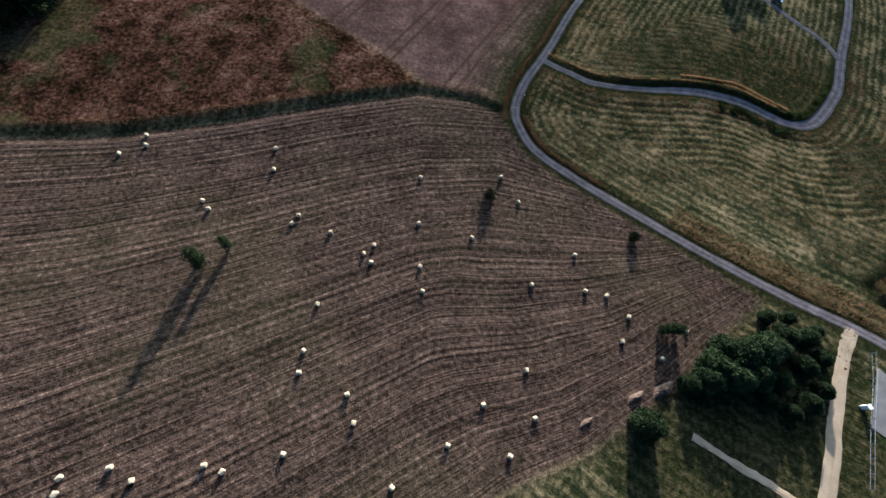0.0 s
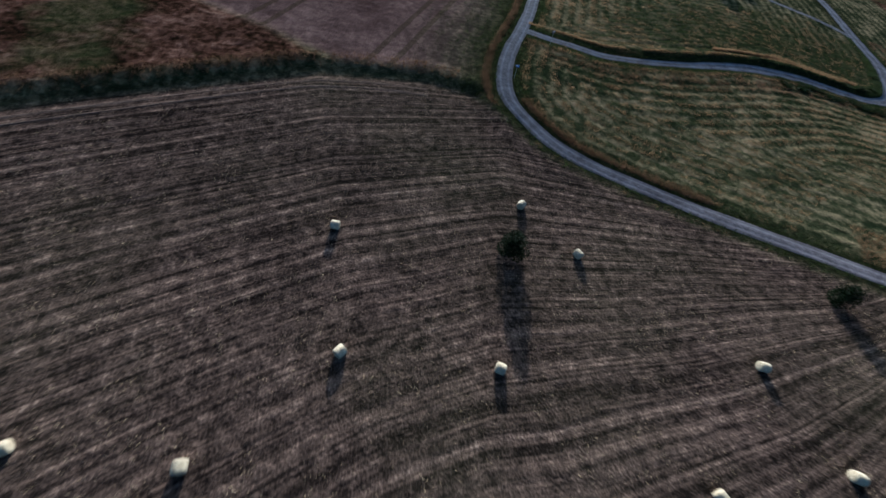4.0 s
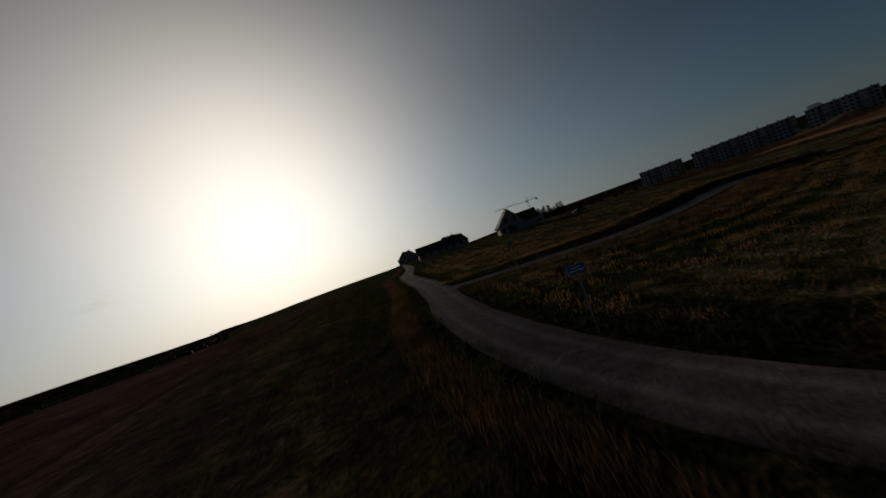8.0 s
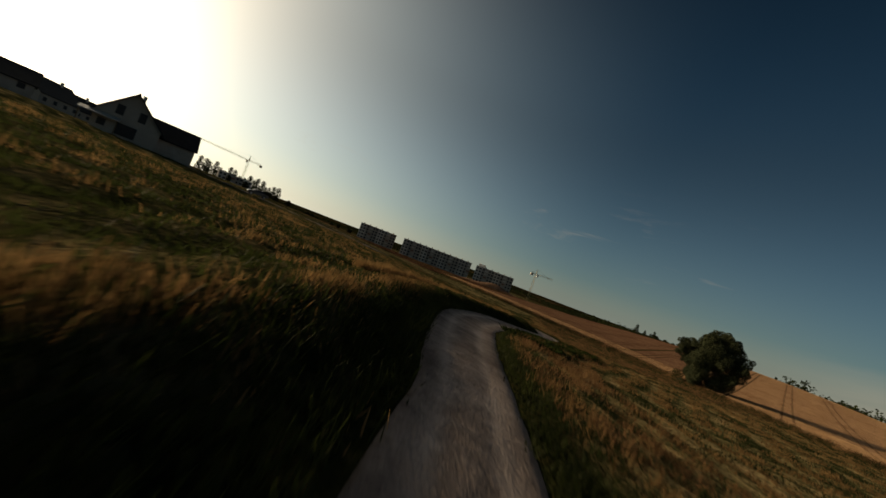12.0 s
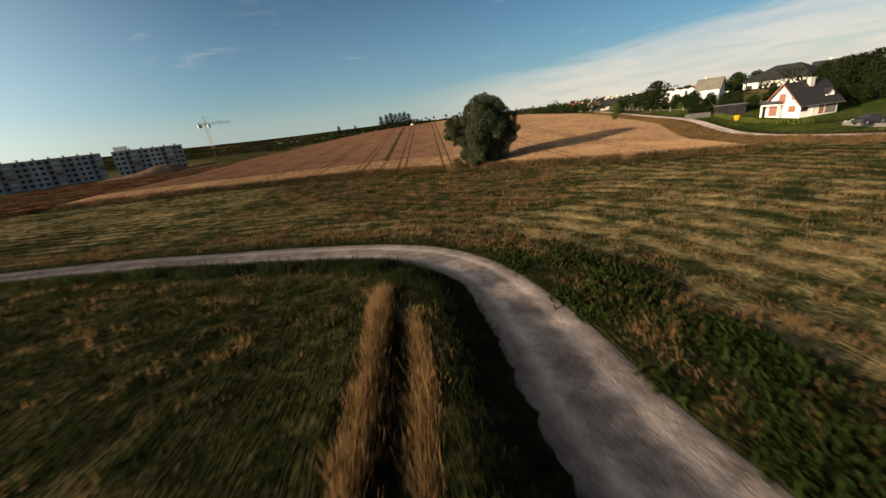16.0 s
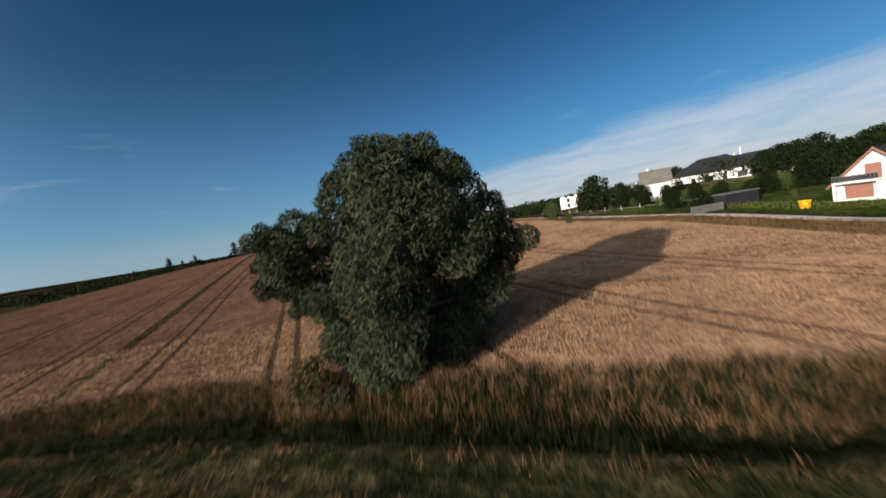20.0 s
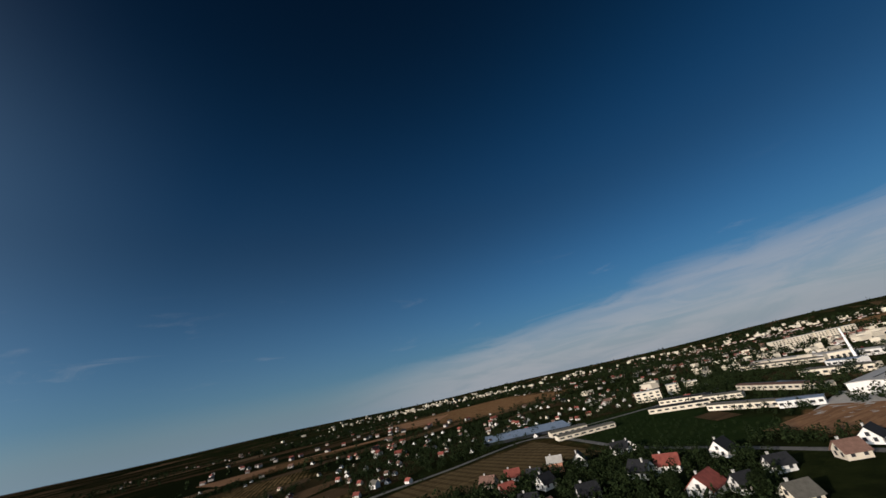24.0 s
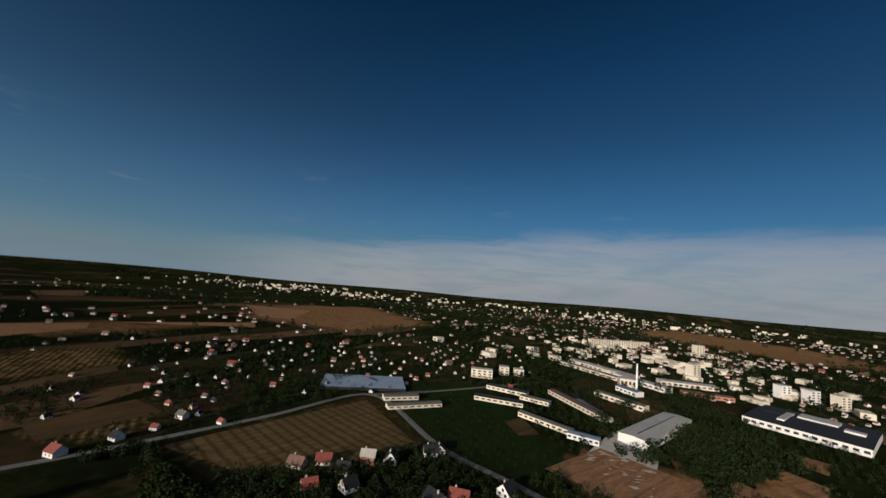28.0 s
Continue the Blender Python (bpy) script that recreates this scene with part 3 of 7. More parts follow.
gme.polygons.foreach_set("use_smooth", np.ones(len(quads), bool))
gme.update(calc_edges=True)
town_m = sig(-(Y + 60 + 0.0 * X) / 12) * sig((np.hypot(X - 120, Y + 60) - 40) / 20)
tram = np.where(masks["crop"] > 0.02, 0.5 * (X * 0.9 - Y * 0.45), np.maximum(X * 0.53 + Y * 0.848, 104.0))
for nm, val in (("stub", masks["stub"]), ("weed", np.maximum(masks["weed"], masks["scrub"])), ("crop", masks["crop"]), ("wheat", masks["wheat"]), ("lawn", masks["lawn"]),
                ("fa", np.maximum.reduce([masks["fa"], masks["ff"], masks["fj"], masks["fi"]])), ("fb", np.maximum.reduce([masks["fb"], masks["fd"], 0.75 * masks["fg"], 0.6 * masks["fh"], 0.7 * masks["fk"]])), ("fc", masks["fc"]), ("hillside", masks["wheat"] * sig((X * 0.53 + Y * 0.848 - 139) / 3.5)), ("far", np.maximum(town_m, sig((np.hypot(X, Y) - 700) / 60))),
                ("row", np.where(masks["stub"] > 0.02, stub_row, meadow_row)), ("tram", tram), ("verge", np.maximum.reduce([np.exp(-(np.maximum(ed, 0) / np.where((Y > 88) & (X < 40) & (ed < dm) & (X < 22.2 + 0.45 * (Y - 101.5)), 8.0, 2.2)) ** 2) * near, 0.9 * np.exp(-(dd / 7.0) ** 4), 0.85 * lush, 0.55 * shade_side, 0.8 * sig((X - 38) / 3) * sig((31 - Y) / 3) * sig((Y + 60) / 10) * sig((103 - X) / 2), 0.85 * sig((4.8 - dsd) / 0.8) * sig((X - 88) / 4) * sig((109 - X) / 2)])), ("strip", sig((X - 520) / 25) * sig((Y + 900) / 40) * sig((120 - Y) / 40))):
    at = gme.attributes.new(nm, 'FLOAT', 'POINT')
    at.data.foreach_set("value", val.astype(np.float32))
ground = new("ground", gme)
tagged(ground, "rolling farmland with stubble, meadow and ripe wheat", "ground", kind="structure")


def ground_material():
    m = bpy.data.materials.new("farmland")
    m.use_nodes = True
    nt, N = m.node_tree, m.node_tree.nodes
    L = nt.links.new
    b = N["Principled BSDF"]
    b.inputs["Roughness"].default_value, b.inputs["Specular IOR Level"].default_value, b.inputs["Diffuse Roughness"].default_value = 0.95, 0.0, 0.3
    geo = N.new("ShaderNodeNewGeometry")
    pos = geo.outputs["Position"]

    def attr(name):
        a = N.new("ShaderNodeAttribute")
        a.attribute_name = name
        return a.outputs["Fac"]

    def noise_tex(scale, detail=4.0, vec=None, rough=0.6, dist=0.0):
        n = N.new("ShaderNodeTexNoise")
        n.inputs["Scale"].default_value, n.inputs["Detail"].default_value = scale, detail
        n.inputs["Roughness"].default_value, n.inputs["Distortion"].default_value = rough, dist
        L(vec or pos, n.inputs["Vector"])
        return n.outputs[0]

    def op(kind, a, c=None, d=None):
        n = N.new("ShaderNodeMath")
        n.operation = kind
        for i, v in enumerate((a, c, d)):
            if v is None:
                continue
            if isinstance(v, (int, float)):
                n.inputs[i].default_value = v
            else:
                L(v, n.inputs[i])
        return n.outputs[0]

    def ramp(fac, *stops):
        r = N.new("ShaderNodeValToRGB")
        el = r.color_ramp.elements
        for i, (p, c) in enumerate(stops):
            e = el[i] if i < 2 else el.new(p)
            e.position, e.color = p, (*c, 1)
        L(fac, r.inputs[0])
        return r.outputs[0]

    def blend(fac, a, c):
        x = N.new("ShaderNodeMixRGB")
        L(fac, x.inputs["Fac"])
        L(a, x.inputs["Color1"])
        L(c, x.inputs["Color2"])
        return x.outputs[0]

    big, mid, fine, grit = noise_tex(0.02, 3), noise_tex(0.12, 5), noise_tex(0.9, 4), noise_tex(5.0, 3)
    row = attr("row")
    # rows of cut straw and swaths lie along the field edges
    comb = N.new("ShaderNodeCombineXYZ")
    wob = op('MULTIPLY_ADD', noise_tex(0.05, 2), 1.6, row)
    L(wob, comb.inputs[0])
    L(op('MULTIPLY', noise_tex(0.03, 2), 6.0), comb.inputs[1])
    rows_n = noise_tex(1.9, 5, comb.outputs[0], 0.65)
    rows_w = noise_tex(0.33, 3, comb.outputs[0], 0.6)
    comb2 = N.new("ShaderNodeCombineXYZ")
    srow = op('MULTIPLY_ADD', noise_tex(0.02, 1), 0.9, row)
    L(srow, comb2.inputs[0])
    L(op('MULTIPLY', noise_tex(0.06, 2), 0.55), comb2.inputs[1])
    lines_n = noise_tex(2.6, 4, comb2.outputs[0], 0.75)
    st = op('MULTIPLY_ADD', lines_n, 0.34, op('MULTIPLY_ADD', fine, 0.22, op('MULTIPLY_ADD', grit, 0.24, op('MULTIPLY_ADD', mid, 0.10, op('MULTIPLY', op('SINE', op('MULTIPLY', srow, 4.4)), 0.014)))))
    stub = ramp(st, (0.40, (0.0123, 0.0088, 0.007)), (0.45, (0.0528, 0.0361, 0.0264)), (0.51, (0.1214, 0.0818, 0.0581)), (0.57, (0.352, 0.2464, 0.1716)))
    stub = blend(op('MULTIPLY', ramp(big, (0.46, (0, 0, 0)), (0.62, (1, 1, 1))), 0.18), stub, ramp(fine, (0.3, (0.034, 0.038, 0.014)), (0.7, (0.087, 0.084, 0.037))))
    sw = op('SINE', op('MULTIPLY', wob, 2.3))
    mw = op('ADD', op('MULTIPLY_ADD', fine, 0.36, op('MULTIPLY_ADD', mid, 0.38, 0.08)), op('MULTIPLY', sw, 0.036))
    mead = ramp(op('MULTIPLY_ADD', op('SUBTRACT', grit, 0.5), 0.16, mw), (0.37, (0.0151, 0.0193, 0.0084)), (0.44, (0.042, 0.043, 0.019)), (0.52, (0.155, 0.126, 0.064)), (0.62, (0.30, 0.215, 0.118)))
    weed = ramp(op('MULTIPLY_ADD', fine, 0.45, op('MULTIPLY_ADD', mid, 0.45, op('MULTIPLY', grit, 0.1))), (0.40, (0.0072, 0.0054, 0.0027)), (0.47, (0.0306, 0.0153, 0.009)), (0.55, (0.0855, 0.0432, 0.027)), (0.63, (0.171, 0.1008, 0.0675)))
    weed = blend(op('MULTIPLY', ramp(noise_tex(0.035, 4), (0.54, (0, 0, 0)), (0.62, (1, 1, 1))), 0.6), weed, ramp(fine, (0.3, (0.022, 0.028, 0.010)), (0.7, (0.062, 0.066, 0.026))))
    tr = attr("tram")
    ph = op('ABSOLUTE', op('SUBTRACT', op('FRACT', op('MULTIPLY_ADD', tr, 1 / 11.72, 0.384)), 0.5))
    trk = op('LESS_THAN', op('ABSOLUTE', op('SUBTRACT', op('MULTIPLY', ph, 11.72), op('MULTIPLY_ADD', fine, 0.2, 0.85))), 0.27)
    cr_ = ramp(op('MULTIPLY_ADD', fine, 0.4, op('MULTIPLY', mid, 0.6)), (0.38, (0.052, 0.031, 0.025)), (0.52, (0.098, 0.061, 0.049)), (0.64, (0.165, 0.106, 0.084)))
    crop = blend(op('MULTIPLY', trk, 0.7), cr_, ramp(fine, (0.0, (0.037, 0.025, 0.015)), (1.0, (0.062, 0.043, 0.025))))
    wh = ramp(op('MULTIPLY_ADD', fine, 0.45, op('MULTIPLY_ADD', mid, 0.35, op('MULTIPLY', grit, 0.2))), (0.38, (0.1305, 0.0711, 0.0432)), (0.50, (0.216, 0.1305, 0.0801)), (0.63, (0.324, 0.2115, 0.1332)))
    # the same crop up the hill: side light painted as a redder, darker tone
    wh2 = ramp(op('MULTIPLY_ADD', fine, 0.45, op('MULTIPLY_ADD', mid, 0.35, op('MULTIPLY', grit, 0.2))), (0.38, (0.0782, 0.0405, 0.0267)), (0.50, (0.1334, 0.0764, 0.0506)), (0.63, (0.207, 0.127, 0.0846)))
    wh = blend(attr("hillside"), wh, wh2)
    wheat = blend(op('MULTIPLY', op('MULTIPLY', trk, ramp(op('MULTIPLY', tr, 0.005), (0.62, (0.5, 0.5, 0.5)), (0.64, (0.95, 0.95, 0.95)))), 1.0), wh, ramp(fine, (0.0, (0.043, 0.028, 0.016)), (1.0, (0.074, 0.050, 0.028))))
    weedy = op('LESS_THAN', op('ABSOLUTE', op('SUBTRACT', tr, op('MULTIPLY_ADD', fine, 1.0, 158.9))), 0.75)
    wheat = blend(op('MULTIPLY', weedy, 0.9), wheat, ramp(fine, (0.3, (0.016, 0.016, 0.007)), (0.7, (0.046, 0.040, 0.018))))
    lawn = ramp(op('MULTIPLY_ADD', fine, 0.5, op('MULTIPLY', mid, 0.5)), (0.36, (0.0136, 0.0224, 0.0048)), (0.5, (0.0264, 0.04, 0.0104)), (0.64, (0.0672, 0.0672, 0.0224)))
    # patchwork of fields, gardens and woods towards the town
    mapn = N.new("ShaderNodeMapping")
    mapn.inputs["Scale"].default_value, mapn.inputs["Rotation"].default_value = (0.015, 0.0034, 0.0), (0, 0, 0.14)
    L(pos, mapn.inputs["Vector"])
    vor = N.new("ShaderNodeTexVoronoi")
    vor.inputs["Scale"].default_value = 1.0
    L(mapn.outputs[0], vor.inputs["Vector"])
    sepc = N.new("ShaderNodeSeparateColor")
    L(vor.outputs["Color"], sepc.inputs[0])
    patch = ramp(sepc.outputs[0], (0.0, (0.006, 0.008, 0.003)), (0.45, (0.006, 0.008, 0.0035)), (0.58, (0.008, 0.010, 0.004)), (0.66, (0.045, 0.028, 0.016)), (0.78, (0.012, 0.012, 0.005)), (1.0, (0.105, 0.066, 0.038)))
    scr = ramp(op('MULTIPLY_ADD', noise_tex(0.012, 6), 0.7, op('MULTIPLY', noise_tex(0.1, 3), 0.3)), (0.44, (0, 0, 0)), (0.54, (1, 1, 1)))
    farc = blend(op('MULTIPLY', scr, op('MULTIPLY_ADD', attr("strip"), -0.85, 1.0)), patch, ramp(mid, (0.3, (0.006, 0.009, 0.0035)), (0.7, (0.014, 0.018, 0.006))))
    fa_w = op('SINE', op('MULTIPLY', tr, 0.95))
    fa = ramp(op('MULTIPLY_ADD', fa_w, 0.10, mid), (0.36, (0.022, 0.017, 0.007)), (0.5, (0.052, 0.037, 0.016)), (0.62, (0.125, 0.086, 0.040)))
    fb = ramp(op('MULTIPLY_ADD', rows_w, 0.3, op('MULTIPLY', mid, 0.7)), (0.38, (0.0976, 0.052, 0.0239)), (0.52, (0.1626, 0.0939, 0.0456)), (0.64, (0.224, 0.1409, 0.0758)))
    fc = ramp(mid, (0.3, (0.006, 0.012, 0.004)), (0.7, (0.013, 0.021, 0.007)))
    col = mead
    # this verge colour also carries the painted shade of lush and shade_side
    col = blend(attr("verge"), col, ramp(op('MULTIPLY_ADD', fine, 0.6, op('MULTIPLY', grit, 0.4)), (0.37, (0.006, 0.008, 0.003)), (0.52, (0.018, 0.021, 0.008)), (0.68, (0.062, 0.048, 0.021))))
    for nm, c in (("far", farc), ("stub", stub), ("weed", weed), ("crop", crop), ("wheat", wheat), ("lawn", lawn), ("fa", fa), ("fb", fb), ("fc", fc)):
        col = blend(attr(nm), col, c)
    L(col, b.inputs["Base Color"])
    hgt = op('ADD', op('MULTIPLY_ADD', fine, 0.34, op('MULTIPLY', grit, 0.17)), op('ADD', op('MULTIPLY', rows_n, 0.28), op('MULTIPLY', sw, 0.018)))
    bp = N.new("ShaderNodeBump")
    bp.inputs["Strength"].default_value, bp.inputs["Distance"].default_value = 0.9, 1.0
    L(hgt, bp.inputs["Height"])
    L(bp.outputs[0], b.inputs["Normal"])
    return m


gme.materials.append(ground_material())
# bilinear lookup of the finished land, banks and all
ZG = Z.reshape(ny, nx)


def land(x, y):
    x, y = np.asarray(x, float), np.asarray(y, float)
    i = np.clip(np.searchsorted(gx, x) - 1, 0, nx - 2)
    j = np.clip(np.searchsorted(gy, y) - 1, 0, ny - 2)
    u, v = (x - gx[i]) / (gx[i + 1] - gx[i]), (y - gy[j]) / (gy[j + 1] - gy[j])
    return ZG[j, i] * (1 - u) * (1 - v) + ZG[j, i + 1] * u * (1 - v) + ZG[j + 1, i] * (1 - u) * v + ZG[j + 1, i + 1] * u * v


def lz(x, y):
    return float(land(x, y))


def ribbon(name, line, width, mat, label, lift=0.05, wob=0.12, seed=1):
    """A road laid on the land: cambered strip with ragged edges and skirts."""
    c = smooth_line(line, 1.0)
    wid = np.interp(c[:, 0], *width) if isinstance(width, tuple) else np.full(len(c), width)
    t = np.gradient(c, axis=0)
    t /= np.linalg.norm(t, axis=1)[:, None]
    n = np.stack([-t[:, 1], t[:, 0]], 1)
    r = np.random.default_rng(seed)
    offs = np.array([-1.12, -0.98, -0.75, -0.5, -0.25, 0.0, 0.25, 0.5, 0.75, 0.98, 1.12])
    prof = np.array([-0.07, lift - 0.03, lift - 0.005, lift - 0.035, lift + 0.01, lift + 0.025, lift + 0.01, lift - 0.035, lift - 0.005, lift - 0.03, -0.07])
    k = len(offs)
    rag = np.stack([np.convolve(r.normal(0, wob, len(c) + 4), np.ones(5) / 5, 'valid') for _ in range(2)])
    V = []
    for i in range(len(c)):
        for q in range(k):
            o = offs[q] * wid[i] / 2 + (rag[0, i] if q < 2 else rag[1, i] if q > k - 3 else 0)
            V.append((c[i, 0] + n[i, 0] * o, c[i, 1] + n[i, 1] * o, prof[q]))
    V = np.array(V)
    zz = land(V[:, 0], V[:, 1])
    V[:, 2] += zz
    Fs = [(i * k + q, i * k + q + 1, (i + 1) * k + q + 1, (i + 1) * k + q) for i in range(len(c) - 1) for q in range(k - 1)]
    Fs = [f[::-1] for f in Fs]
    ob = part(name, (V, Fs), mat, label=label, smooth=True)
    acr = ob.data.attributes.new("across", 'FLOAT', 'POINT')
    acr.data.foreach_set("value", np.tile(offs, len(c)).astype(np.float32))
    return tagged(ob, category="road", kind="structure")


ribbon("road_main", MAIN, 2.75, "gravel", "pale gravel farm road curving between fields", seed=1)
ribbon("road_side", SIDE, ([30, 64, 80, 90, 98, 105, 110, 118, 125, 160], [2.4, 2.4, 3.7, 3.8, 4.1, 3.6, 3.3, 4.0, 4.2, 3.2]), "gravel", "rutted gravel side road through the meadow", 0.045, seed=2)
ribbon("road_spur", SPUR, 2.4, "gravel", "narrow gravel spur", 0.06, seed=3)
patch_yard = [(56, 4.2), (62, 1.0), (70, -3.2), (78, -7.5)]
ribbon("dirt_yard", patch_yard, 1.5, "dirt", "sandy yard behind the thicket", 0.06, 0.5, seed=6)
ribbon("road_track", TRACK, 3.0, "dirt", "sandy dirt track beside the thicket", 0.05, 0.3, seed=4)
ribbon("road_town", outline([(400, -20), (355, -146), (328, -239), (236, -182), (181, -163), (120, -140), (60, -120)]), 6.0, "asphalt", "asphalt road past the fields", 0.1, seed=5)
ribbon("road_long", outline([(328, -239), (280, -300), (200, -420)]), 6.0, "asphalt", "asphalt road towards the works", 0.1, seed=6)


# two worn wheel tracks along the stubble's northern edge
for k_, o_ in enumerate((2.6, 4.3)):
    c_ = smooth_line(NEDGE[2:8], 6.0)
    ribbon("wheel_track", [(x, y - o_) for x, y in c_], 0.42, "straw_old", "worn wheel track along the field edge", 0.03, 0.08, seed=20 + k_)


# ---------------------------------------------------------------- straw bales
def bale_mesh():
    r, w, seg = 0.48, 0.45, 28
    V, Fs = [], []
    rg = np.random.default_rng(3)
    rings = [(-w, 0.0), (-w - 0.02, r * 0.35), (-w, r * 0.7), (-w + 0.03, r * 0.95), (-w + 0.09, r), (-w * 0.3, r * 1.01), (w * 0.3, r * 1.01), (w - 0.09, r), (w - 0.03, r * 0.95), (w, r * 0.7), (w + 0.02, r * 0.35), (w, 0.0)]
    for x, rad in rings:
        for k in range(seg):
            t = 2 * math.pi * k / seg
            rr = rad * (1 + rg.normal(0, 0.012))
            V.append((x + rg.normal(0, 0.008), rr * math.cos(t), max(rr * math.sin(t), -r * 0.93)))
    for i in range(len(rings) - 1):
        for k in range(seg):
            k2 = (k + 1) % seg
            Fs.append((i * seg + k, (i + 1) * seg + k, (i + 1) * seg + k2, i * seg + k2))
    V = [(x, y, z + r * 0.93) for x, y, z in V]
    return V, Fs


BALES = """-6.4 61.6 -5.2 47.4 8.5 44.9 15.6 64.8 20.5 57.2 34.7 43.1 46.3 28.3 -35.4 45.9 -3.5 35.5 -26.5 42.1 -81.9 65.5 -80.5 62.2
-86.1 58.6 -46.8 65.8 -45.4 59 -59.9 47.2 -57.6 45 -36.4 43.4 -15.3 39.9 -17.4 37.3 -15.2 35.2 -25.2 23.7 -2.2 29.3 23.5 33.8 36.5 33.7 41.6 33
43.9 22.4 59.5 26.3 52.5 19.3 -25.6 13.3 -25.4 8.9 -14.8 5.7 -12.5 0.7 21.9 14 12.9 6.3 23.5 4.7 6.2 -1.6 18.4 -2.4 -24.4 -5.7 -3.5 -9.3
-54.2 -10.3 -49.6 -11.9 -61.9 -12.5 -61.4 -14.9 -38 -8.6 -34.5 -9.3"""
bp_ = [float(v) for v in BALES.split()]
bale = part("straw_bale", bale_mesh(), "straw", smooth=True)
tagged(bale, "round straw bale lying on the stubble", "bale", "bales on the stubble field")
rb = random.Random(4)
for i, (x, y) in enumerate(zip(bp_[::2], bp_[1::2])):
    m = pose(x, y, lz(x, y) - 0.04, 0, 0, rb.choice((0, 0, 90, 45)) + rb.uniform(-35, 35))
    if i == 0:
        bale.matrix_basis = m
    else:
        copy_thing(bale, m)


# ---------------------------------------------------------------- trees and bushes
def leaf_cloud(rg, blobs, per, size, droop=0.0):
    """Small leaf sprays scattered through the outer parts of many blobs: (x, y, z, radius, squash)."""
    P = []
    for (x, y, z, r, sq) in blobs:
        n = max(8, int(per * r * r))
        d = rg.normal(size=(n, 3))
        d /= np.linalg.norm(d, axis=1)[:, None]
        rad = r * rg.uniform(0.55, 1.06, n) ** 0.6
        p = d * rad[:, None]
        p[:, 2] *= sq
        P.append(p + (x, y, z))
    P = np.concatenate(P)
    n = len(P)
    a = rg.normal(size=(n, 3))
    a[:, 2] = a[:, 2] * 0.6 - droop
    a /= np.linalg.norm(a, axis=1)[:, None]
    b = np.cross(a, rg.normal(size=(n, 3)))
    b /= np.linalg.norm(b, axis=1)[:, None] + 1e-9
    s = size * rg.uniform(0.6, 1.4, n)[:, None]
    wdt = 0.42 if droop < 0.5 else 0.22
    V = np.stack([P - a * s, P + b * s * wdt, P + a * s, P - b * s * wdt], 1).reshape(-1, 3)
    return V, np.arange(4 * n).reshape(-1, 4)


def limbs(rg, h, tips, r0):
    """Trunk and limbs that run out to the crown's blobs."""
    fork = h * 0.3
    trunk = tube([(0, 0, -0.3), (r0 * 0.3, 0, fork * 0.5), (0, r0 * 0.4, fork), (r0, 0, h * 0.6)], [r0 * 1.35, r0, r0 * 0.8, r0 * 0.3], 8)
    arms = []
    for (x, y, z) in tips:
        s = Vector((0, r0 * 0.3, fork * rg.uniform(0.6, 1.2)))
        e = Vector((x, y, z))
        mid = s.lerp(e, 0.5) + Vector((0, 0, 0.08 * h))
        arms.append(tube([s, mid, e], [r0 * 0.45, r0 * 0.28, r0 * 0.08], 5))
    return trunk, arms


def tree_proto(name, h, w, seed, leaf="leaf", per=26, size=0.26, low=0.25, n=16, label="", droop=0.0, cat="tree", tall=1.0):
    rg = np.random.default_rng(seed)
    blobs = []
    for i in range(n):
        u = (i + 0.5) / n
        zz = h * (low + (1 - low) * u * 0.92)
        prof = math.sin(math.pi * min(1, 0.18 + 0.8 * u)) ** 0.7
        a = i * 2.4 + rg.uniform(-0.4, 0.4)
        rr = w * 0.5 * prof * rg.uniform(0.35, 0.75)
        blobs.append((rr * math.cos(a), rr * math.sin(a), zz, w * rg.uniform(0.17, 0.29) * (0.6 + 0.5 * prof), rg.uniform(0.75, 1.15) * tall))
    t = thing(name, pose(0, 0, 0), label, cat)
    trunk, arms = limbs(rg, h, [(b[0] * 0.8, b[1] * 0.8, b[2]) for b in blobs[::2]], max(0.05, h * 0.022))
    part("trunk", trunk, "bark", t)
    part("limb", joined(*arms), "bark", t)
    part("crown", leaf_cloud(rg, blobs, per, size, droop), leaf, t)
    return t


def place(proto, spots, group=""):
    """The first spot takes the prototype itself; the rest are copies. Spot: (x, y, scale, turn[, stretch])."""
    for i, s in enumerate(spots):
        x, y, sc, rz = s[:4]
        m = pose(x, y, lz(x, y) - 0.1, 0, 0, rz) @ Matrix.Diagonal((sc, sc, sc * (s[4] if len(s) > 4 else 1), 1))
        if i == 0:
            proto.matrix_basis = m
            if group:
                proto["group"] = group
        else:
            copy_thing(proto, m)


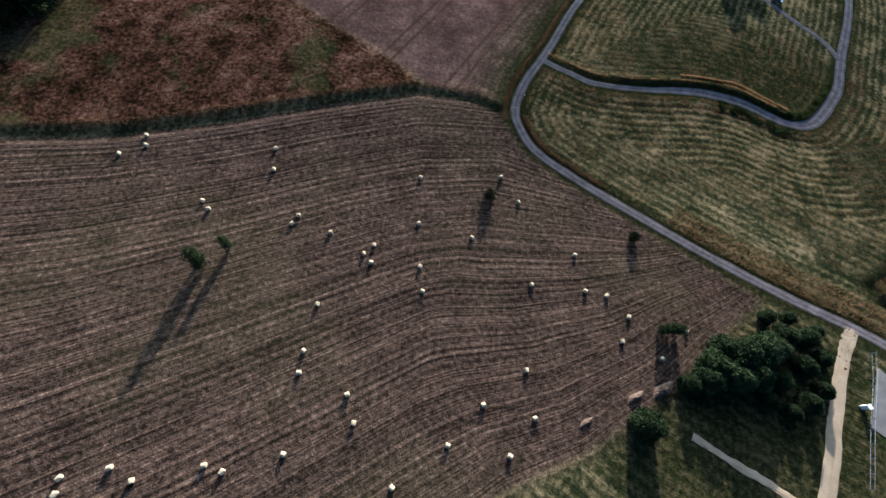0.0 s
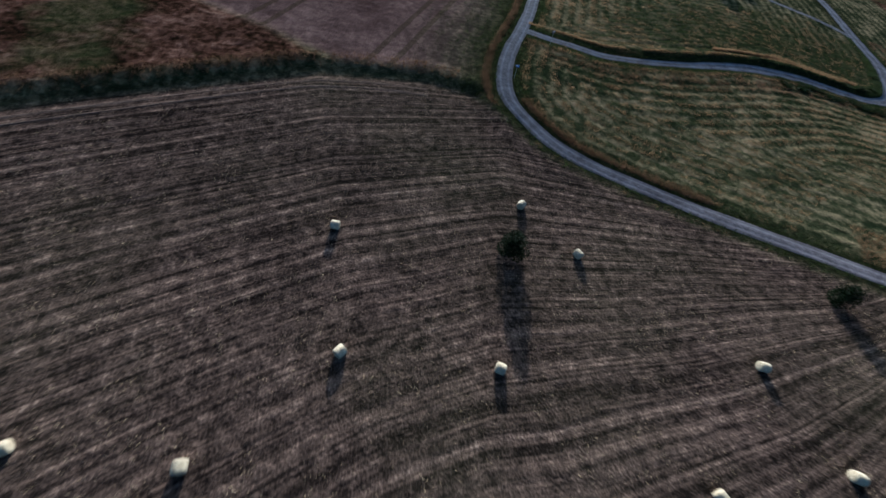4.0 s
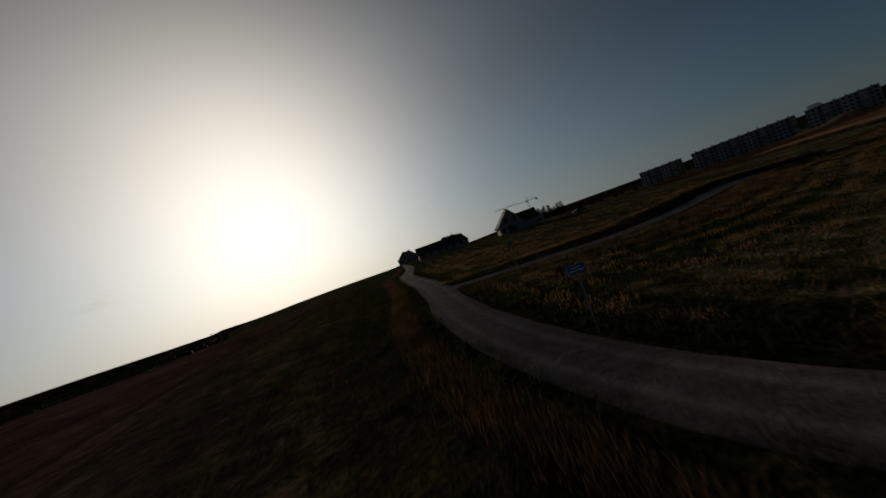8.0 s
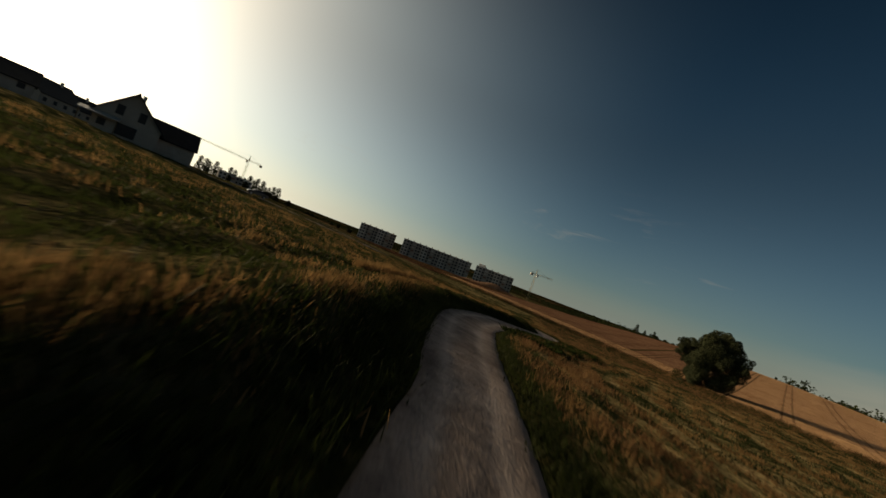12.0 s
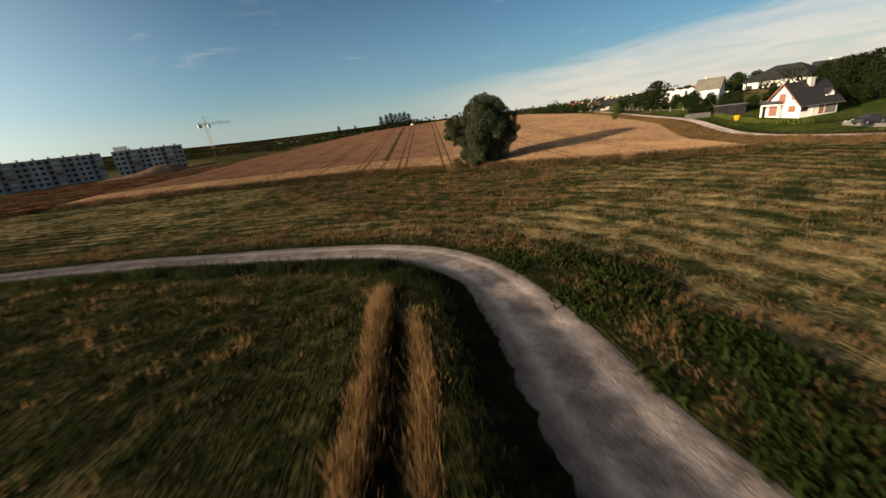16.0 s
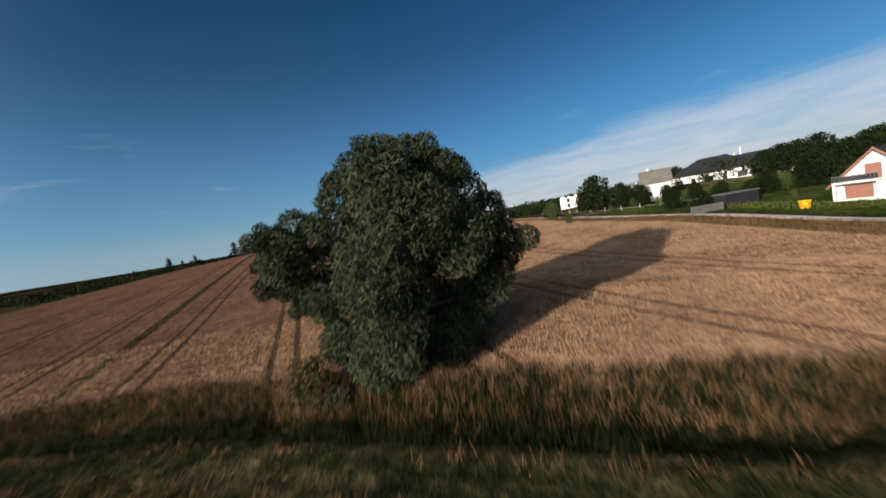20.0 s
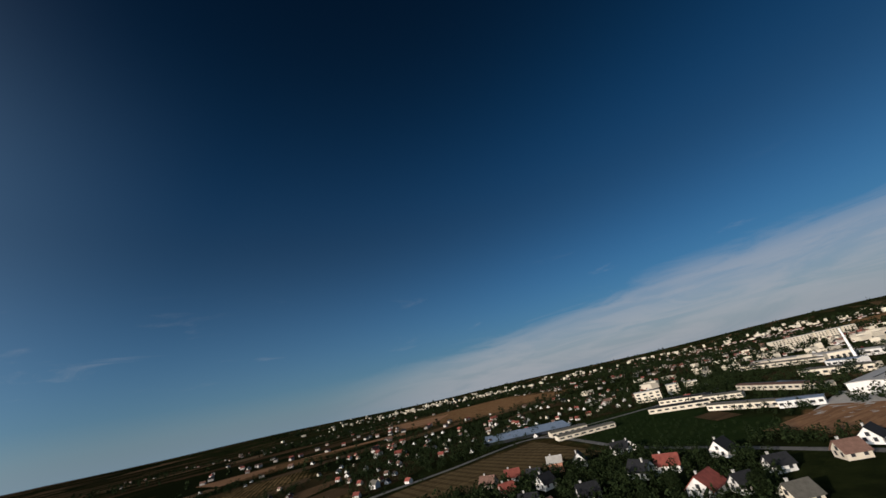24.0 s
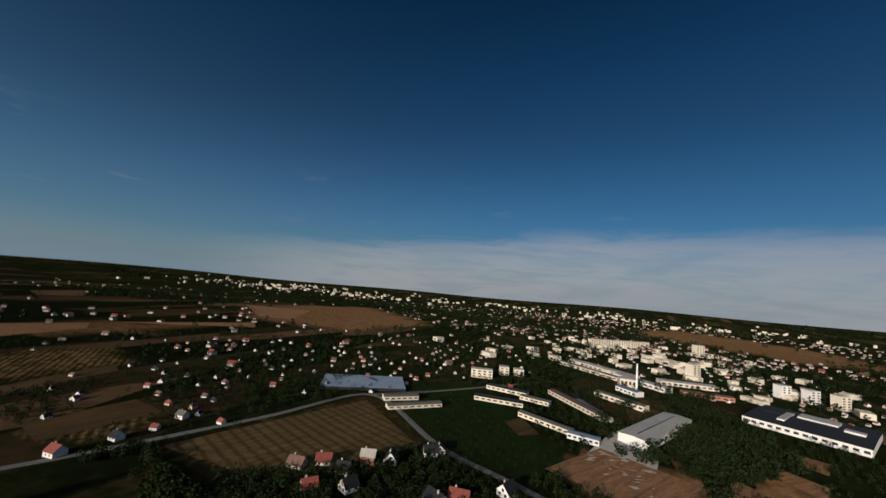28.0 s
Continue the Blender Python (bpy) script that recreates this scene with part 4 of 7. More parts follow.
def willow():
    rg = np.random.default_rng(11)
    t = thing("willow_tree", pose(161.8, 57.8, lz(161.8, 57.8) - 0.7) @ Matrix.Scale(0.95, 4), "large grey-green willow at the wheat field's edge", "tree")
    # crown masses: across, along, height, radius
    side, deep = Vector((0.79, 0.62, 0)), Vector((0.62, -0.79, 0))
    masses = [(-1.3, 0, 14.2, 1.7), (0.2, 0.4, 13.6, 1.8), (-3.0, -0.3, 13.6, 1.9), (1.4, 0, 12.4, 1.7), (-4.6, 0.4, 12.8, 1.8), (-1.5, 1.8, 12.4, 2.2), (-1.5, -1.8, 12.2, 2.2),
              (-6.0, 0, 11.2, 1.8), (0.6, 0.6, 10.6, 1.9), (-7.4, 0.6, 9.6, 1.7), (-3.4, 2.4, 10.4, 2.3), (-3.2, -2.6, 10.2, 2.3), (-7.9, -0.6, 7.8, 1.6), (0.4, -1.0, 8.6, 2.0),
              (-5.6, 1.8, 8.8, 2.0), (-5.4, -2.0, 8.6, 2.0), (-7.6, 0.4, 6.0, 1.4), (-0.6, 2.4, 7.6, 2.3), (-0.4, -2.6, 7.2, 2.3), (-2.4, 0, 9.0, 2.6), (-2.4, 0, 12.0, 2.4), (-4.4, 0.2, 6.6, 1.9),
              (1.0, 0.8, 6.2, 2.1), (-0.8, 2.2, 4.6, 2.2), (-0.8, -2.2, 4.4, 2.2), (2.0, -0.4, 4.2, 1.9), (1.0, 1.2, 2.6, 1.9), (0.6, -1.4, 2.2, 1.8), (2.6, 0.4, 2.2, 1.5), (-1.6, 1.6, 2.4, 1.5), (-6.6, -0.2, 4.6, 1.0),
              (-5.2, 0.4, 3.2, 1.9), (-3.6, -0.6, 2.2, 1.8), (-3.8, 1.6, 3.6, 2.0), (-6.4, 0.0, 5.2, 1.5), (3.4, 0.2, 3.0, 1.5), (5.0, 0.2, 11.0, 1.2), (4.0, 0.4, 10.0, 1.4), (6.2, -0.2, 10.0, 1.3), (7.0, 0.4, 8.8, 1.1), (5.4, -0.8, 9.0, 1.6), (6.4, 0.4, 7.6, 1.3), (4.4, 0.8, 8.0, 1.6), (3.6, 0, 6.4, 1.6), (5.0, 0, 6.4, 1.1), (7.6, 0, 7.4, 0.8)]
    B = []
    for l, d, z, r in masses:
        p = side * l + deep * d * 1.6
        B.append((p.x, p.y, z, r, 1.05))
        for k in range(3):
            q = rg.normal(size=3) * r * 0.62
            B.append((p.x + q[0], p.y + q[1], z + q[2] * 0.8, r * rg.uniform(0.35, 0.55), 1.1))
    tips = [(b[0] * 0.85, b[1] * 0.85, b[2]) for b in B[::4]]
    trunk = tube([(0, 0, -0.4), (0.15, 0, 1.6), (0.1, 0.2, 4.0), (0, 0, 8.0), (0, 0, 12.5)], [0.75, 0.6, 0.5, 0.3, 0.08], 10)
    part("trunk", trunk, "bark", t)
    part("side_stem", tube([(0.3, 0.3, 0.4), (1.8, 1.6, 3.2), (3.6, 2.9, 6.4), (4.6, 3.6, 10.0)], [0.42, 0.34, 0.22, 0.05], 8), "bark", t)
    arms = [tube([(0.1, 0.1, 1.8 + 0.45 * z), (x * 0.5, y * 0.5, 0.72 * z + 1.2), (x, y, z)], [0.2, 0.13, 0.03], 5) for x, y, z in tips]
    for arm in arms:
        part("limb", arm, "bark", t)
    part("crown", leaf_cloud(rg, B, 860, 0.18, 0.75), "willow", t)
    part("dead_branch", joined(tube([(3.0, 2.6, 6.0), (2.6, 2.4, 9.0), (3.4, 2.9, 11.2)], [0.10, 0.06, 0.015], 5), tube([(2.7, 2.4, 8.4), (3.2, 2.9, 9.8), (4.0, 3.4, 10.8)], [0.06, 0.035, 0.012], 5)), "bark", t, "bare grey dead branch")
    return t


willow()
bush = tree_proto("shrub", 3.4, 3.4, 21, "leaf_dark", 420, 0.11, 0.12, 14, "dense dark green shrub standing alone on the stubble", cat="shrub")
place(bush, [(12.5, 57.5, 1.0, 0), (50.5, 49.8, 0.85, 70)])
ftree = tree_proto("field_tree", 7.0, 4.2, 22, "thicket", 260, 0.18, 0.12, 18, "leafy young tree in the stubble field")
place(ftree, [(-53.3, 30.1, 0.85, 20, 1.35), (-48.8, 35.1, 0.6, 120, 1.3), (53.0, 25.6, 0.6, 220), (54.8, 26.0, 0.62, 40), (56.6, 25.8, 0.6, 310)])
wbush = tree_proto("willow_bush", 3.0, 3.4, 23, "olive", 300, 0.12, 0.1, 10, "dull olive bush at the willow's foot", cat="shrub")
place(wbush, [(165.6, 61.6, 0.95, 0)])
thick = tree_proto("thicket_tree", 8.5, 8.0, 24, "thicket", 130, 0.3, 0.06, 26, "broad leafy tree of a dense roadside thicket")
rt = random.Random(8)
spots = [(45.3, 5.2, 0.78, 0)]
for x, y, k in ((56.8, 14.2, 0.62), (60.8, 15.6, 0.8), (62.8, 18.6, 0.9), (66.5, 16.6, 0.85), (69, 21.6, 1.0), (73.6, 22.5, 1.05), (71, 17.5, 0.9), (77, 24, 0.9), (81.5, 27, 0.75), (87.5, 27.5, 0.6),
                (84.4, 20.7, 0.6), (78, 17, 0.55), (82.5, 13, 0.62), (73.6, 12.8, 0.5), (78, 10.8, 0.5), (87, 16, 0.5), (66, 22.8, 0.7), (90, 23, 0.5), (79.5, 31.5, 0.45), (85, 32, 0.45), (91, 29.5, 0.4)):
    spots.append((x, y, 1.22 * k * rt.uniform(0.92, 1.06), rt.uniform(0, 360), 0.85))
place(thick, spots, "roadside thicket")


def spoil_heap(x, y, w, h, seed):
    """A crumbly heap of old straw and soil at the field's edge."""
    rh = np.random.default_rng(seed)
    V, F, n = [], [], 14
    for i in range(n):
        for j in range(n):
            u, v = i / (n - 1) * 2 - 1, j / (n - 1) * 2 - 1
            top = h * max(0, 1 - u * u) * max(0, 1 - v * v) * (0.7 + 0.5 * rh.uniform())
            V.append((x + u * w + 0.4 * v, y + v * w * 0.55 + u * w * 0.45, lz(x + u * w, y + v * w * 0.55 + u * w * 0.45) - 0.08 + top))
            if i and j:
                k = i * n + j
                F.append((k - n - 1, k - 1, k, k - n))
    tagged(part("straw_heap", (V, F), "straw_old"), "weathered heap of old straw and soil", "straw heap", "old heaps at the field's edge")


for i, (x, y, w, h) in enumerate(((51.6, 12.9, 2.4, 1.1), (45.3, 10.8, 1.9, 0.9), (34.2, 5.0, 1.5, 0.6))):
    spoil_heap(x, y, w, h, i)


# ---------------------------------------------------------------- houses
def gable_body(w, d, e, r):
    """Walls with two gables; the ridge runs along x."""
    x, y = w / 2, d / 2
    v = [(-x, -y, -1), (x, -y, -1), (x, y, -1), (-x, y, -1), (-x, -y, e), (x, -y, e), (x, y, e), (-x, y, e), (-x, 0, e + r), (x, 0, e + r)]
    return v, [(0, 1, 5, 4), (2, 3, 7, 6), (1, 2, 6, 9, 5), (3, 0, 4, 8, 7), (4, 5, 9, 8), (6, 7, 8, 9)]


def slab(p, q, r_, s, th=0.22):
    """A sloping slab from four top corners."""
    t = [Vector(c) for c in (p, q, r_, s)]
    lo = [c - Vector((0, 0, th)) for c in t]
    return [tuple(c) for c in t + lo], [(0, 1, 2, 3), (7, 6, 5, 4), (0, 4, 5, 1), (1, 5, 6, 2), (2, 6, 7, 3), (3, 7, 4, 0)]


def window(parent, x, y, z, w, h, face, glass="glass", name="window"):
    """A framed window on a wall face: '-y', '+y', '-x' or '+x'."""
    rz = {'-y': 0, '+x': 90, '+y': 180, '-x': 270}[face]
    f = part(name, joined(box(-w / 2, -0.06, 0, w / 2, 0.02, 0.07), box(-w / 2, -0.06, h - 0.07, w / 2, 0.02, h), box(-w / 2, -0.06, 0.07, -w / 2 + 0.07, 0.02, h - 0.07),
                          box(w / 2 - 0.07, -0.06, 0.07, w / 2, 0.02, h - 0.07)), "frame", parent, at=pose(x, y, z, 0, 0, rz))
    part("pane", box(-w / 2 + 0.07, -0.025, 0.07, w / 2 - 0.07, -0.005, h - 0.07), glass, f)
    return f


def gable_house(name, m, w, d, e, r, wall, roof, label, over=0.5, chim=True, wins=True, group="", wdark="glass"):
    t = thing(name, m, label, "house", group)
    part("wall", gable_body(w, d, e, r), wall, t)
    x, y, k = w / 2 + over, d / 2 + over, r / (d / 2)
    ze = e - over * k
    rid = e + r + 0.2
    part("roof", slab((-x, -y, ze + 0.2), (x, -y, ze + 0.2), (x, 0, rid), (-x, 0, rid)), roof, t)
    part("roof", slab((-x, 0, rid), (x, 0, rid), (x, y, ze + 0.2), (-x, y, ze + 0.2)), roof, t)
    part("ridge", box(-x, -0.14, rid - 0.05, x, 0.14, rid + 0.07), roof, t)
    if chim:
        part("chimney", joined(box(w * 0.18, -0.9, e + r * 0.4, w * 0.18 + 0.7, -0.3, e + r + 0.9), box(w * 0.18 - 0.08, -0.98, e + r + 0.9, w * 0.18 + 0.78, -0.22, e + r + 1.02)), "concrete", t)
    if wins:
        for i in range(max(1, int(w / 3.2))):
            xx = -w / 2 + (i + 0.5) * w / max(1, int(w / 3.2))
            window(t, xx, -d / 2 - 0.003, 0.9, 1.3, 1.3, '-y', wdark)
            window(t, xx, d / 2 + 0.003, 0.9, 1.3, 1.3, '+y', wdark)
        for sx, fc in ((-1, '-x'), (1, '+x')):
            xx = sx * (w / 2 + 0.003)
            window(t, xx, -d * 0.22, 0.9, 1.2, 1.4, fc, wdark)
            window(t, xx, d * 0.22, 0.9, 1.2, 1.4, fc, wdark)
            if r > 2.2:
                window(t, xx, 0, e + 0.1, 1.3, 1.4, fc, wdark)
    return t


def hip_house(name, m, w, d, e, r, wall, roof, label, over=0.7):
    t = thing(name, m, label, "house")
    part("wall", box(-w / 2, -d / 2, -1, w / 2, d / 2, e), wall, t)
    x, y = w / 2 + over, d / 2 + over
    q = (w - d) / 2
    v = [(-x, -y, e - 0.15), (x, -y, e - 0.15), (x, y, e - 0.15), (-x, y, e - 0.15), (-x, -y, e + 0.1), (x, -y, e + 0.1), (x, y, e + 0.1), (-x, y, e + 0.1), (-q, 0, e + r), (q, 0, e + r)]
    part("roof", (v, [(3, 2, 1, 0), (0, 1, 5, 4), (1, 2, 6, 5), (2, 3, 7, 6), (3, 0, 4, 7), (4, 5, 9, 8), (5, 6, 9), (6, 7, 8, 9), (7, 4, 8)]), roof, t)
    n = int(w / 3.5)
    for i in range(n):
        xx = -w / 2 + (i + 0.5) * w / n
        ww = 1.2 if i % 2 else 2.2
        window(t, xx, -d / 2 - 0.003, 0.6, ww, 1.9, '-y')
        window(t, xx, d / 2 + 0.003, 0.6, ww, 1.9, '+y')
    return t


def at(x, y, rz, dz=0.0):
    return pose(x, y, lz(x, y) + dz, 0, 0, rz)


# ---------------------------------------------------------------- houses along the lane
def house_with_balcony():
    """White house, steep dark roof, gable with balcony towards the fields. Local x runs along the ridge, the gable faces -x."""
    ax, ay, bx, by = 130.1, -8.9, 122.6, -4.2
    w, d, e, r = 8.6, 8.85, 2.75, 4.35
    vx, vy = -0.53, -0.85
    cx, cy = (ax + bx) / 2 + vx * w / 2, (ay + by) / 2 + vy * w / 2
    t = thing("family_house", pose(cx, cy, lz(cx, cy) + 0.15, 0, 0, math.degrees(math.atan2(vy, vx))), "white two-storey house with steep anthracite roof and gable balcony", "house")
    part("wall", gable_body(w, d, e, r), "plaster", t)
    over, k = 0.8, r / (d / 2)
    x, y, ze, rid = w / 2 + over, d / 2 + over, e - over * k, e + r + 0.2
    part("roof", slab((-x, -y, ze + 0.2), (x, -y, ze + 0.2), (x, 0, rid), (-x, 0, rid), 0.26), "tile_dark", t)
    part("roof", slab((-x, 0, rid), (x, 0, rid), (x, y, ze + 0.2), (-x, y, ze + 0.2), 0.26), "tile_dark", t)
    part("ridge", box(-x, -0.15, rid - 0.05, x, 0.15, rid + 0.08), "tile_dark", t)
    for s in (-1, 1):
        part("bargeboard", slab((-x - 0.03, s * y, ze + 0.22), (-x + 0.05, s * y, ze + 0.22), (-x + 0.05, 0, rid + 0.02), (-x - 0.03, 0, rid + 0.02), 0.34), "shutter", t, "brown wooden bargeboard")
        part("gutter", tube([(-x, s * (y + 0.08), ze + 0.1), (x, s * (y + 0.08), ze + 0.1)], [0.08, 0.08], 6), "frame", t)
    part("chimney", joined(box(0.1, -1.3, e + r - 2.0, 1.1, -0.4, e + r + 0.75), box(0.0, -1.4, e + r + 0.75, 1.2, -0.3, e + r + 0.9)), "concrete", t)
    g = -w / 2
    bal = part("balcony", joined(box(g - 1.5, -0.6, 2.55, g, 4.3, 2.8), box(g - 1.5, -0.6, 0, g - 1.2, -0.3, 2.55), box(g - 1.5, 4.0, 0, g - 1.2, 4.3, 2.55)), "plaster", t)
    part("railing", joined(box(g - 1.5, -0.6, 3.7, g - 1.44, 4.3, 3.76), *[box(g - 1.49, -0.6 + i * 0.405, 2.8, g - 1.45, -0.56 + i * 0.405, 3.7) for i in range(13)]), "frame", bal)
    part("railing_panel", box(g - 1.48, -0.5, 2.95, g - 1.46, 4.2, 3.65), "glass", bal)
    window(t, g - 0.003, 0.4, 2.85, 1.7, 2.2, '-x', "shutter", "balcony_door")
    window(t, g - 0.003, -2.3, 3.6, 0.6, 0.9, '-x')
    window(t, g - 0.003, 2.0, 0.15, 3.0, 2.1, '-x', "shutter", "garden_door")
    window(t, g - 0.003, -2.4, 0.9, 1.7, 1.4, '-x', "shutter")
    sy = d / 2 + 0.003
    for fy, fc in ((-sy, '-y'), (sy, '+y')):
        window(t, -3.4, fy, 0.9, 1.6, 1.3, fc)
        part("post", box(-1.6, fy - 0.12 + (0.5 if fy < 0 else -0.5) * 0, 0, -1.3, fy + 0.12, e - 0.3), "plaster", t)
        window(t, 0.6, fy, 0.0, 1.1, 2.1, fc, "shutter", "front_door")
        window(t, 2.7, fy, 0.0, 2.4, 2.2, fc, "frame", "garage_door")
    # a small dormer with a white gable on the yard side
    dz_ = e + 1.0
    dorm = part("dormer", ([(1.9, -3.9, dz_), (3.5, -3.9, dz_), (3.5, -2.2, dz_), (1.9, -2.2, dz_), (1.9, -3.9, dz_ + 0.5), (3.5, -3.9, dz_ + 0.5), (3.5, -2.2, dz_ + 0.5), (1.9, -2.2, dz_ + 0.5), (2.7, -3.9, dz_ + 1.5), (2.7, -1.6, dz_ + 1.5)],
                            [(0, 1, 5, 8, 4), (0, 4, 7, 3), (1, 2, 6, 5), (2, 3, 7, 9, 6), (4, 8, 9, 7), (5, 6, 9, 8)]), "plaster", t, "small white gabled dormer")
    for q in (-1, 1):
        part("roof", slab((2.7 + q * 1.0, -4.15, dz_ + 0.3), (2.7 + q * 1.0, -1.9, dz_ + 0.3), (2.7, -1.4, dz_ + 1.58), (2.7, -4.15, dz_ + 1.58), 0.1), "tile_dark", dorm)


house_with_balcony()


def wheelie_bin(m):
    t = thing("refuse_bin", m, "yellow plastic wheeled bin by the garden edge", "bin")
    v = [(-0.42, -0.4, 0.08), (0.42, -0.4, 0.08), (0.42, 0.4, 0.08), (-0.42, 0.4, 0.08), (-0.52, -0.52, 1.15), (0.52, -0.52, 1.15), (0.52, 0.52, 1.15), (-0.52, 0.52, 1.15)]
    part("body", (v, [(3, 2, 1, 0), (4, 5, 6, 7), (0, 1, 5, 4), (1, 2, 6, 5), (2, 3, 7, 6), (3, 0, 4, 7)]), "plastic_yellow", t)
    part("lid", box(-0.56, -0.56, 1.15, 0.56, 0.56, 1.3, 0.08), "plastic_yellow", t)
    for s in (-1, 1):
        part("wheel", tube([(s * 0.3, 0.42, 0.12), (s * 0.4, 0.42, 0.12)], [0.12, 0.12], 12), "rubber", t)


wheelie_bin(at(134.4, -4.1, 20))


def leafy_row(name, line, h, w, mat, label, per=70, size=0.12, seed=1):
    """A clipped or loose hedge along a line."""
    rg = np.random.default_rng(seed)
    c = smooth_line(line, 0.8)
    blobs = [(x, y, lz(x, y) + h * rg.uniform(0.45, 0.62), w * rg.uniform(0.42, 0.6), h / w * rg.uniform(0.8, 1.1)) for x, y in c]
    ob = part(name, leaf_cloud(rg, blobs, per / max(w * w, 0.3), size), mat, label=label)
    return tagged(ob, category="hedge")


leafy_row("hedge", [(143, -14.5), (138, -8), (133, -2), (127.5, 3.2), (122, 6.2), (118, 7)], 1.25, 1.0, "hedge", "yellow-green young conifer hedge round the garden", 300, 0.11, 2)
leafy_row("hedge", [(118, 7), (112, 9.5), (104, 13)], 1.0, 0.8, "leaf_dark", "low dark evergreen hedge by the driveway", 260, 0.10, 3)
leafy_row("hedge", [(147, -22), (141, -30), (132, -33), (122, -36)], 2.0, 1.4, "leaf_dark", "dark hedge behind the shed", 260, 0.14, 4)
# garden shed, driveway, stones and the parked car
t = thing("garden_shed", at(142.2, -21.0, 42), "flat-roofed anthracite garden shed", "shed")
part("wall", box(-3.4, -2.0, -0.3, 3.4, 2.0, 2.4), "tile_dark", t)
part("roof", box(-3.6, -2.2, 2.4, 3.6, 2.2, 2.55), "frame", t)
part("door", box(-0.6, -2.04, 0, 0.6, -2.0, 2.0), "frame", t)
t = thing("sliding_gate", at(146.5, -12.0, 40), "dark slatted sliding gate at the lane", "gate")
part("gate_frame", joined(box(-3.2, -0.05, 0.1, 3.2, 0.05, 0.2), box(-3.2, -0.05, 1.4, 3.2, 0.05, 1.5), box(-3.2, -0.05, 0.1, -3.1, 0.05, 1.5), box(3.1, -0.05, 0.1, 3.2, 0.05, 1.5)), "frame", t)
for i in range(9):
    part("slat", box(-3.1, -0.02, 0.26 + i * 0.125, 3.1, 0.02, 0.34 + i * 0.125), "frame", t)
YD = [(104.3, 22.5), (96.5, 9.5), (106, 2.5), (112.5, 13)]
zy = max(lz(x, y) for x, y in YD) + 0.06
drive = part("paved_yard", ([(x, y, zy) for x, y in YD] + [(x, y, zy - 0.6) for x, y in YD], [(3, 2, 1, 0), (4, 5, 6, 7), (0, 1, 5, 4), (1, 2, 6, 5), (2, 3, 7, 6), (3, 0, 4, 7)]), "asphalt")
tagged(drive, "grey paved yard beside the white house", "yard", kind="structure")
rg = np.random.default_rng(77)
for k in range(46):
    x, y = 109.5 + rg.normal(0, 1.7), 12.0 + rg.normal(0, 1.5)
    s = rg.uniform(0.15, 0.45)
    th = np.linspace(0, 2 * np.pi, 7)[:-1]
    V = [(x + s * math.cos(a) * rg.uniform(0.7, 1.2), y + s * math.sin(a) * rg.uniform(0.7, 1.2), zy - 0.02) for a in th]
    V += [(x + 0.6 * s * math.cos(a) * rg.uniform(0.7, 1.2), y + 0.6 * s * math.sin(a) * rg.uniform(0.7, 1.2), zy + s * rg.uniform(0.4, 0.7)) for a in th]
    Fs = [(i, (i + 1) % 6, 6 + (i + 1) % 6, 6 + i) for i in range(6)] + [(6, 7, 8, 9, 10, 11)]
    tagged(part("boulder", (V, Fs), "concrete", label="pale rockery stone on the yard"), category="stone", group="rockery stones")


def fence(name, line, h, step, mat, label, rails=2):
    c = smooth_line(line, step)
    t = thing(name, pose(0, 0, 0), label, "fence")
    for x, y in c:
        z = lz(x, y)
        part("post", box(x - 0.05, y - 0.05, z - 0.3, x + 0.05, y + 0.05, z + h), mat, t)
    for (x0, y0), (x1, y1) in zip(c, c[1:]):
        z0, z1 = lz(x0, y0), lz(x1, y1)
        for q in range(rails):
            dz = h * (0.35 + 0.55 * q / max(1, rails - 1))
            part("rail", tube([(x0, y0, z0 + dz), (x1, y1, z1 + dz)], [0.03, 0.03], 4), mat, t)
    return t


fence("mesh_fence", [(104, 26), (101.5, 20), (95.5, 9), (90, -2)], 1.5, 2.5, "steel_grey", "thin grey wire fence along the track")
fence("garden_fence", [(196, -56), (180, -44), (166, -37), (152, -36), (140, -38)], 1.3, 4.0, "concrete", "concrete fence posts along the back gardens", 1)
gate = part("letterbox_pillar", joined(box(-0.4, -0.4, -0.3, 0.4, 0.4, 1.6), box(-0.5, -0.5, 1.6, 0.5, 0.5, 1.72)), "plaster", label="white gate pillar", at=at(96.2, 13.5, 20))
tagged(gate, "white rendered gate pillar at the yard", "pillar")


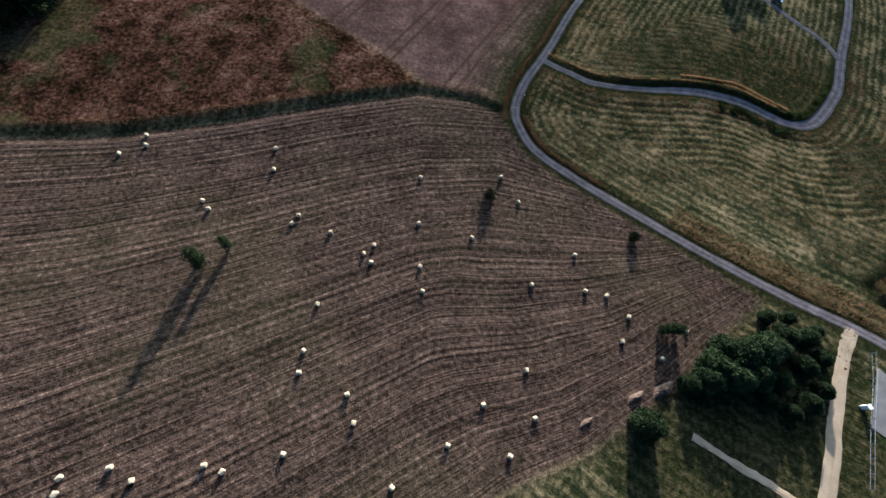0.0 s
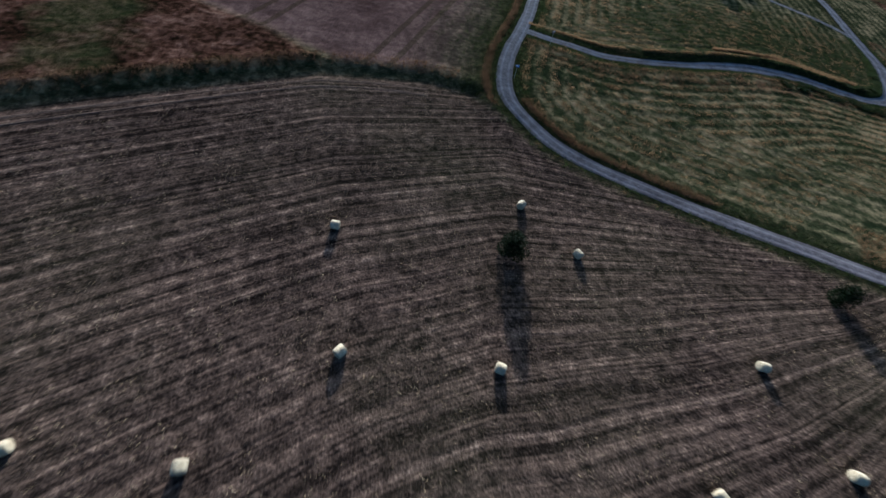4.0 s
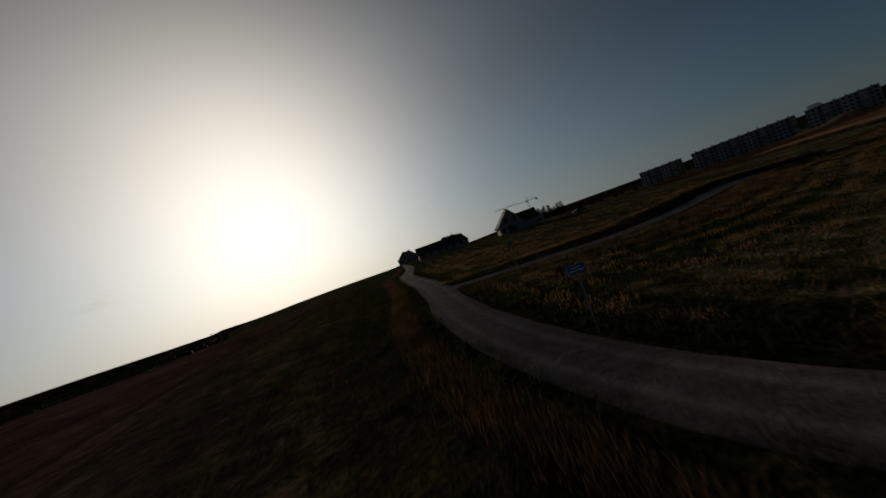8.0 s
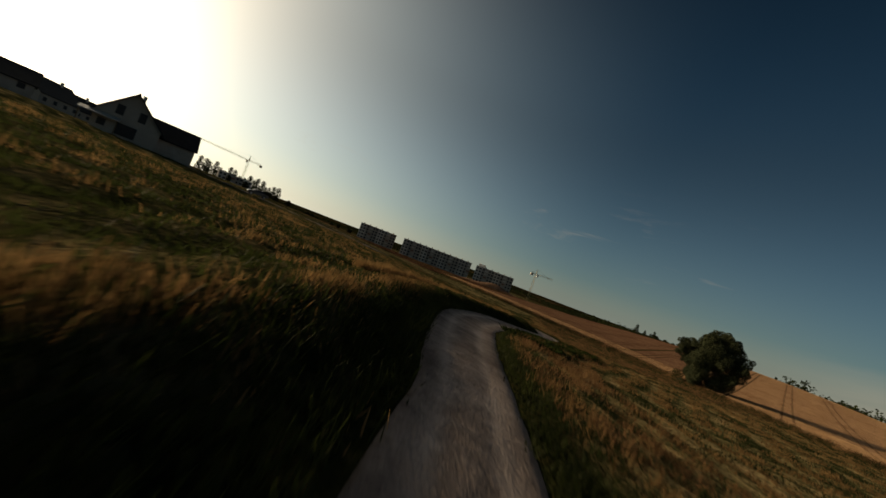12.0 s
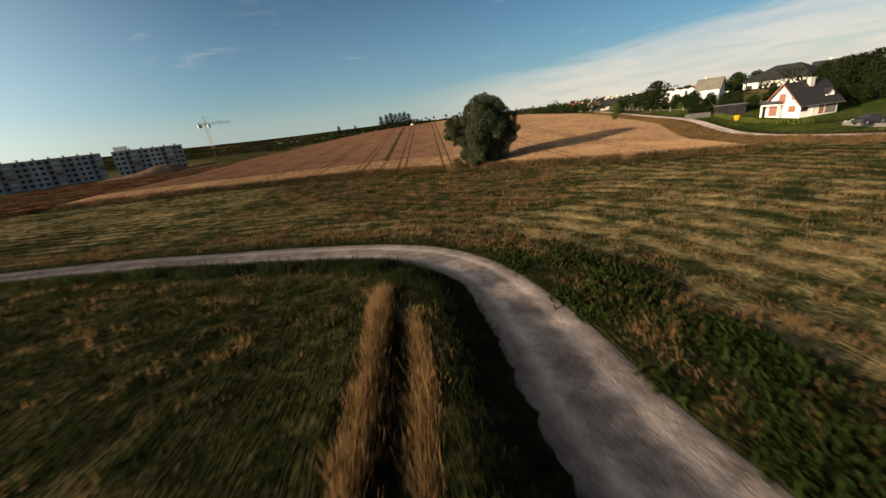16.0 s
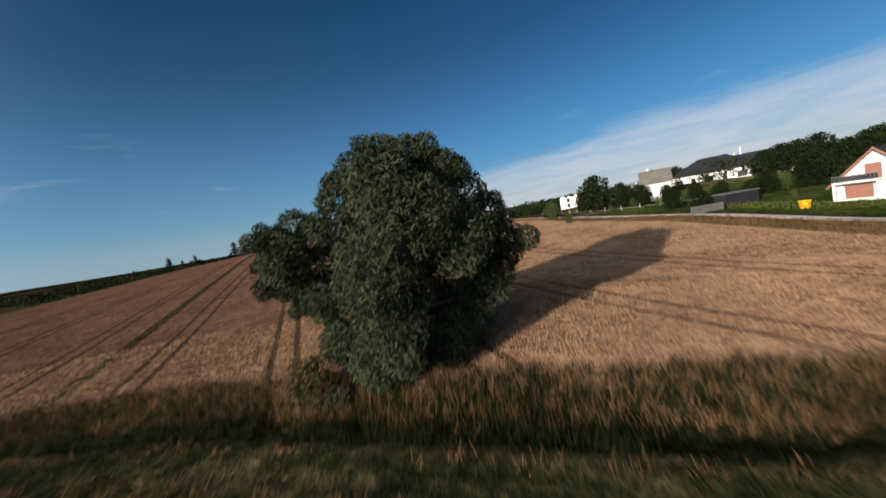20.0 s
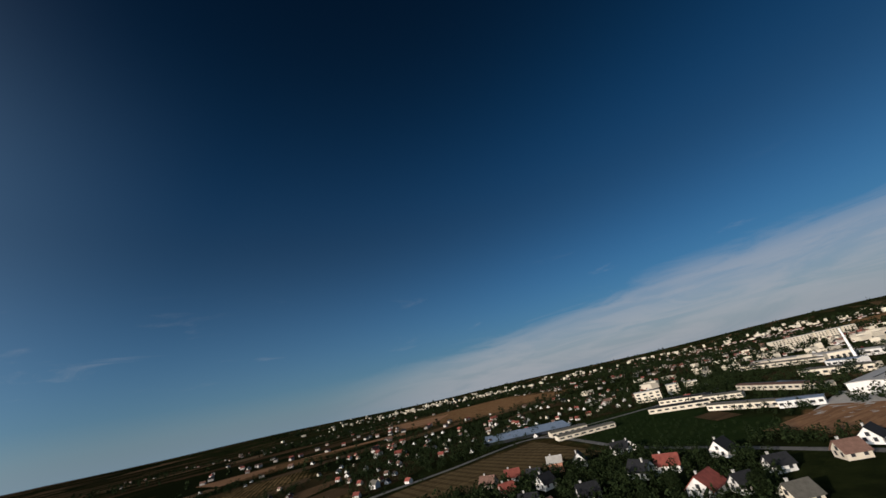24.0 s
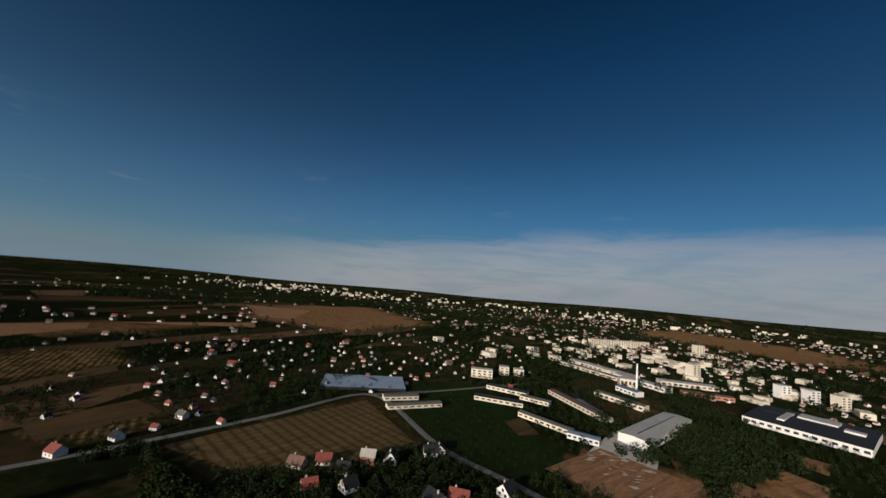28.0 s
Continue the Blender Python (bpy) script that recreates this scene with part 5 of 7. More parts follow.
def car(m, paint, label, group=""):
    t = thing("car", m, label, "car", group)
    prof = [(-2.1, 0.35), (-2.15, 0.75), (-1.95, 0.95), (-1.5, 1.0), (-0.9, 1.42), (0.5, 1.46), (1.15, 1.0), (1.95, 0.85), (2.15, 0.6), (2.1, 0.35)]
    n = len(prof)
    V = [(x, -0.88 if z < 1.05 else -0.7, z) for x, z in prof] + [(x, 0.88 if z < 1.05 else 0.7, z) for x, z in prof]
    part("body", (V, [tuple(range(n - 1, -1, -1)), tuple(range(n, 2 * n))] + [(i, (i + 1) % n, n + (i + 1) % n, n + i) for i in range(n)]), paint, t)
    part("windscreen", slab((0.55, -0.66, 1.45), (1.17, -0.78, 1.03), (1.17, 0.78, 1.03), (0.55, 0.66, 1.45), 0.02), "glass", t)
    for s in (-1, 1):
        part("side_window", slab((-0.95, s * 0.80, 1.05), (0.95, s * 0.80, 1.05), (0.5, s * 0.72, 1.38), (-0.8, s * 0.72, 1.38), 0.02), "glass", t)
        for x in (-1.35, 1.35):
            wh = part("wheel", tube([(x, s * 0.72, 0.32), (x, s * 0.92, 0.32)], [0.32, 0.32], 14), "rubber", t)
            part("rim", tube([(x, s * 0.925, 0.32), (x, s * 0.935, 0.32)], [0.2, 0.2], 10), "steel_grey", wh)
    return t


car(pose(108.5, 19.0, zy, 0, 0, 60), "car_dark", "dark car parked on the paved yard")
car(at(124.5, 165.5, 140), "car_dark", "dark car parked beside the meadow drive")

hip_house("long_villa", at(145.0, -76.5, -12, -1.0), 20.5, 13, 3.6, 4.8, "plaster", "tile_dark", "white villa under a long dark hip roof")
gable_house("small_house", at(158.5, -49.0, 8), 7.2, 7, 4.7, 3.2, "plaster", "tile_grey", "small unfinished house with weathered grey roof")
hip_house("white_bungalow", at(168.0, -112.5, 20), 16, 11, 3.4, 3.0, "plaster", "tile_dark", "white bungalow with low hip roof")
gable_house("dark_roof_house", at(135.5, -100.0, 10), 15, 11, 3.6, 5.0, "plaster", "tile_dark", "white house with long dark roof on the rise")
gable_house("dark_roof_house", at(128.0, -149.0, 100), 11, 9.5, 4.0, 4.6, "plaster", "tile_dark", "white gabled house with dark roof")
gable_house("dark_roof_house", at(96.0, -92.0, 80), 13, 10, 3.4, 4.8, "plaster", "tile_dark", "white gabled house above the gardens")
gable_house("red_roof_house", at(117.5, -131.0, 30), 13, 9, 4.2, 4.2, "plaster_cream", "tile_red", "cream house with red tiled roof among trees")
# the pale unfinished building
t = thing("unfinished_building", at(204.5, -127.0, 14) @ Matrix.Scale(1.7, 4), "white unrendered house under construction with open top floor", "building")
part("wall", box(-4.6, -3.6, -1, 4.6, 3.6, 3.9), "plaster", t)
for i in range(5):
    part("pier", box(-4.5 + i * 1.95, -3.5, 3.9, -3.5 + i * 1.95, -3.2, 4.25 if i % 2 else 4.1), "plaster", t)
    part("pier", box(-4.5 + i * 1.95, 3.2, 3.9, -3.5 + i * 1.95, 3.5, 4.2 if i % 2 else 4.3), "plaster", t)
for i in range(2):
    for z in (0.9, 2.5):
        window(t, -2.8 + i * 5.0, 3.603, z, 0.9, 1.2, '+y')
        window(t, -2.8 + i * 5.0, -3.603, z, 0.9, 1.2, '-y')
gable_house("gabled_house", at(185.0, -152.0, 70), 8, 7.5, 2.8, 3.6, "plaster", "tile_dark", "white house with a white gable and dark roof")
h = gable_house("red_roof_house", at(185.5, -106.0, 75), 11, 8.5, 2.8, 3.6, "plaster", "tile_red", "white house with steep red roof and gabled wing")
gable_house("red_roof_house", at(203.0, -133.0, 10), 9, 8, 3.0, 3.2, "plaster", "tile_red", "white house with brownish red roof")
gable_house("dark_roof_house", at(212.0, -126.0, 160), 9.5, 7.5, 2.8, 3.4, "plaster", "tile_dark", "white house with dark roof and terrace")
t = gable_house("brick_house", at(259.5, -140.0, 25), 7.5, 7, 4.6, 2.4, "brick", "sheet_white", "two-storey brick house with pale sheet roof")
gable_house("gabled_house", at(249.0, -147.0, 110), 7, 7, 3.0, 3.8, "plaster", "tile_dark", "tall white gable with dark roof")
for x, y, rz, roof in ((264, -125, 20, "tile_dark"), (252, -114, 70, "tile_dark"), (278, -126, 40, "tile_red"), (287, -116, 10, "tile_brown"), (235, -168, 30, "tile_dark"), (226, -101, 50, "tile_dark"),
                       (222, -76, 25, "tile_dark"), (236, -84, 70, "tile_brown"), (248, -92, 20, "tile_dark"), (267, -104, 60, "tile_red"), (147, -78, 20, "tile_dark"), (161, -98, 40, "tile_grey"),
                       (138, -158, 70, "tile_dark"), (146, -140, 20, "tile_brown"), (166, -128, 30, "tile_dark"), (232, -174, 120, "tile_dark"), (175, -108, 45, "tile_dark"), (120, -128, 15, "tile_dark"),
                       (100, -140, 75, "tile_red"), (78, -118, 40, "tile_dark"), (60, -140, 10, "tile_brown"), (40, -118, 60, "tile_dark")):
    rr = random.Random(int(x * 7 + y))
    gable_house("family_house", at(x, y, rz + rr.uniform(-8, 8)), rr.uniform(6.4, 8.2), rr.uniform(5.8, 7.0), rr.uniform(2.3, 2.9), rr.uniform(2.4, 3.2), rr.choice(["plaster", "plaster", "plaster_cream"]), roof,
                {"tile_dark": "pale house with dark tiled roof in its garden", "tile_red": "pale house with red tiled roof in its garden", "tile_brown": "pale house with brown tiled roof in its garden", "tile_grey": "pale house with weathered roof in its garden"}[roof], group="houses of the settlement")


# ---------------------------------------------------------------- the house in the meadow and its neighbours
def meadow_house():
    m = at(110.5, 186.0, 54)
    t = gable_house("meadow_house", m, 11, 9.5, 3.4, 5.0, "plaster_grey", "tile_dark", "grey gabled house with side wing in the meadow", 0.8, wins=False)
    wing = part("wing", gable_body(9, 7.5, 2.9, 3.2), "plaster_grey", t, at=pose(2.0, -6.5, 0, 0, 0, 90))
    part("roof", slab((-4.9, -4.3, 2.7), (4.9, -4.3, 2.7), (4.9, 0, 6.3), (-4.9, 0, 6.3)), "tile_dark", wing)
    part("roof", slab((-4.9, 0, 6.3), (4.9, 0, 6.3), (4.9, 4.3, 2.7), (-4.9, 4.3, 2.7)), "tile_dark", wing)
    for y in (-1.6, 1.6):
        window(t, -5.503, y, 3.7, 1.2, 1.9, '-x')
    window(t, -5.503, 0, 0.2, 3.0, 2.2, '-x')
    window(t, -5.503, 3.4, 0.8, 1.2, 1.3, '-x')
    window(t, 0, 4.753, 0.8, 2.0, 1.4, '+y')
    part("terrace_roof", slab((-8.0, 1.0, 2.5), (-5.6, 1.0, 3.1), (-5.6, 6.5, 3.1), (-8.0, 6.5, 2.5), 0.15), "sheet_white", t, "pale lean-to terrace roof")
    for y in (1.3, 6.2):
        part("post", box(-7.8, y - 0.08, -0.3, -7.64, y + 0.08, 2.45), "wood", t)


meadow_house()
for x, y, rz, w, d, e, r in ((104, 226, -26, 22, 9, 2.6, 3.0), (140, 268, 20, 14, 10, 3.4, 4.6), (160, 290, 10, 14, 10, 3.4, 4.8), (126, 300, 40, 13, 10, 3.4, 4.4)):
    gable_house("family_house", at(x, y, rz), w, d, e, r, "plaster_grey", "tile_dark", "dark-roofed house on the northern rise", group="houses on the rise")


def apartment_block(x, y, rz, length, depth, floors, label):
    t = thing("apartment_block", at(x, y, rz), label, "apartment block")
    H = floors * 2.8 + 0.6
    L = length / 2
    part("wall", joined(box(-L, -depth / 2, -2, L, depth / 2, H), box(-L - 0.1, -depth / 2 - 0.1, H, L + 0.1, depth / 2 + 0.1, H + 0.35)), "plaster_grey", t)
    n = int(length / 6.0)
    hw = length / n / 2
    for b in range(0, n, 3):
        xc = -L + (b + 0.5) * length / n
        for s in (-1, 1):
            y0, y1 = sorted((s * depth / 2, s * (depth / 2 + 1.2)))
            part("bay", box(xc - hw, y0, -2, xc + hw, y1, H + 0.2), "plaster_dull", t, "projecting pale bay")
    for b in range(n):
        xc = -L + (b + 0.5) * length / n
        for f in range(floors):
            z = 0.5 + f * 2.8
            for fc, yy in (('-y', -depth / 2 - 0.003 - (1.2 if b % 3 == 0 else 0)), ('+y', depth / 2 + 0.003 + (1.2 if b % 3 == 0 else 0))):
                window(t, xc - 1.5, yy, z + 0.7, 1.5, 1.5, fc)
                if b % 3 == 1:
                    s = -1 if fc == '-y' else 1
                    y0, y1 = sorted((yy, yy + s * 1.5))
                    bal = part("balcony", joined(box(xc - 0.2, y0, z - 0.1, xc + 2.7, y1, z + 0.1), box(xc - 0.2, (y1 if s > 0 else y0) - 0.06, z + 0.1, xc + 2.7, (y1 if s > 0 else y0) + 0.06, z + 1.1)), "plaster_dull" if (b + f) % 3 else "shutter", t, "balcony parapet")
                else:
                    window(t, xc + 1.3, yy, z + 0.7, 1.9, 1.5, fc)
        part("roof_vent", box(xc - 0.5, -0.6, H + 0.35, xc + 0.5, 0.6, H + 1.5), "concrete", t)
    for f in range(floors):
        for sx, fc in ((-1, '-x'), (1, '+x')):
            window(t, sx * (L + 0.003), 0, 1.2 + f * 2.8, 1.4, 1.5, fc)
    return t


apartment_block(393, 254, -64, 36, 15, 5, "five-storey grey apartment block with pale balconies")
apartment_block(387.7, 188.2, -74, 66, 15, 5, "long five-storey apartment block with pale balconies")
apartment_block(404.5, 133, -84, 36, 17, 5, "newest apartment block with a roof structure")
t = thing("roof_plant", pose(403, 146, lz(404.5, 133) + 14.95), "pale boxy plant room on an apartment block roof", "plant room")
part("wall", box(-4, -3, 0, 4, 3, 2.6), "plaster", t)
apartment_block(300, 345, -40, 24, 12, 3, "three-storey shell of a building under a crane")


def tower_crane(x, y, h, jib, rz, label):
    t = thing("tower_crane", at(x, y, rz), label, "crane")
    w = 0.7

    def lattice(p, q, wd, n):
        p, q = Vector(p), Vector(q)
        d = (q - p).normalized()
        a = d.orthogonal().normalized() * wd
        b = d.cross(a)
        cs = [a + b, a - b, -a - b, -a + b]
        bars = [tube([p + c, q + c], [0.07, 0.07], 4) for c in cs]
        for i in range(n):
            s, e = p.lerp(q, i / n), p.lerp(q, (i + 1) / n)
            for k in range(4):
                bars.append(tube([s + cs[k], e + cs[(k + 1) % 4]], [0.035, 0.035], 3))
        return joined(*bars)

    part("mast", lattice((0, 0, -0.5), (0, 0, h), w, int(h / 2)), "steel_yellow", t)
    part("jib", lattice((0, 0, h), (jib, 0, h + 0.6), 0.55, int(jib / 2)), "steel_yellow", t)
    part("counter_jib", lattice((0, 0, h), (-jib * 0.28, 0, h), 0.55, 6), "steel_yellow", t)
    part("counterweight", box(-jib * 0.3, -0.8, h - 2.2, -jib * 0.3 + 2.2, 0.8, h - 0.2), "concrete", t)
    part("cab", box(0.6, -1.6, h - 2.4, 2.2, -0.2, h - 0.4), "paint_white", t)
    part("apex", tube([(0, 0, h), (0, 0, h + 4.5)], [0.5, 0.12], 4), "steel_yellow", t)
    for ex in (jib * 0.7, -jib * 0.26):
        part("tie_rod", tube([(0, 0, h + 4.4), (ex, 0, h + 0.4)], [0.05, 0.05], 4), "steel_grey", t)
    return t


tower_crane(400, 97, 25.5, 17, -70, "yellow tower crane beside the apartment blocks")
tower_crane(335, 372, 29.0, 40, 150, "tower crane behind the northern houses")
# heap of excavated soil by the newest block
rg = np.random.default_rng(9)
V, Fs = [], []
for i in range(22):
    for j in range(12):
        u, v = i / 21 * 2 - 1, j / 11 * 2 - 1
        x, y = 352 + 4 * u + 9 * v, 128 - 26 * u
        hh = 4.6 * max(0, 1 - u * u) * max(0, 1 - v * v) * (0.7 + 0.3 * math.sin(5 * u + 1)) + rg.uniform(-0.2, 0.25)
        V.append((x, y, lz(x, y) - 0.3 + max(0, hh)))
for i in range(21):
    for j in range(11):
        Fs.append((i * 12 + j, (i + 1) * 12 + j, (i + 1) * 12 + j + 1, i * 12 + j + 1))
tagged(part("soil_mound", (V, Fs), "spoil", smooth=True), "brown heap of excavated soil", "soil heap")
# small signs at the junction: a blue name board, and a second board seen from its dark back
t = thing("road_sign", at(21.6, 94.1, 150), "small blue name board on a thin post by the road", "sign")
part("post", tube([(0, 0, -0.3), (0, 0, 2.35)], [0.03, 0.03], 6), "steel_grey", t)
sg = part("board", box(-0.3, -0.015, 2.05, 0.3, 0.015, 2.35), "sign_blue", t)
for z, w in ((2.12, 0.24), (2.22, 0.16)):
    part("lettering", box(-w, -0.02, z, w, 0.02, z + 0.045), "paint_white", sg)
t = thing("road_sign", at(32.4, 107.9, 20), "dark-backed board on a post beside the side road", "sign")
part("post", tube([(0, 0, -0.3), (0, 0, 2.6)], [0.035, 0.035], 6), "steel_grey", t)
part("board", box(-0.38, -0.02, 2.2, 0.38, 0.02, 2.6), "frame", t)
for x, y in ((-6.5, 77.5), (-1.5, 79.5), (6.0, 81.5), (19.0, 70.0)):
    st = part("boundary_stake", tube([(0, 0, -0.2), (0.03, 0, 1.2)], [0.035, 0.03], 5), "wood", at=at(x, y, 0))
    tagged(st, "thin wooden stake in the stubble", "stake", "boundary stakes")


# ---------------------------------------------------------------- works and blocks of the town
BUILT = []


def hall(x, y, rz, w, d, h, roof, wall, label, bays=0, ridge=0.8):
    for q in np.linspace(-0.5, 0.5, max(2, int(w / 12))):
        BUILT.append((x + q * w * math.cos(radians(rz)), y + q * w * math.sin(radians(rz)), d / 2 + 5))
    t = thing("industrial_hall", at(x, y, rz), label, "hall")
    part("wall", gable_body(w, d, h, ridge), wall, t)
    k = ridge / (d / 2)
    part("roof", slab((-w / 2 - 0.4, -d / 2 - 0.4, h + 0.2 - 0.4 * k), (w / 2 + 0.4, -d / 2 - 0.4, h + 0.2 - 0.4 * k), (w / 2 + 0.4, 0, h + ridge + 0.2), (-w / 2 - 0.4, 0, h + ridge + 0.2)), roof, t)
    part("roof", slab((-w / 2 - 0.4, 0, h + ridge + 0.2), (w / 2 + 0.4, 0, h + ridge + 0.2), (w / 2 + 0.4, d / 2 + 0.4, h + 0.2 - 0.4 * k), (-w / 2 - 0.4, d / 2 + 0.4, h + 0.2 - 0.4 * k)), roof, t)
    n = bays or max(2, int(w / 7))
    for i in range(n):
        xx = -w / 2 + (i + 0.5) * w / n
        for fc, yy in (('-y', -d / 2 - 0.003), ('+y', d / 2 + 0.003)):
            window(t, xx, yy, h * 0.35, w / n * 0.6, h * 0.35, fc)
    part("skylight", box(-w * 0.42, -0.35, h + ridge + 0.2, w * 0.42, 0.35, h + ridge + 0.45), "glass", t)
    return t




def hall_along(p, q, depth, h, roof, wall, label, bays=0, ridge=0.7):
    """A hall whose long front wall runs from p to q; it lies south of that wall."""
    a, b = Vector((*p, 0)), Vector((*q, 0))
    u = (b - a).normalized()
    n = Vector((-u.y, u.x, 0))
    if n.y > 0:
        n = -n
    c = (a + b) / 2 + n * depth / 2
    return hall(c.x, c.y, math.degrees(math.atan2(u.y, u.x)), (b - a).length, depth, h, roof, wall, label, bays, ridge)


hall(104, -305, -115, 92, 21, 6.0, "sheet_white", "plaster", "long white warehouse with pale roof and loading bays", 10)
hall(-27, -412, 150.6, 78, 80, 6.0, "tile_dark", "plaster", "large factory with dark roof and white walls", 14, 1.2)
hall(-92, -376, 150, 40, 26, 7.0, "tile_brown", "brick", "brown brick factory wing", 6)
# pale plant rooms and light wells on the large factory's roof, a concrete yard beside the warehouse
for fx, fy, fw, fd, fh in ((-38, -425, 26, 20, 1.6), (-12, -418, 5, 40, 1.2), (-50, -398, 12, 9, 2.0)):
    t = thing("roof_extension", pose(fx, fy, lz(-27, -412) + 6.6, 0, 0, 150.6), "white boxy extension on the dark factory roof", "roof box", "factory roof boxes")
    part("wall", box(-fw / 2, -fd / 2, 0, fw / 2, fd / 2, fh), "plaster", t)
    part("roof", box(-fw / 2 - 0.2, -fd / 2 - 0.2, fh, fw / 2 + 0.2, fd / 2 + 0.2, fh + 0.2), "sheet_white", t)
for nm_, YQ in (("concrete_yard", [(104, -258), (70, -326), (54, -334), (90, -256)]), ("concrete_yard", [(148, -421), (112, -379), (125, -299), (175, -326)])):
    q_ = np.array([[(np.array(YQ[0]) * (1 - u) + np.array(YQ[1]) * u) * (1 - v) + (np.array(YQ[3]) * (1 - u) + np.array(YQ[2]) * u) * v for u in np.linspace(0, 1, 9)] for v in np.linspace(0, 1, 9)]).reshape(-1, 2)
    V = np.column_stack([q_, land(q_[:, 0], q_[:, 1]) + 0.25])
    tagged(part(nm_, (V, [(i * 9 + j, i * 9 + j + 1, (i + 1) * 9 + j + 1, (i + 1) * 9 + j) for i in range(8) for j in range(8)]), "concrete"), "worn concrete yard of the works", "yard", kind="structure")
hall_along((166, -248), (145, -246), 8, 4.0, "sheet_blue", "plaster", "low white workshop with blue roof", 6)
hall_along((206, -271), (165, -254), 7, 3.6, "tile_grey", "plaster_cream", "long low workshop with grey roof", 9)
hall_along((195, -361), (142, -302), 9, 4.0, "tile_brown", "plaster_cream", "long row of garages with brown roof", 14)
hall_along((215, -319), (188, -315), 8, 3.6, "tile_grey", "plaster_cream", "low store with weathered roof", 6)
hall_along((252, -333), (211, -330), 9, 3.8, "tile_dark", "plaster_cream", "dark-roofed depot of the works", 8)
hall_along((250, -289), (207, -295), 8, 3.6, "tile_dark", "plaster_cream", "dark-roofed depot by the green field", 8)
hall_along((152, -389), (109, -361), 10, 5.0, "tile_grey", "plaster_cream", "cream works hall with grey roof", 9)
hall_along((131, -435), (112, -416), 12, 5.0, "sheet_blue", "plaster", "white hall with blue-grey roof", 5)
hall_along((168, -345), (150, -318), 7, 3.4, "sheet_blue", "plaster_grey", "narrow grey shed in the works yard", 5)
hall_along((194, -571), (110, -507), 16, 5.5, "sheet_white", "plaster_cream", "long cream factory hall with pale roof", 14)
hall_along((206, -548), (128, -488), 10, 4.5, "tile_grey", "plaster_cream", "long cream hall with weathered roof", 12)
hall_along((132, -510), (79, -464), 14, 5.5, "sheet_white", "plaster", "white hall of the factory", 10)
hall_along((77, -514), (13, -530), 16, 5.0, "sheet_white", "plaster_cream", "cream hall beside the railway", 10)
hall_along((60, -470), (10, -480), 10, 4.5, "tile_brown", "brick", "brick hall beside the railway", 8)
hall(283, -236, 48, 46, 8, 2.8, "tile_grey", "plaster_cream", "long low poultry house with pale roof", 8)
hall(302, -246, 45, 30, 9, 3.4, "tile_grey", "plaster_cream", "low farm shed with grey roof", 6)
t = thing("greenhouse", at(352, -262, 35), "row of blue-grey glass greenhouses", "greenhouse")
for i in range(7):
    part("glass_roof", ([(-38, i * 6 - 21, 2.4), (38, i * 6 - 21, 2.4), (38, i * 6 - 18, 3.6), (-38, i * 6 - 18, 3.6), (38, i * 6 - 15, 2.4), (-38, i * 6 - 15, 2.4)], [(0, 1, 2, 3), (3, 2, 4, 5)]), "sheet_blue", t)
part("wall", box(-38, -21, -1, 38, 21, 2.35), "glass", t)
# the tall chimney of the heating plant
t = thing("chimney_stack", at(108.5, -455, 0), "tall slim pale chimney of the heating plant", "chimney")
part("shaft", tube([(0, 0, -1), (0, 0, 10), (0, 0, 20), (0, 0, 29.5)], [1.3, 1.1, 0.9, 0.75], 16), "paint_white", t)
part("rim", tube([(0, 0, 29.3), (0, 0, 30.2)], [0.95, 0.95], 16), "concrete", t)
for z in (12, 21):
    part("platform", tube([(0, 0, z), (0, 0, z + 0.3)], [1.9, 1.9], 16), "steel_grey", t)
t = thing("boiler_house", at(118, -470, 10), "cream boiler house at the chimney's foot", "boiler house")
part("wall", box(-9, -7, -1, 9, 7, 9), "plaster_cream", t)
part("roof", box(-9.3, -7.3, 9, 9.3, 7.3, 9.4), "concrete", t)
for i in range(4):
    window(t, -6.6 + i * 4.4, 7.003, 3, 2.4, 3.6, '+y')


def town_block(x, y, rz, length, depth, floors, wall, label):
    BUILT.append((x, y, length / 2 + 4))
    t = thing("town_block", at(x, y, rz), label, "apartment block", "apartment blocks of the town")
    H, L = floors * 2.9 + 0.8, length / 2
    part("wall", box(-L, -depth / 2, -1, L, depth / 2, H), wall, t)
    part("roof", box(-L - 0.2, -depth / 2 - 0.2, H, L + 0.2, depth / 2 + 0.2, H + 0.4), "concrete", t)
    n = max(2, int(length / 5))
    pane = mesh_from("window", *box(-0.25 * length / n, 0, 0, 0.25 * length / n, 0.05, 1.5), "glass")
    for f in range(floors):
        for b in range(n):
            ob = new("window", pane)
            ob.parent, ob.matrix_basis = t, pose(-L + (b + 0.47) * length / n, depth / 2 + 0.003, 1.0 + f * 2.9)
    return t


town_block(28, -598, 40, 14, 12, 7, "plaster_cream", "cream seven-storey tower block")
town_block(-37, -905, 30, 18, 13, 8, "plaster_cream", "cream eight-storey tower block")
town_block(-58, -562, 30, 13, 11, 5, "plaster", "white five-storey block of flats")
town_block(-82, -555, 30, 13, 11, 5, "plaster", "white five-storey block of flats")
town_block(-104, -545, 30, 13, 11, 5, "plaster_cream", "cream five-storey block of flats")
for i in range(6):
    town_block(165 - i * 20, -838 - i * 15, 37, 22, 12, 5, "plaster_cream", "row of cream five-storey blocks")
town_block(254, -410, 20, 11, 10, 3, "plaster_cream", "cream cube-shaped block of flats")
town_block(236, -409, 20, 11, 10, 3, "plaster_cream", "cream cube-shaped block of flats")
town_block(271, -375, 20, 24, 9, 3, "plaster_cream", "long cream three-storey school-like block")

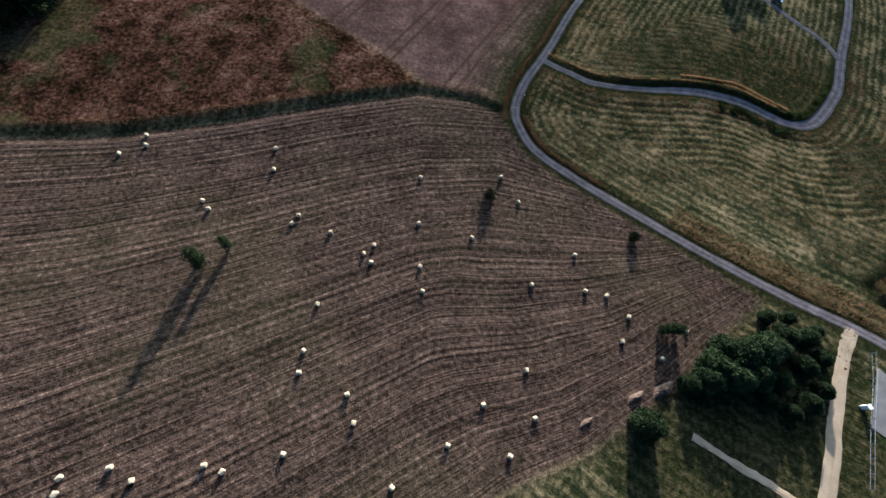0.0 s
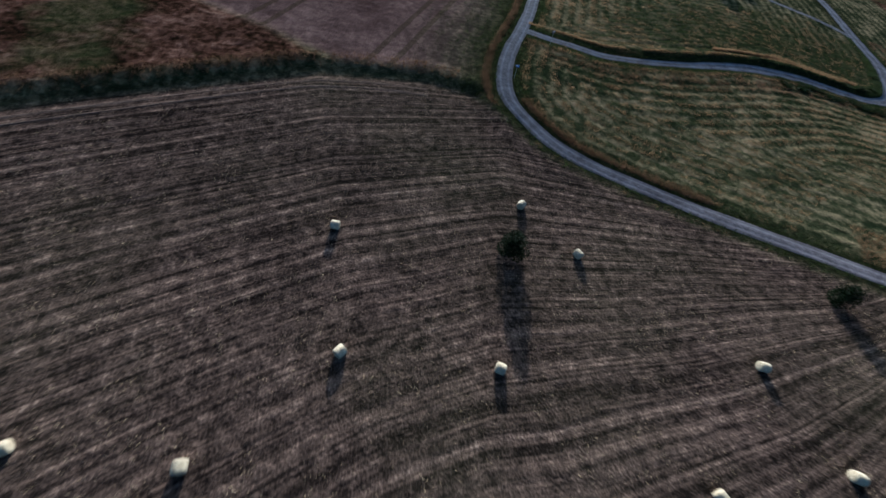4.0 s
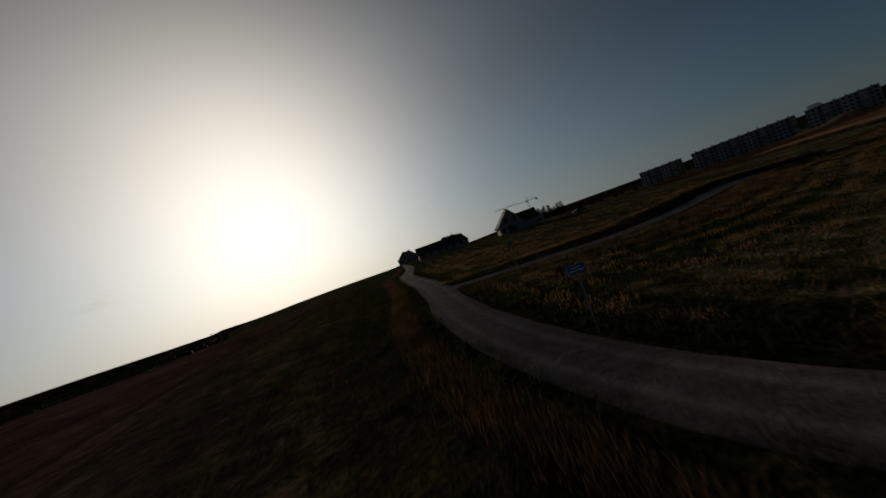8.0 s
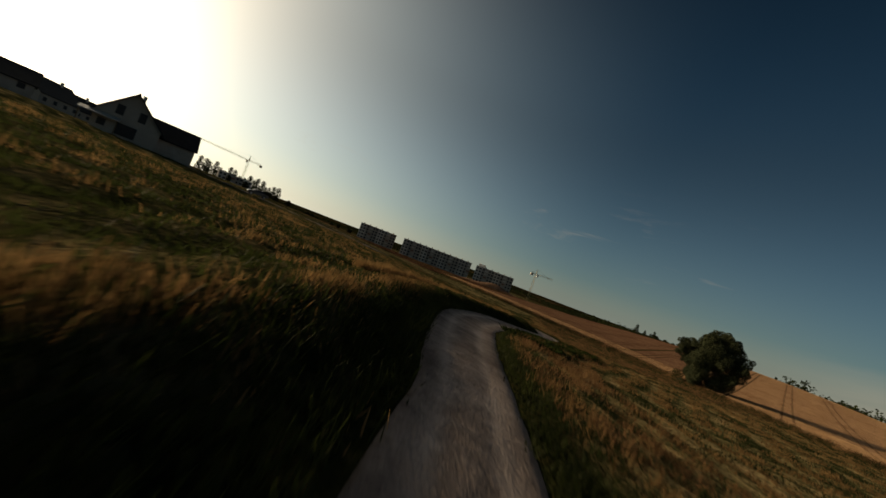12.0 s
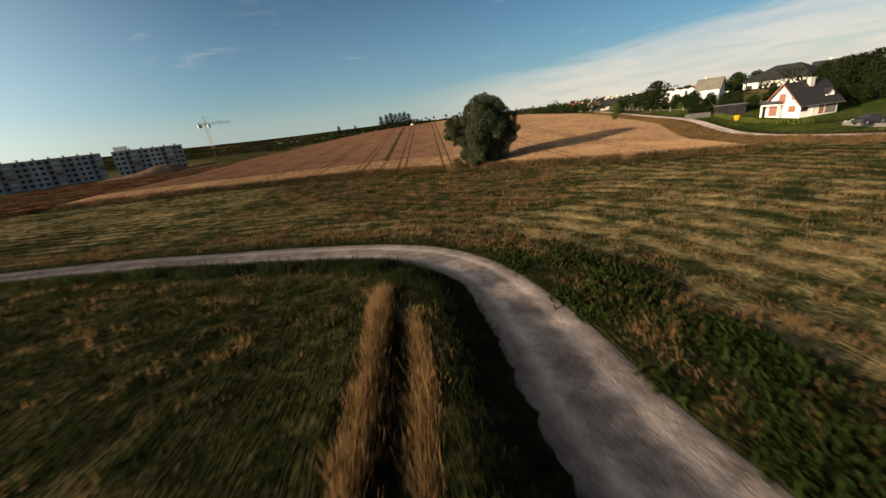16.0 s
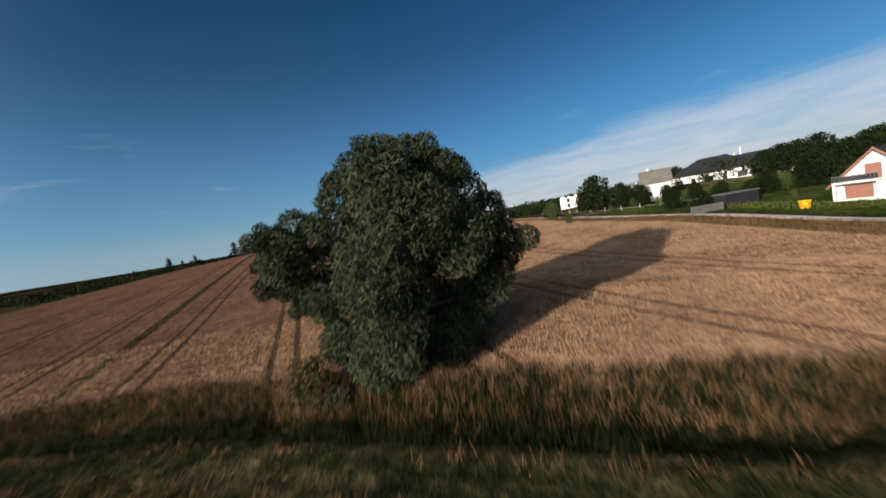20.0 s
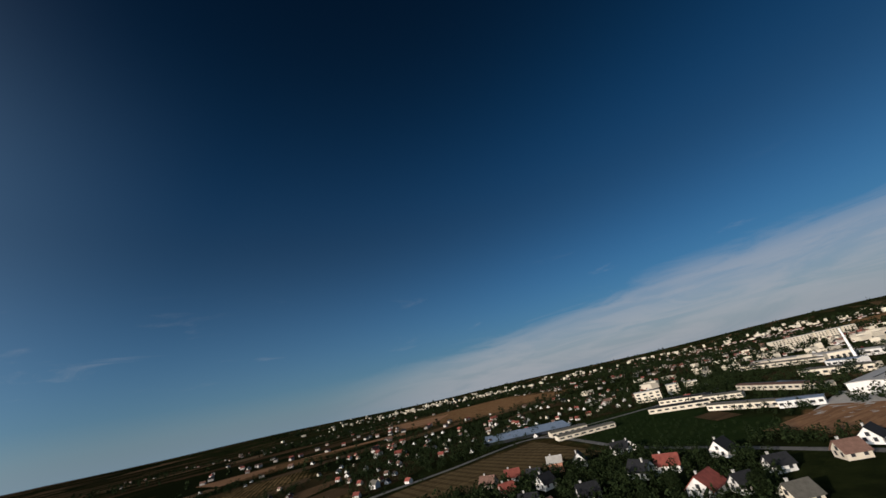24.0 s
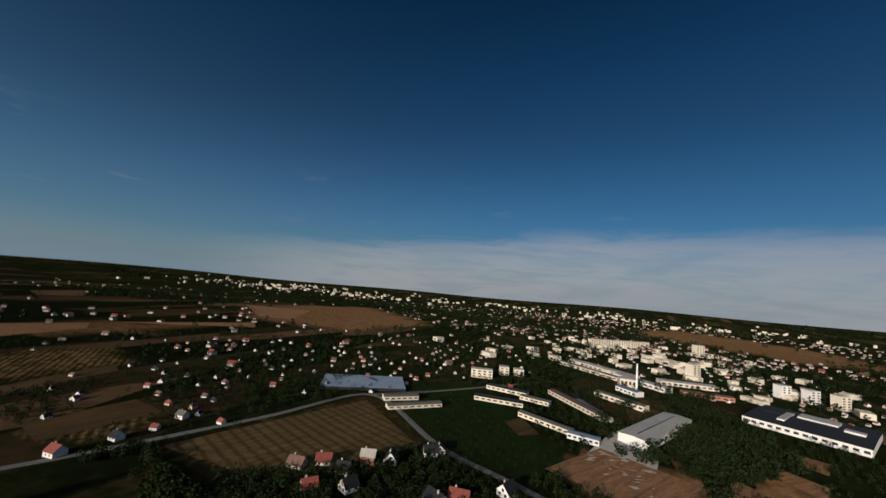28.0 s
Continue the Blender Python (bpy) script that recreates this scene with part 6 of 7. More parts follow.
# ---------------------------------------------------------------- houses of the town, each a thing
rh = random.Random(31)
protos = []
kinds = [("plaster", "tile_dark"), ("plaster", "tile_red"), ("plaster_cream", "tile_brown"), ("plaster", "tile_brown"), ("plaster_cream", "tile_red"), ("plaster", "tile_grey")]
words = {"tile_dark": "dark", "tile_red": "red", "tile_brown": "brown", "tile_grey": "weathered grey"}
for i, (wl, rf) in enumerate(kinds):
    protos.append(gable_house("town_house", pose(0, 0, 0), 9 + i % 3, 8 + i % 2, 3.2 + 0.8 * (i % 3), 4.0, wl, rf, "%s house with %s gable roof among trees" % ("white" if wl == "plaster" else "cream", words[rf]), group="houses of the town", wins=False))
    for fx, fy, fc in ((-2, 4.003 + 0.5 * (i % 2), '+y'), (2, 4.003 + 0.5 * (i % 2), '+y'), (4.503 + 0.5 * (i % 3), 0, '+x')):
        part("window", box(-0.6, -0.04, 0, 0.6, 0.0, 1.4), "glass", protos[-1], at=pose(fx, fy, 1.2, 0, 0, {'+y': 180, '+x': 90}[fc]))
fixed = [(390, -60), (372, -47), (388, -84), (470, -140), (473, -98), (500, -168), (391, -120), (388, -129), (427, -176), (440, -207), (451, -241), (405, -150), (414, -262), (435, -315)]
keepout = [FIELD_A, FIELD_B, FIELD_C, FIELD_D, FIELD_F, FIELD_G, FIELD_H, FIELD_I, FIELD_J, WHEAT, LAWN]
taken = []


def free(x, y, gap):
    a, b = np.array([x]), np.array([y])
    if any(inside(a, b, p)[0] for p in keepout):
        return False
    return all((x - p) ** 2 + (y - q) ** 2 > gap * gap for p, q in taken)


spots = list(fixed)
taken += fixed
# clusters of the settlements: centre, spread, count
for cx, cy, sx, sy, n in ((430, -190, 55, 65, 36), (520, -320, 80, 50, 26), (400, -330, 50, 40, 26), (330, -420, 60, 50, 26), (590, -160, 80, 50, 10), (310, -560, 70, 60, 22), (60, -690, 110, 50, 46), (-60, -640, 60, 70, 36), (-90, -470, 40, 40, 14), (-60, -560, 60, 40, 16), (-140, -520, 50, 60, 12), (20, -170, 60, 25, 12), (440, -480, 80, 60, 22)):
    k = 0
    for _ in range(n * 6):
        x, y = rh.gauss(cx, sx), rh.gauss(cy, sy)
        if free(x, y, 13) and y < -20 and all((x - p) ** 2 + (y - q) ** 2 > r * r for p, q, r in BUILT):
            spots.append((x, y))
            taken.append((x, y))
            k += 1
            if k >= n:
                break
first = set()
for i, (x, y) in enumerate(spots):
    q = rh.choices(range(6), [4, 3, 2, 2, 2, 1])[0]
    m = at(x, y, rh.choice([20, 110]) + rh.uniform(-15, 15)) @ Matrix.Diagonal((rh.uniform(0.5, 0.74),) * 3 + (1,))
    if q not in first:
        first.add(q)
        protos[q].matrix_basis = m
    else:
        copy_thing(protos[q], m)

# ---------------------------------------------------------------- single fields round the settlement
def field_sheet(c0, c1, c2, c3, mat, label, n=22):
    """A four-cornered field laid on the land, with straight sown edges and low furrows."""
    rf_ = np.random.default_rng(int(c0[0]) + 2000)
    u, v = np.meshgrid(np.linspace(0, 1, n), np.linspace(0, 1, n))
    u, v = u.ravel(), v.ravel()
    P = [np.array(c, float) for c in (c0, c1, c2, c3)]
    xy = ((1 - u) * (1 - v))[:, None] * P[0] + (u * (1 - v))[:, None] * P[1] + (u * v)[:, None] * P[2] + ((1 - u) * v)[:, None] * P[3]
    xy += rf_.normal(0, 0.25, xy.shape)
    z = land(xy[:, 0], xy[:, 1]) + 0.22 + rf_.uniform(0, 0.12, n * n)
    d = P[1] - P[0]
    a = math.atan2(d[1], d[0])
    o = Vector((*P[0], 0))
    # local axes along the rows, squeezed so that the grain runs with them
    m = pose(o.x, o.y, 0, 0, 0, math.degrees(a)) @ Matrix.Diagonal((14, 1.3, 1, 1))
    mi = m.inverted()
    V = [tuple(mi @ Vector((p[0], p[1], q))) for p, q in zip(xy, z)]
    F = [(j * n + i, j * n + i + 1, (j + 1) * n + i + 1, (j + 1) * n + i) for j in range(n - 1) for i in range(n - 1)]
    return tagged(part("field", (V, F), mat, at=m), label, "field", kind="structure")


FAR_FIELDS = []
for c, mat, label in ((((173, -191), (144, -244), (91, -222), (117, -173)), "field_tan", "ripe orange-tan grain field beside the woods"),
                      (((87, -219), (71, -244), (48, -230), (63, -206)), "field_tan", "small tan grain plot"),
                      (((56, -279), (45, -290), (19, -269), (30, -245)), "field_tan", "tan grain plot beside a green strip"),
                      (((37, -312), (25, -330), (-2, -319), (10, -292)), "field_tan", "tan grain plot near the halls"),
                      (((361, -92), (322, -224), (246, -174), (285, -98)), "field_striped", "brown cut field in lanes along the town road"),
                      (((449, -65), (447, -121), (409, -119), (415, -61)), "field_brown", "brown cut strip field"),
                      (((540, -73), (559, -158), (534, -150), (515, -74)), "field_brown", "narrow brown strip field"),
                      (((876, -144), (837, -249), (785, -225), (760, -140)), "field_tan", "distant tan strip field"),
                      (((668, -140), (672, -335), (641, -316), (633, -188)), "field_brown", "long distant brown strip field"),
                      (((837, -276), (748, -456), (697, -418), (786, -322)), "field_tan", "distant tan field on a rise"),
                      (((1083, -694), (899, -754), (760, -559), (832, -533)), "field_tan", "wide pale field far off"),
                      (((1495, -391), (1572, -533), (1321, -434), (1332, -351)), "field_brown", "far brown field among woods"),
                      (((760, -60), (770, -130), (735, -135), (722, -70)), "field_brown", "distant brown strip"),
                      (((212, -251), (202, -269), (184, -242), (196, -230)), "field_brown", "rough brown plot by the works")):
    field_sheet(*outline(c), mat, label)
    FAR_FIELDS.append(list(c))
keepout += FAR_FIELDS

# ---------------------------------------------------------------- the distance: far houses, city blocks, woods
rg = np.random.default_rng(41)


def far_boxes(name, pts, w, d, h, mat, label, pitched):
    """Many far buildings in one mesh, walls and roof apart."""
    n = len(pts)
    a = rg.uniform(0, math.pi, n)
    ca, sa = np.cos(a), np.sin(a)
    z = land(pts[:, 0], pts[:, 1])

    def world_pts(lx, ly, lz_):
        return np.stack([pts[:, 0] + lx * ca - ly * sa, pts[:, 1] + lx * sa + ly * ca, z + lz_], 1)

    c = [world_pts(sx * w / 2, sy * d / 2, zz) for zz in (np.full(n, -1.0), h) for sx, sy in ((-1, -1), (1, -1), (1, 1), (-1, 1))]
    V = np.stack(c, 1).reshape(-1, 3)
    base = np.arange(n)[:, None, None] * 8
    Fs = (base + np.array([(0, 1, 5, 4), (1, 2, 6, 5), (2, 3, 7, 6), (3, 0, 4, 7), (4, 5, 6, 7)])).reshape(-1, 4)
    ob = tagged(part(name, (V, Fs), mat), label, "far houses", kind="stuff")
    if pitched:
        r = [world_pts(sx * (w / 2 + 0.5), sy * (d / 2 + 0.6), h - 0.4) for sx, sy in ((-1, -1), (1, -1), (1, 1), (-1, 1))] + [world_pts(-w / 2 - 0.5, 0 * w, h + d * 0.36), world_pts(w / 2 + 0.5, 0 * w, h + d * 0.36)]
        V = np.stack(r, 1).reshape(-1, 3)
        base = np.arange(n)[:, None, None] * 6
        Fs = (base + np.array([(0, 1, 5, 4), (2, 3, 4, 5)])).reshape(-1, 4)
        return ob, (V, Fs)
    return ob, None


def scatter(n, cx, cy, sx, sy, ymax=-450.0):
    p = np.stack([rg.normal(cx, sx, n * 2), rg.normal(cy, sy, n * 2)], 1)
    keep = ~inside(p[:, 0], p[:, 1], FIELD_G) & ~inside(p[:, 0], p[:, 1], FIELD_K) & ~inside(p[:, 0], p[:, 1], FIELD_H) & (p[:, 1] < ymax) & ~np.logical_or.reduce([inside(p[:, 0], p[:, 1], f) for f in FAR_FIELDS]) & (np.hypot(p[:, 0], p[:, 1]) < 4600)
    return p[keep][:n]


FAR = [(700, -500, 160, 140, 50), (900, -250, 200, 120, 8), (250, -1000, 200, 120, 150), (-100, -900, 160, 120, 130), (600, -1000, 250, 150, 90), (1400, -900, 400, 250, 48), (800, -1800, 500, 250, 170), (-300, -1500, 300, 250, 200), (100, -2400, 500, 300, 230), (1900, -400, 400, 300, 24), (-700, -2400, 400, 300, 160)]
for i, roof in enumerate(("tile_red", "tile_dark", "tile_brown")):
    pts = np.concatenate([scatter(max(8, n // 4), cx, cy, sx, sy, -150.0 if cx > 500 else -470.0) for cx, cy, sx, sy, n in FAR])
    n = len(pts)
    ob, rf = far_boxes("distant_houses", pts, rg.uniform(5, 9, n), rg.uniform(5, 7, n), rg.uniform(2.4, 4.0, n), "plaster_dull", "pale distant houses scattered among trees", True)
    tagged(part("roofs", rf, roof, ob), "distant tiled roofs")
pts = np.concatenate([scatter(110, 2750, -2250, 420, 320), scatter(70, 2100, -2600, 400, 250), scatter(60, 600, -3300, 700, 250), scatter(90, 90, -700, 150, 130), scatter(60, -500, -3000, 500, 300)])
n = len(pts)
far_boxes("distant_city", pts, np.where(np.hypot(*pts.T) > 1500, rg.uniform(9, 36, n), rg.uniform(8, 24, n)), rg.uniform(9, 14, n), np.where(np.hypot(*pts.T) > 1500, rg.uniform(6, 18, n), rg.uniform(4, 8, n)), "plaster_cream", "white blocks of a city near the horizon", False)


def woods(name, pts, h, per, size, mat, label):
    """Woods and garden trees as many leafy clumps on short stems, one mesh."""
    n = len(pts)
    z = land(pts[:, 0], pts[:, 1])
    d = rg.normal(size=(n, per, 3))
    d /= np.linalg.norm(d, axis=2)[:, :, None]
    rad = rg.uniform(0.5, 1.05, (n, per, 1)) ** 0.5
    hh = h[:, None, None]
    # two offset lobes give each tree an uneven outline
    lobe = rg.normal(0, 0.16, (n, 2, 3))
    pick = rg.integers(0, 2, (n, per))
    off = np.take_along_axis(lobe, pick[:, :, None].repeat(3, 2), 1)
    p = (d * rad * np.array([0.36, 0.36, 0.44]) + off) * hh
    p[:, :, 2] += 0.52 * h[:, None]
    p = p + np.stack([pts[:, 0], pts[:, 1], z], 1)[:, None, :]
    P = p.reshape(-1, 3)
    m = len(P)
    a = rg.normal(size=(m, 3))
    a /= np.linalg.norm(a, axis=1)[:, None]
    b = np.cross(a, rg.normal(size=(m, 3)))
    b /= np.linalg.norm(b, axis=1)[:, None]
    s = (size * np.repeat(h, per) * rg.uniform(0.6, 1.3, m))[:, None]
    V = np.stack([P - a * s, P + b * s * 0.7, P + a * s, P - b * s * 0.7], 1).reshape(-1, 3)
    ob = part(name, (V, np.arange(4 * m).reshape(-1, 4)), mat)
    return tagged(ob, label, "trees", kind="stuff")


def sow(n, x0, x1, y0, y1, thresh=0.0, scale=0.006, avoid=True):
    """Random spots in a rectangle, thicker where a smooth noise is high, clear of fields and roads."""
    p = np.stack([rg.uniform(x0, x1, n), rg.uniform(y0, y1, n)], 1)
    v = np.array([noise.noise(Vector((x * scale, y * scale, 3.0))) for x, y in p])
    k = v > thresh + rg.normal(0, 0.12, n)
    if avoid:
        for f in keepout:
            k &= ~inside(p[:, 0], p[:, 1], f)
        k &= line_dist(p[:, 0], p[:, 1], MAIN) > 5
        k &= line_dist(p[:, 0], p[:, 1], [(400, -20), (355, -146), (328, -239), (236, -182), (181, -163), (120, -140), (60, -120)]) > 6
    k &= (rg.uniform(0, 1, n) < 0.3) | (p[:, 0] < 520) | (p[:, 0] > 1200) | (p[:, 1] < -900)
    k &= ~inside(p[:, 0], p[:, 1], FIELD_K)
    for bx, by, br in BUILT:
        k &= (p[:, 0] - bx) ** 2 + (p[:, 1] - by) ** 2 > br * br
    return p[k]


pts = np.concatenate([sow(13000, -160, 720, -620, -62, -0.2, 0.013), sow(2600, 370, 760, -300, 60, -0.15, 0.012), sow(500, 225, 330, -110, -58, -0.2, 0.02), sow(900, 140, 300, -175, -62, -0.35, 0.02)])
pts = pts[np.array([min((x - a) ** 2 + (y - b) ** 2 for a, b in taken) > 40 for x, y in pts])]
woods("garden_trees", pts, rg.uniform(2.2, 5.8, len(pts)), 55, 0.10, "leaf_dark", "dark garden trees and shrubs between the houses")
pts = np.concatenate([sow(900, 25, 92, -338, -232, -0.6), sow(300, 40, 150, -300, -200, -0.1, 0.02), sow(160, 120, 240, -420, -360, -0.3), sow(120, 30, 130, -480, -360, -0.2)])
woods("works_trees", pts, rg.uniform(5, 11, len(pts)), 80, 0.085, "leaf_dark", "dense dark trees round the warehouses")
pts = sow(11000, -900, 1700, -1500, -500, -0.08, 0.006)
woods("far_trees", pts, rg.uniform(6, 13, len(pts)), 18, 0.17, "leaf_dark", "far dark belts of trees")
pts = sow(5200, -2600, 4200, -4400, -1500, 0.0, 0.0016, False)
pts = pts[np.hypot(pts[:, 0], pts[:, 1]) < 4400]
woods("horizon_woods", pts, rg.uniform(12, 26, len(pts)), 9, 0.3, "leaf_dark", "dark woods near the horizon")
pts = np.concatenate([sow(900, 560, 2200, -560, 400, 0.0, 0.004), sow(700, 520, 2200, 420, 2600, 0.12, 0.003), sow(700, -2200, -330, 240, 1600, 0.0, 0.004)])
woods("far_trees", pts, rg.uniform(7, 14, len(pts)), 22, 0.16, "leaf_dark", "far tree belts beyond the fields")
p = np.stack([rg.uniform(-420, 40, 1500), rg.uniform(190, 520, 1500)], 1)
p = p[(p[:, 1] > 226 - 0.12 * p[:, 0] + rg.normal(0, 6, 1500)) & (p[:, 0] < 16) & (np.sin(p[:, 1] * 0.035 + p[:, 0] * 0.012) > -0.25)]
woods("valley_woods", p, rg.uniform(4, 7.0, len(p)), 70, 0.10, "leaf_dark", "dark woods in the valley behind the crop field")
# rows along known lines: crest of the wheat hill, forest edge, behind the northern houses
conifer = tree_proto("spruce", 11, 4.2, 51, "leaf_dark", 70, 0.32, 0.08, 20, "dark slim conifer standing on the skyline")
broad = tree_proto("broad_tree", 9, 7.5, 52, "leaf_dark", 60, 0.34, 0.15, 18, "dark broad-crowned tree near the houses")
garden = tree_proto("garden_tree", 7, 5.6, 53, "leaf", 110, 0.24, 0.1, 16, "leafy green tree in a garden")
rr = random.Random(5)
sp = [(455, -13, 1.15, 10), (452, -20, 0.7, 50), (451, -25, 0.6, 80), (448, -27, 0.85, 5), (437, -56, 1.4, 0), (435, -60, 1.5, 40), (433, -64, 1.4, 90), (431, -68, 1.45, 130), (429, -72, 1.5, 170), (428, -76, 1.35, 10), (439, -51, 1.3, 20)]
sp += [(290 + i * 3.2 + rr.uniform(-1, 1), 372 - i * 2.0, rr.uniform(0.9, 1.35), rr.uniform(0, 360)) for i in range(18)]
place(conifer, sp, "dark conifers on the skyline")
bs = [(471, 50, 0.62, 0), (469, 43, 0.55, 60), (468, 36, 0.58, 20), (466, 30, 0.6, 90), (463, 14, 0.32, 10), (461, 6, 0.36, 30), (449, -30, 1.25, 0), (446, -37, 1.1, 40), (443, -43, 1.05, 80), (441, -48, 1.15, 120)]
bs += [(350 + i * 9, 322 - i * 4 + rr.uniform(-6, 6), rr.uniform(0.5, 0.9), rr.uniform(0, 360)) for i in range(9)]
bs += [(x, y, 1.6 * k, a) for x, y, k, a in ((188, -41, 0.6, 0), (178, -45, 0.7, 40), (173.5, -41.5, 1.2, 80), (166, -41, 0.6, 10), (163, -40, 0.5, 0), (160.5, -38, 0.45, 30), (152.9, -25, 0.5, 60), (154.5, -36, 0.4, 15), (149, -37, 0.5, 200), (144, -31, 0.5, 120), (139, -29, 0.45, 70), (148.5, -14, 0.28, 0), (147.3, -17, 0.3, 40), (146, -20, 0.32, 80), (136, -34, 0.6, 100), (129, -36, 0.7, 20), (124, -30, 0.6, 140), (118, -24, 0.55, 60), (115, -34, 0.75, 90), (127, -62, 1.0, 15), (133, -70, 0.8, 50), (122, -70, 1.1, 80), (128, -84, 1.0, 100), (156, -84, 0.8, 20), (164, -88, 0.9, 70), (176, -60, 0.7, 10), (182, -72, 0.6, 40), (170, -100, 0.9, 10), (196, -108, 0.8, 10), (202, -92, 0.7, 60), (120, -55, 0.9, 0), (112, -50, 0.85, 50), (104, -44, 0.9, 20), (98, -56, 1.0, 90), (126, -46, 0.8, 70), (92, -40, 0.8, 10), (155.5, -42.5, 0.5, 15), (161.5, -43.5, 0.6, 75), (164.5, -45, 0.5, 130), (108, -62, 1.1, 30), (88, -66, 1.0, 60), (103, -58, 1.05, 140), (114, -66, 1.0, 200), (98, -66, 1.1, 250), (110, -72, 1.1, 310), (117, -60, 0.8, 10))]
bs += [(190, 240, 0.5, 0), (199, 239, 0.6, 40), (211, 237, 0.55, 80), (224, 233, 0.6, 10), (240, 228, 0.45, 60), (262, 215, 0.5, 20)]
place(broad, bs, "dark trees round the settlement")
gs = [(182.5, -29, 0.7, 0, 1.2), (173, -13.5, 0.5, 0, 0.8), (163, -38, 0.5, 30), (157, -36, 0.45, 60), (151, -38, 0.5, 90), (146, -41, 0.4, 10), (168, -34, 0.4, 120), (138, -40, 0.6, 150), (132, -42, 0.6, 200), (150, -30, 0.3, 0), (198, -68, 0.4, 5), (207, -50, 0.3, 60), (133, -24, 0.25, 0), (160, -30, 0.22, 70)]
place(garden, gs, "garden trees along the lane")
fs = []
for i in range(70):
    x, y = -128 - abs(rr.gauss(0, 45)), 118 + rr.gauss(0, 28)
    if y > 92 - 0.3 * (x + 128):
        fs.append((x, y, rr.uniform(0.9, 1.6), rr.uniform(0, 360)))
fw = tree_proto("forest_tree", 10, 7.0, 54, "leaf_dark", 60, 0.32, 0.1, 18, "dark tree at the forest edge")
place(fw, fs, "forest edge by the weedy field")

# rows of small trees in the dark green nursery field
nur = []
for i in range(9):
    for j in range(26):
        x, y = 310 - j * 5.4 + i * 4.5 + rr.uniform(-0.8, 0.8), -300 + j * 4.6 + i * 7.5 - 20 + rr.uniform(-0.8, 0.8)
        if inside(np.array([x]), np.array([y]), FIELD_C)[0] and rr.random() < 0.85:
            nur.append((x, y))
nur = np.array(nur)
woods("nursery_trees", nur, rg.uniform(1.4, 2.6, len(nur)), 30, 0.13, "leaf_dark", "rows of small dark nursery trees")
hl = np.concatenate([np.linspace((300, -68), (362, -84), 60), np.linspace((300, -66), (322, -63), 30), np.linspace((378, -36), (366, -84), 50), np.linspace((306, -86), (262, -120), 40)])
hl = hl + rg.normal(0, 2.0, hl.shape)
woods("boundary_hedge", hl, rg.uniform(3, 7, len(hl)), 55, 0.10, "leaf_dark", "dark overgrown boundary between the fields")


# ---------------------------------------------------------------- the town's plan set out at full size
def set_out_vertices(me, size):
    """Moves whole leaves or houses, each of so many vertices."""
    n = len(me.vertices)
    co = np.empty(n * 3)
    me.vertices.foreach_get("co", co)
    co = co.reshape(-1, 3)
    k = np.repeat(((co[:, 1] < -62) & ((co[:, 0] > 165) | (co[:, 1] < -150)))[::size], size)
    x, y, z = co[k].T
    nx_, ny_ = out(x, y)
    co[k] = np.stack([nx_, ny_, land(nx_, ny_) + (z - land(x, y)) * out_scale(x, y)], 1)
    me.vertices.foreach_set("co", co.ravel())
    me.update()


for ob in list(scene.objects):
    kind_ = ob.name.split(".")[0]
    if kind_ in ("garden_trees", "works_trees", "far_trees", "nursery_trees", "boundary_hedge", "distant_houses", "distant_city") or (kind_ == "roofs" and ob.parent):
        set_out_vertices(ob.data, {"distant_houses": 8, "distant_city": 8, "roofs": 6}.get(kind_, 4))
        continue
    x, y, z = ob.matrix_basis.translation
    if ob.parent or ob.type not in ('MESH', 'EMPTY') or y > -58 or kind_ in ("long_villa", "small_house", "white_bungalow", "unfinished_building", "hedge", "garden_fence", "field", "mesh_fence", "garden_tree", "spruce"):
        continue
    if x < 165 and kind_ in ("broad_tree", "dark_roof_house", "red_roof_house"):
        continue
    nx_, ny_ = (float(v) for v in out(x, y))
    k = float(out_scale(x, y))
    ob.matrix_basis = Matrix.Translation((nx_, ny_, lz(nx_, ny_) + (z - lz(x, y)) * k)) @ Matrix.Scale(k, 4) @ Matrix.Translation((-x, -y, -z)) @ ob.matrix_basis

# ---------------------------------------------------------------- grasses and stalks
rg = np.random.default_rng(61)


def blades(name, x, y, h, w, mat, label, lean=0.35, sink=0.03, per=5, spread=0.12):
    """Tufts of tapering blades: one quad each, bent outwards."""
    n = len(x)
    X_ = np.repeat(x, per) + rg.normal(0, spread, n * per)
    Y_ = np.repeat(y, per) + rg.normal(0, spread, n * per)
    H = np.repeat(h, per) * rg.uniform(0.55, 1.15, n * per)
    Z_ = land(X_, Y_) - sink
    a = rg.uniform(0, 2 * np.pi, n * per)
    dx, dy = np.cos(a), np.sin(a)
    ln = H * lean * rg.uniform(0.1, 1.3, n * per)
    b = rg.uniform(0, 2 * np.pi, n * per)
    wx, wy = np.cos(b) * w / 2, np.sin(b) * w / 2
    top = np.stack([X_ + dx * ln, Y_ + dy * ln, Z_ + H], 1)
    V = np.stack([np.stack([X_ - wx, Y_ - wy, Z_], 1), np.stack([X_ + wx, Y_ + wy, Z_], 1), top + np.stack([wx, wy, 0 * wx], 1) * 0.35, top - np.stack([wx, wy, 0 * wx], 1) * 0.35], 1).reshape(-1, 3)
    ob = part(name, (V, np.arange(4 * n * per).reshape(-1, 4)), mat)
    return tagged(ob, label, "grass", kind="stuff")


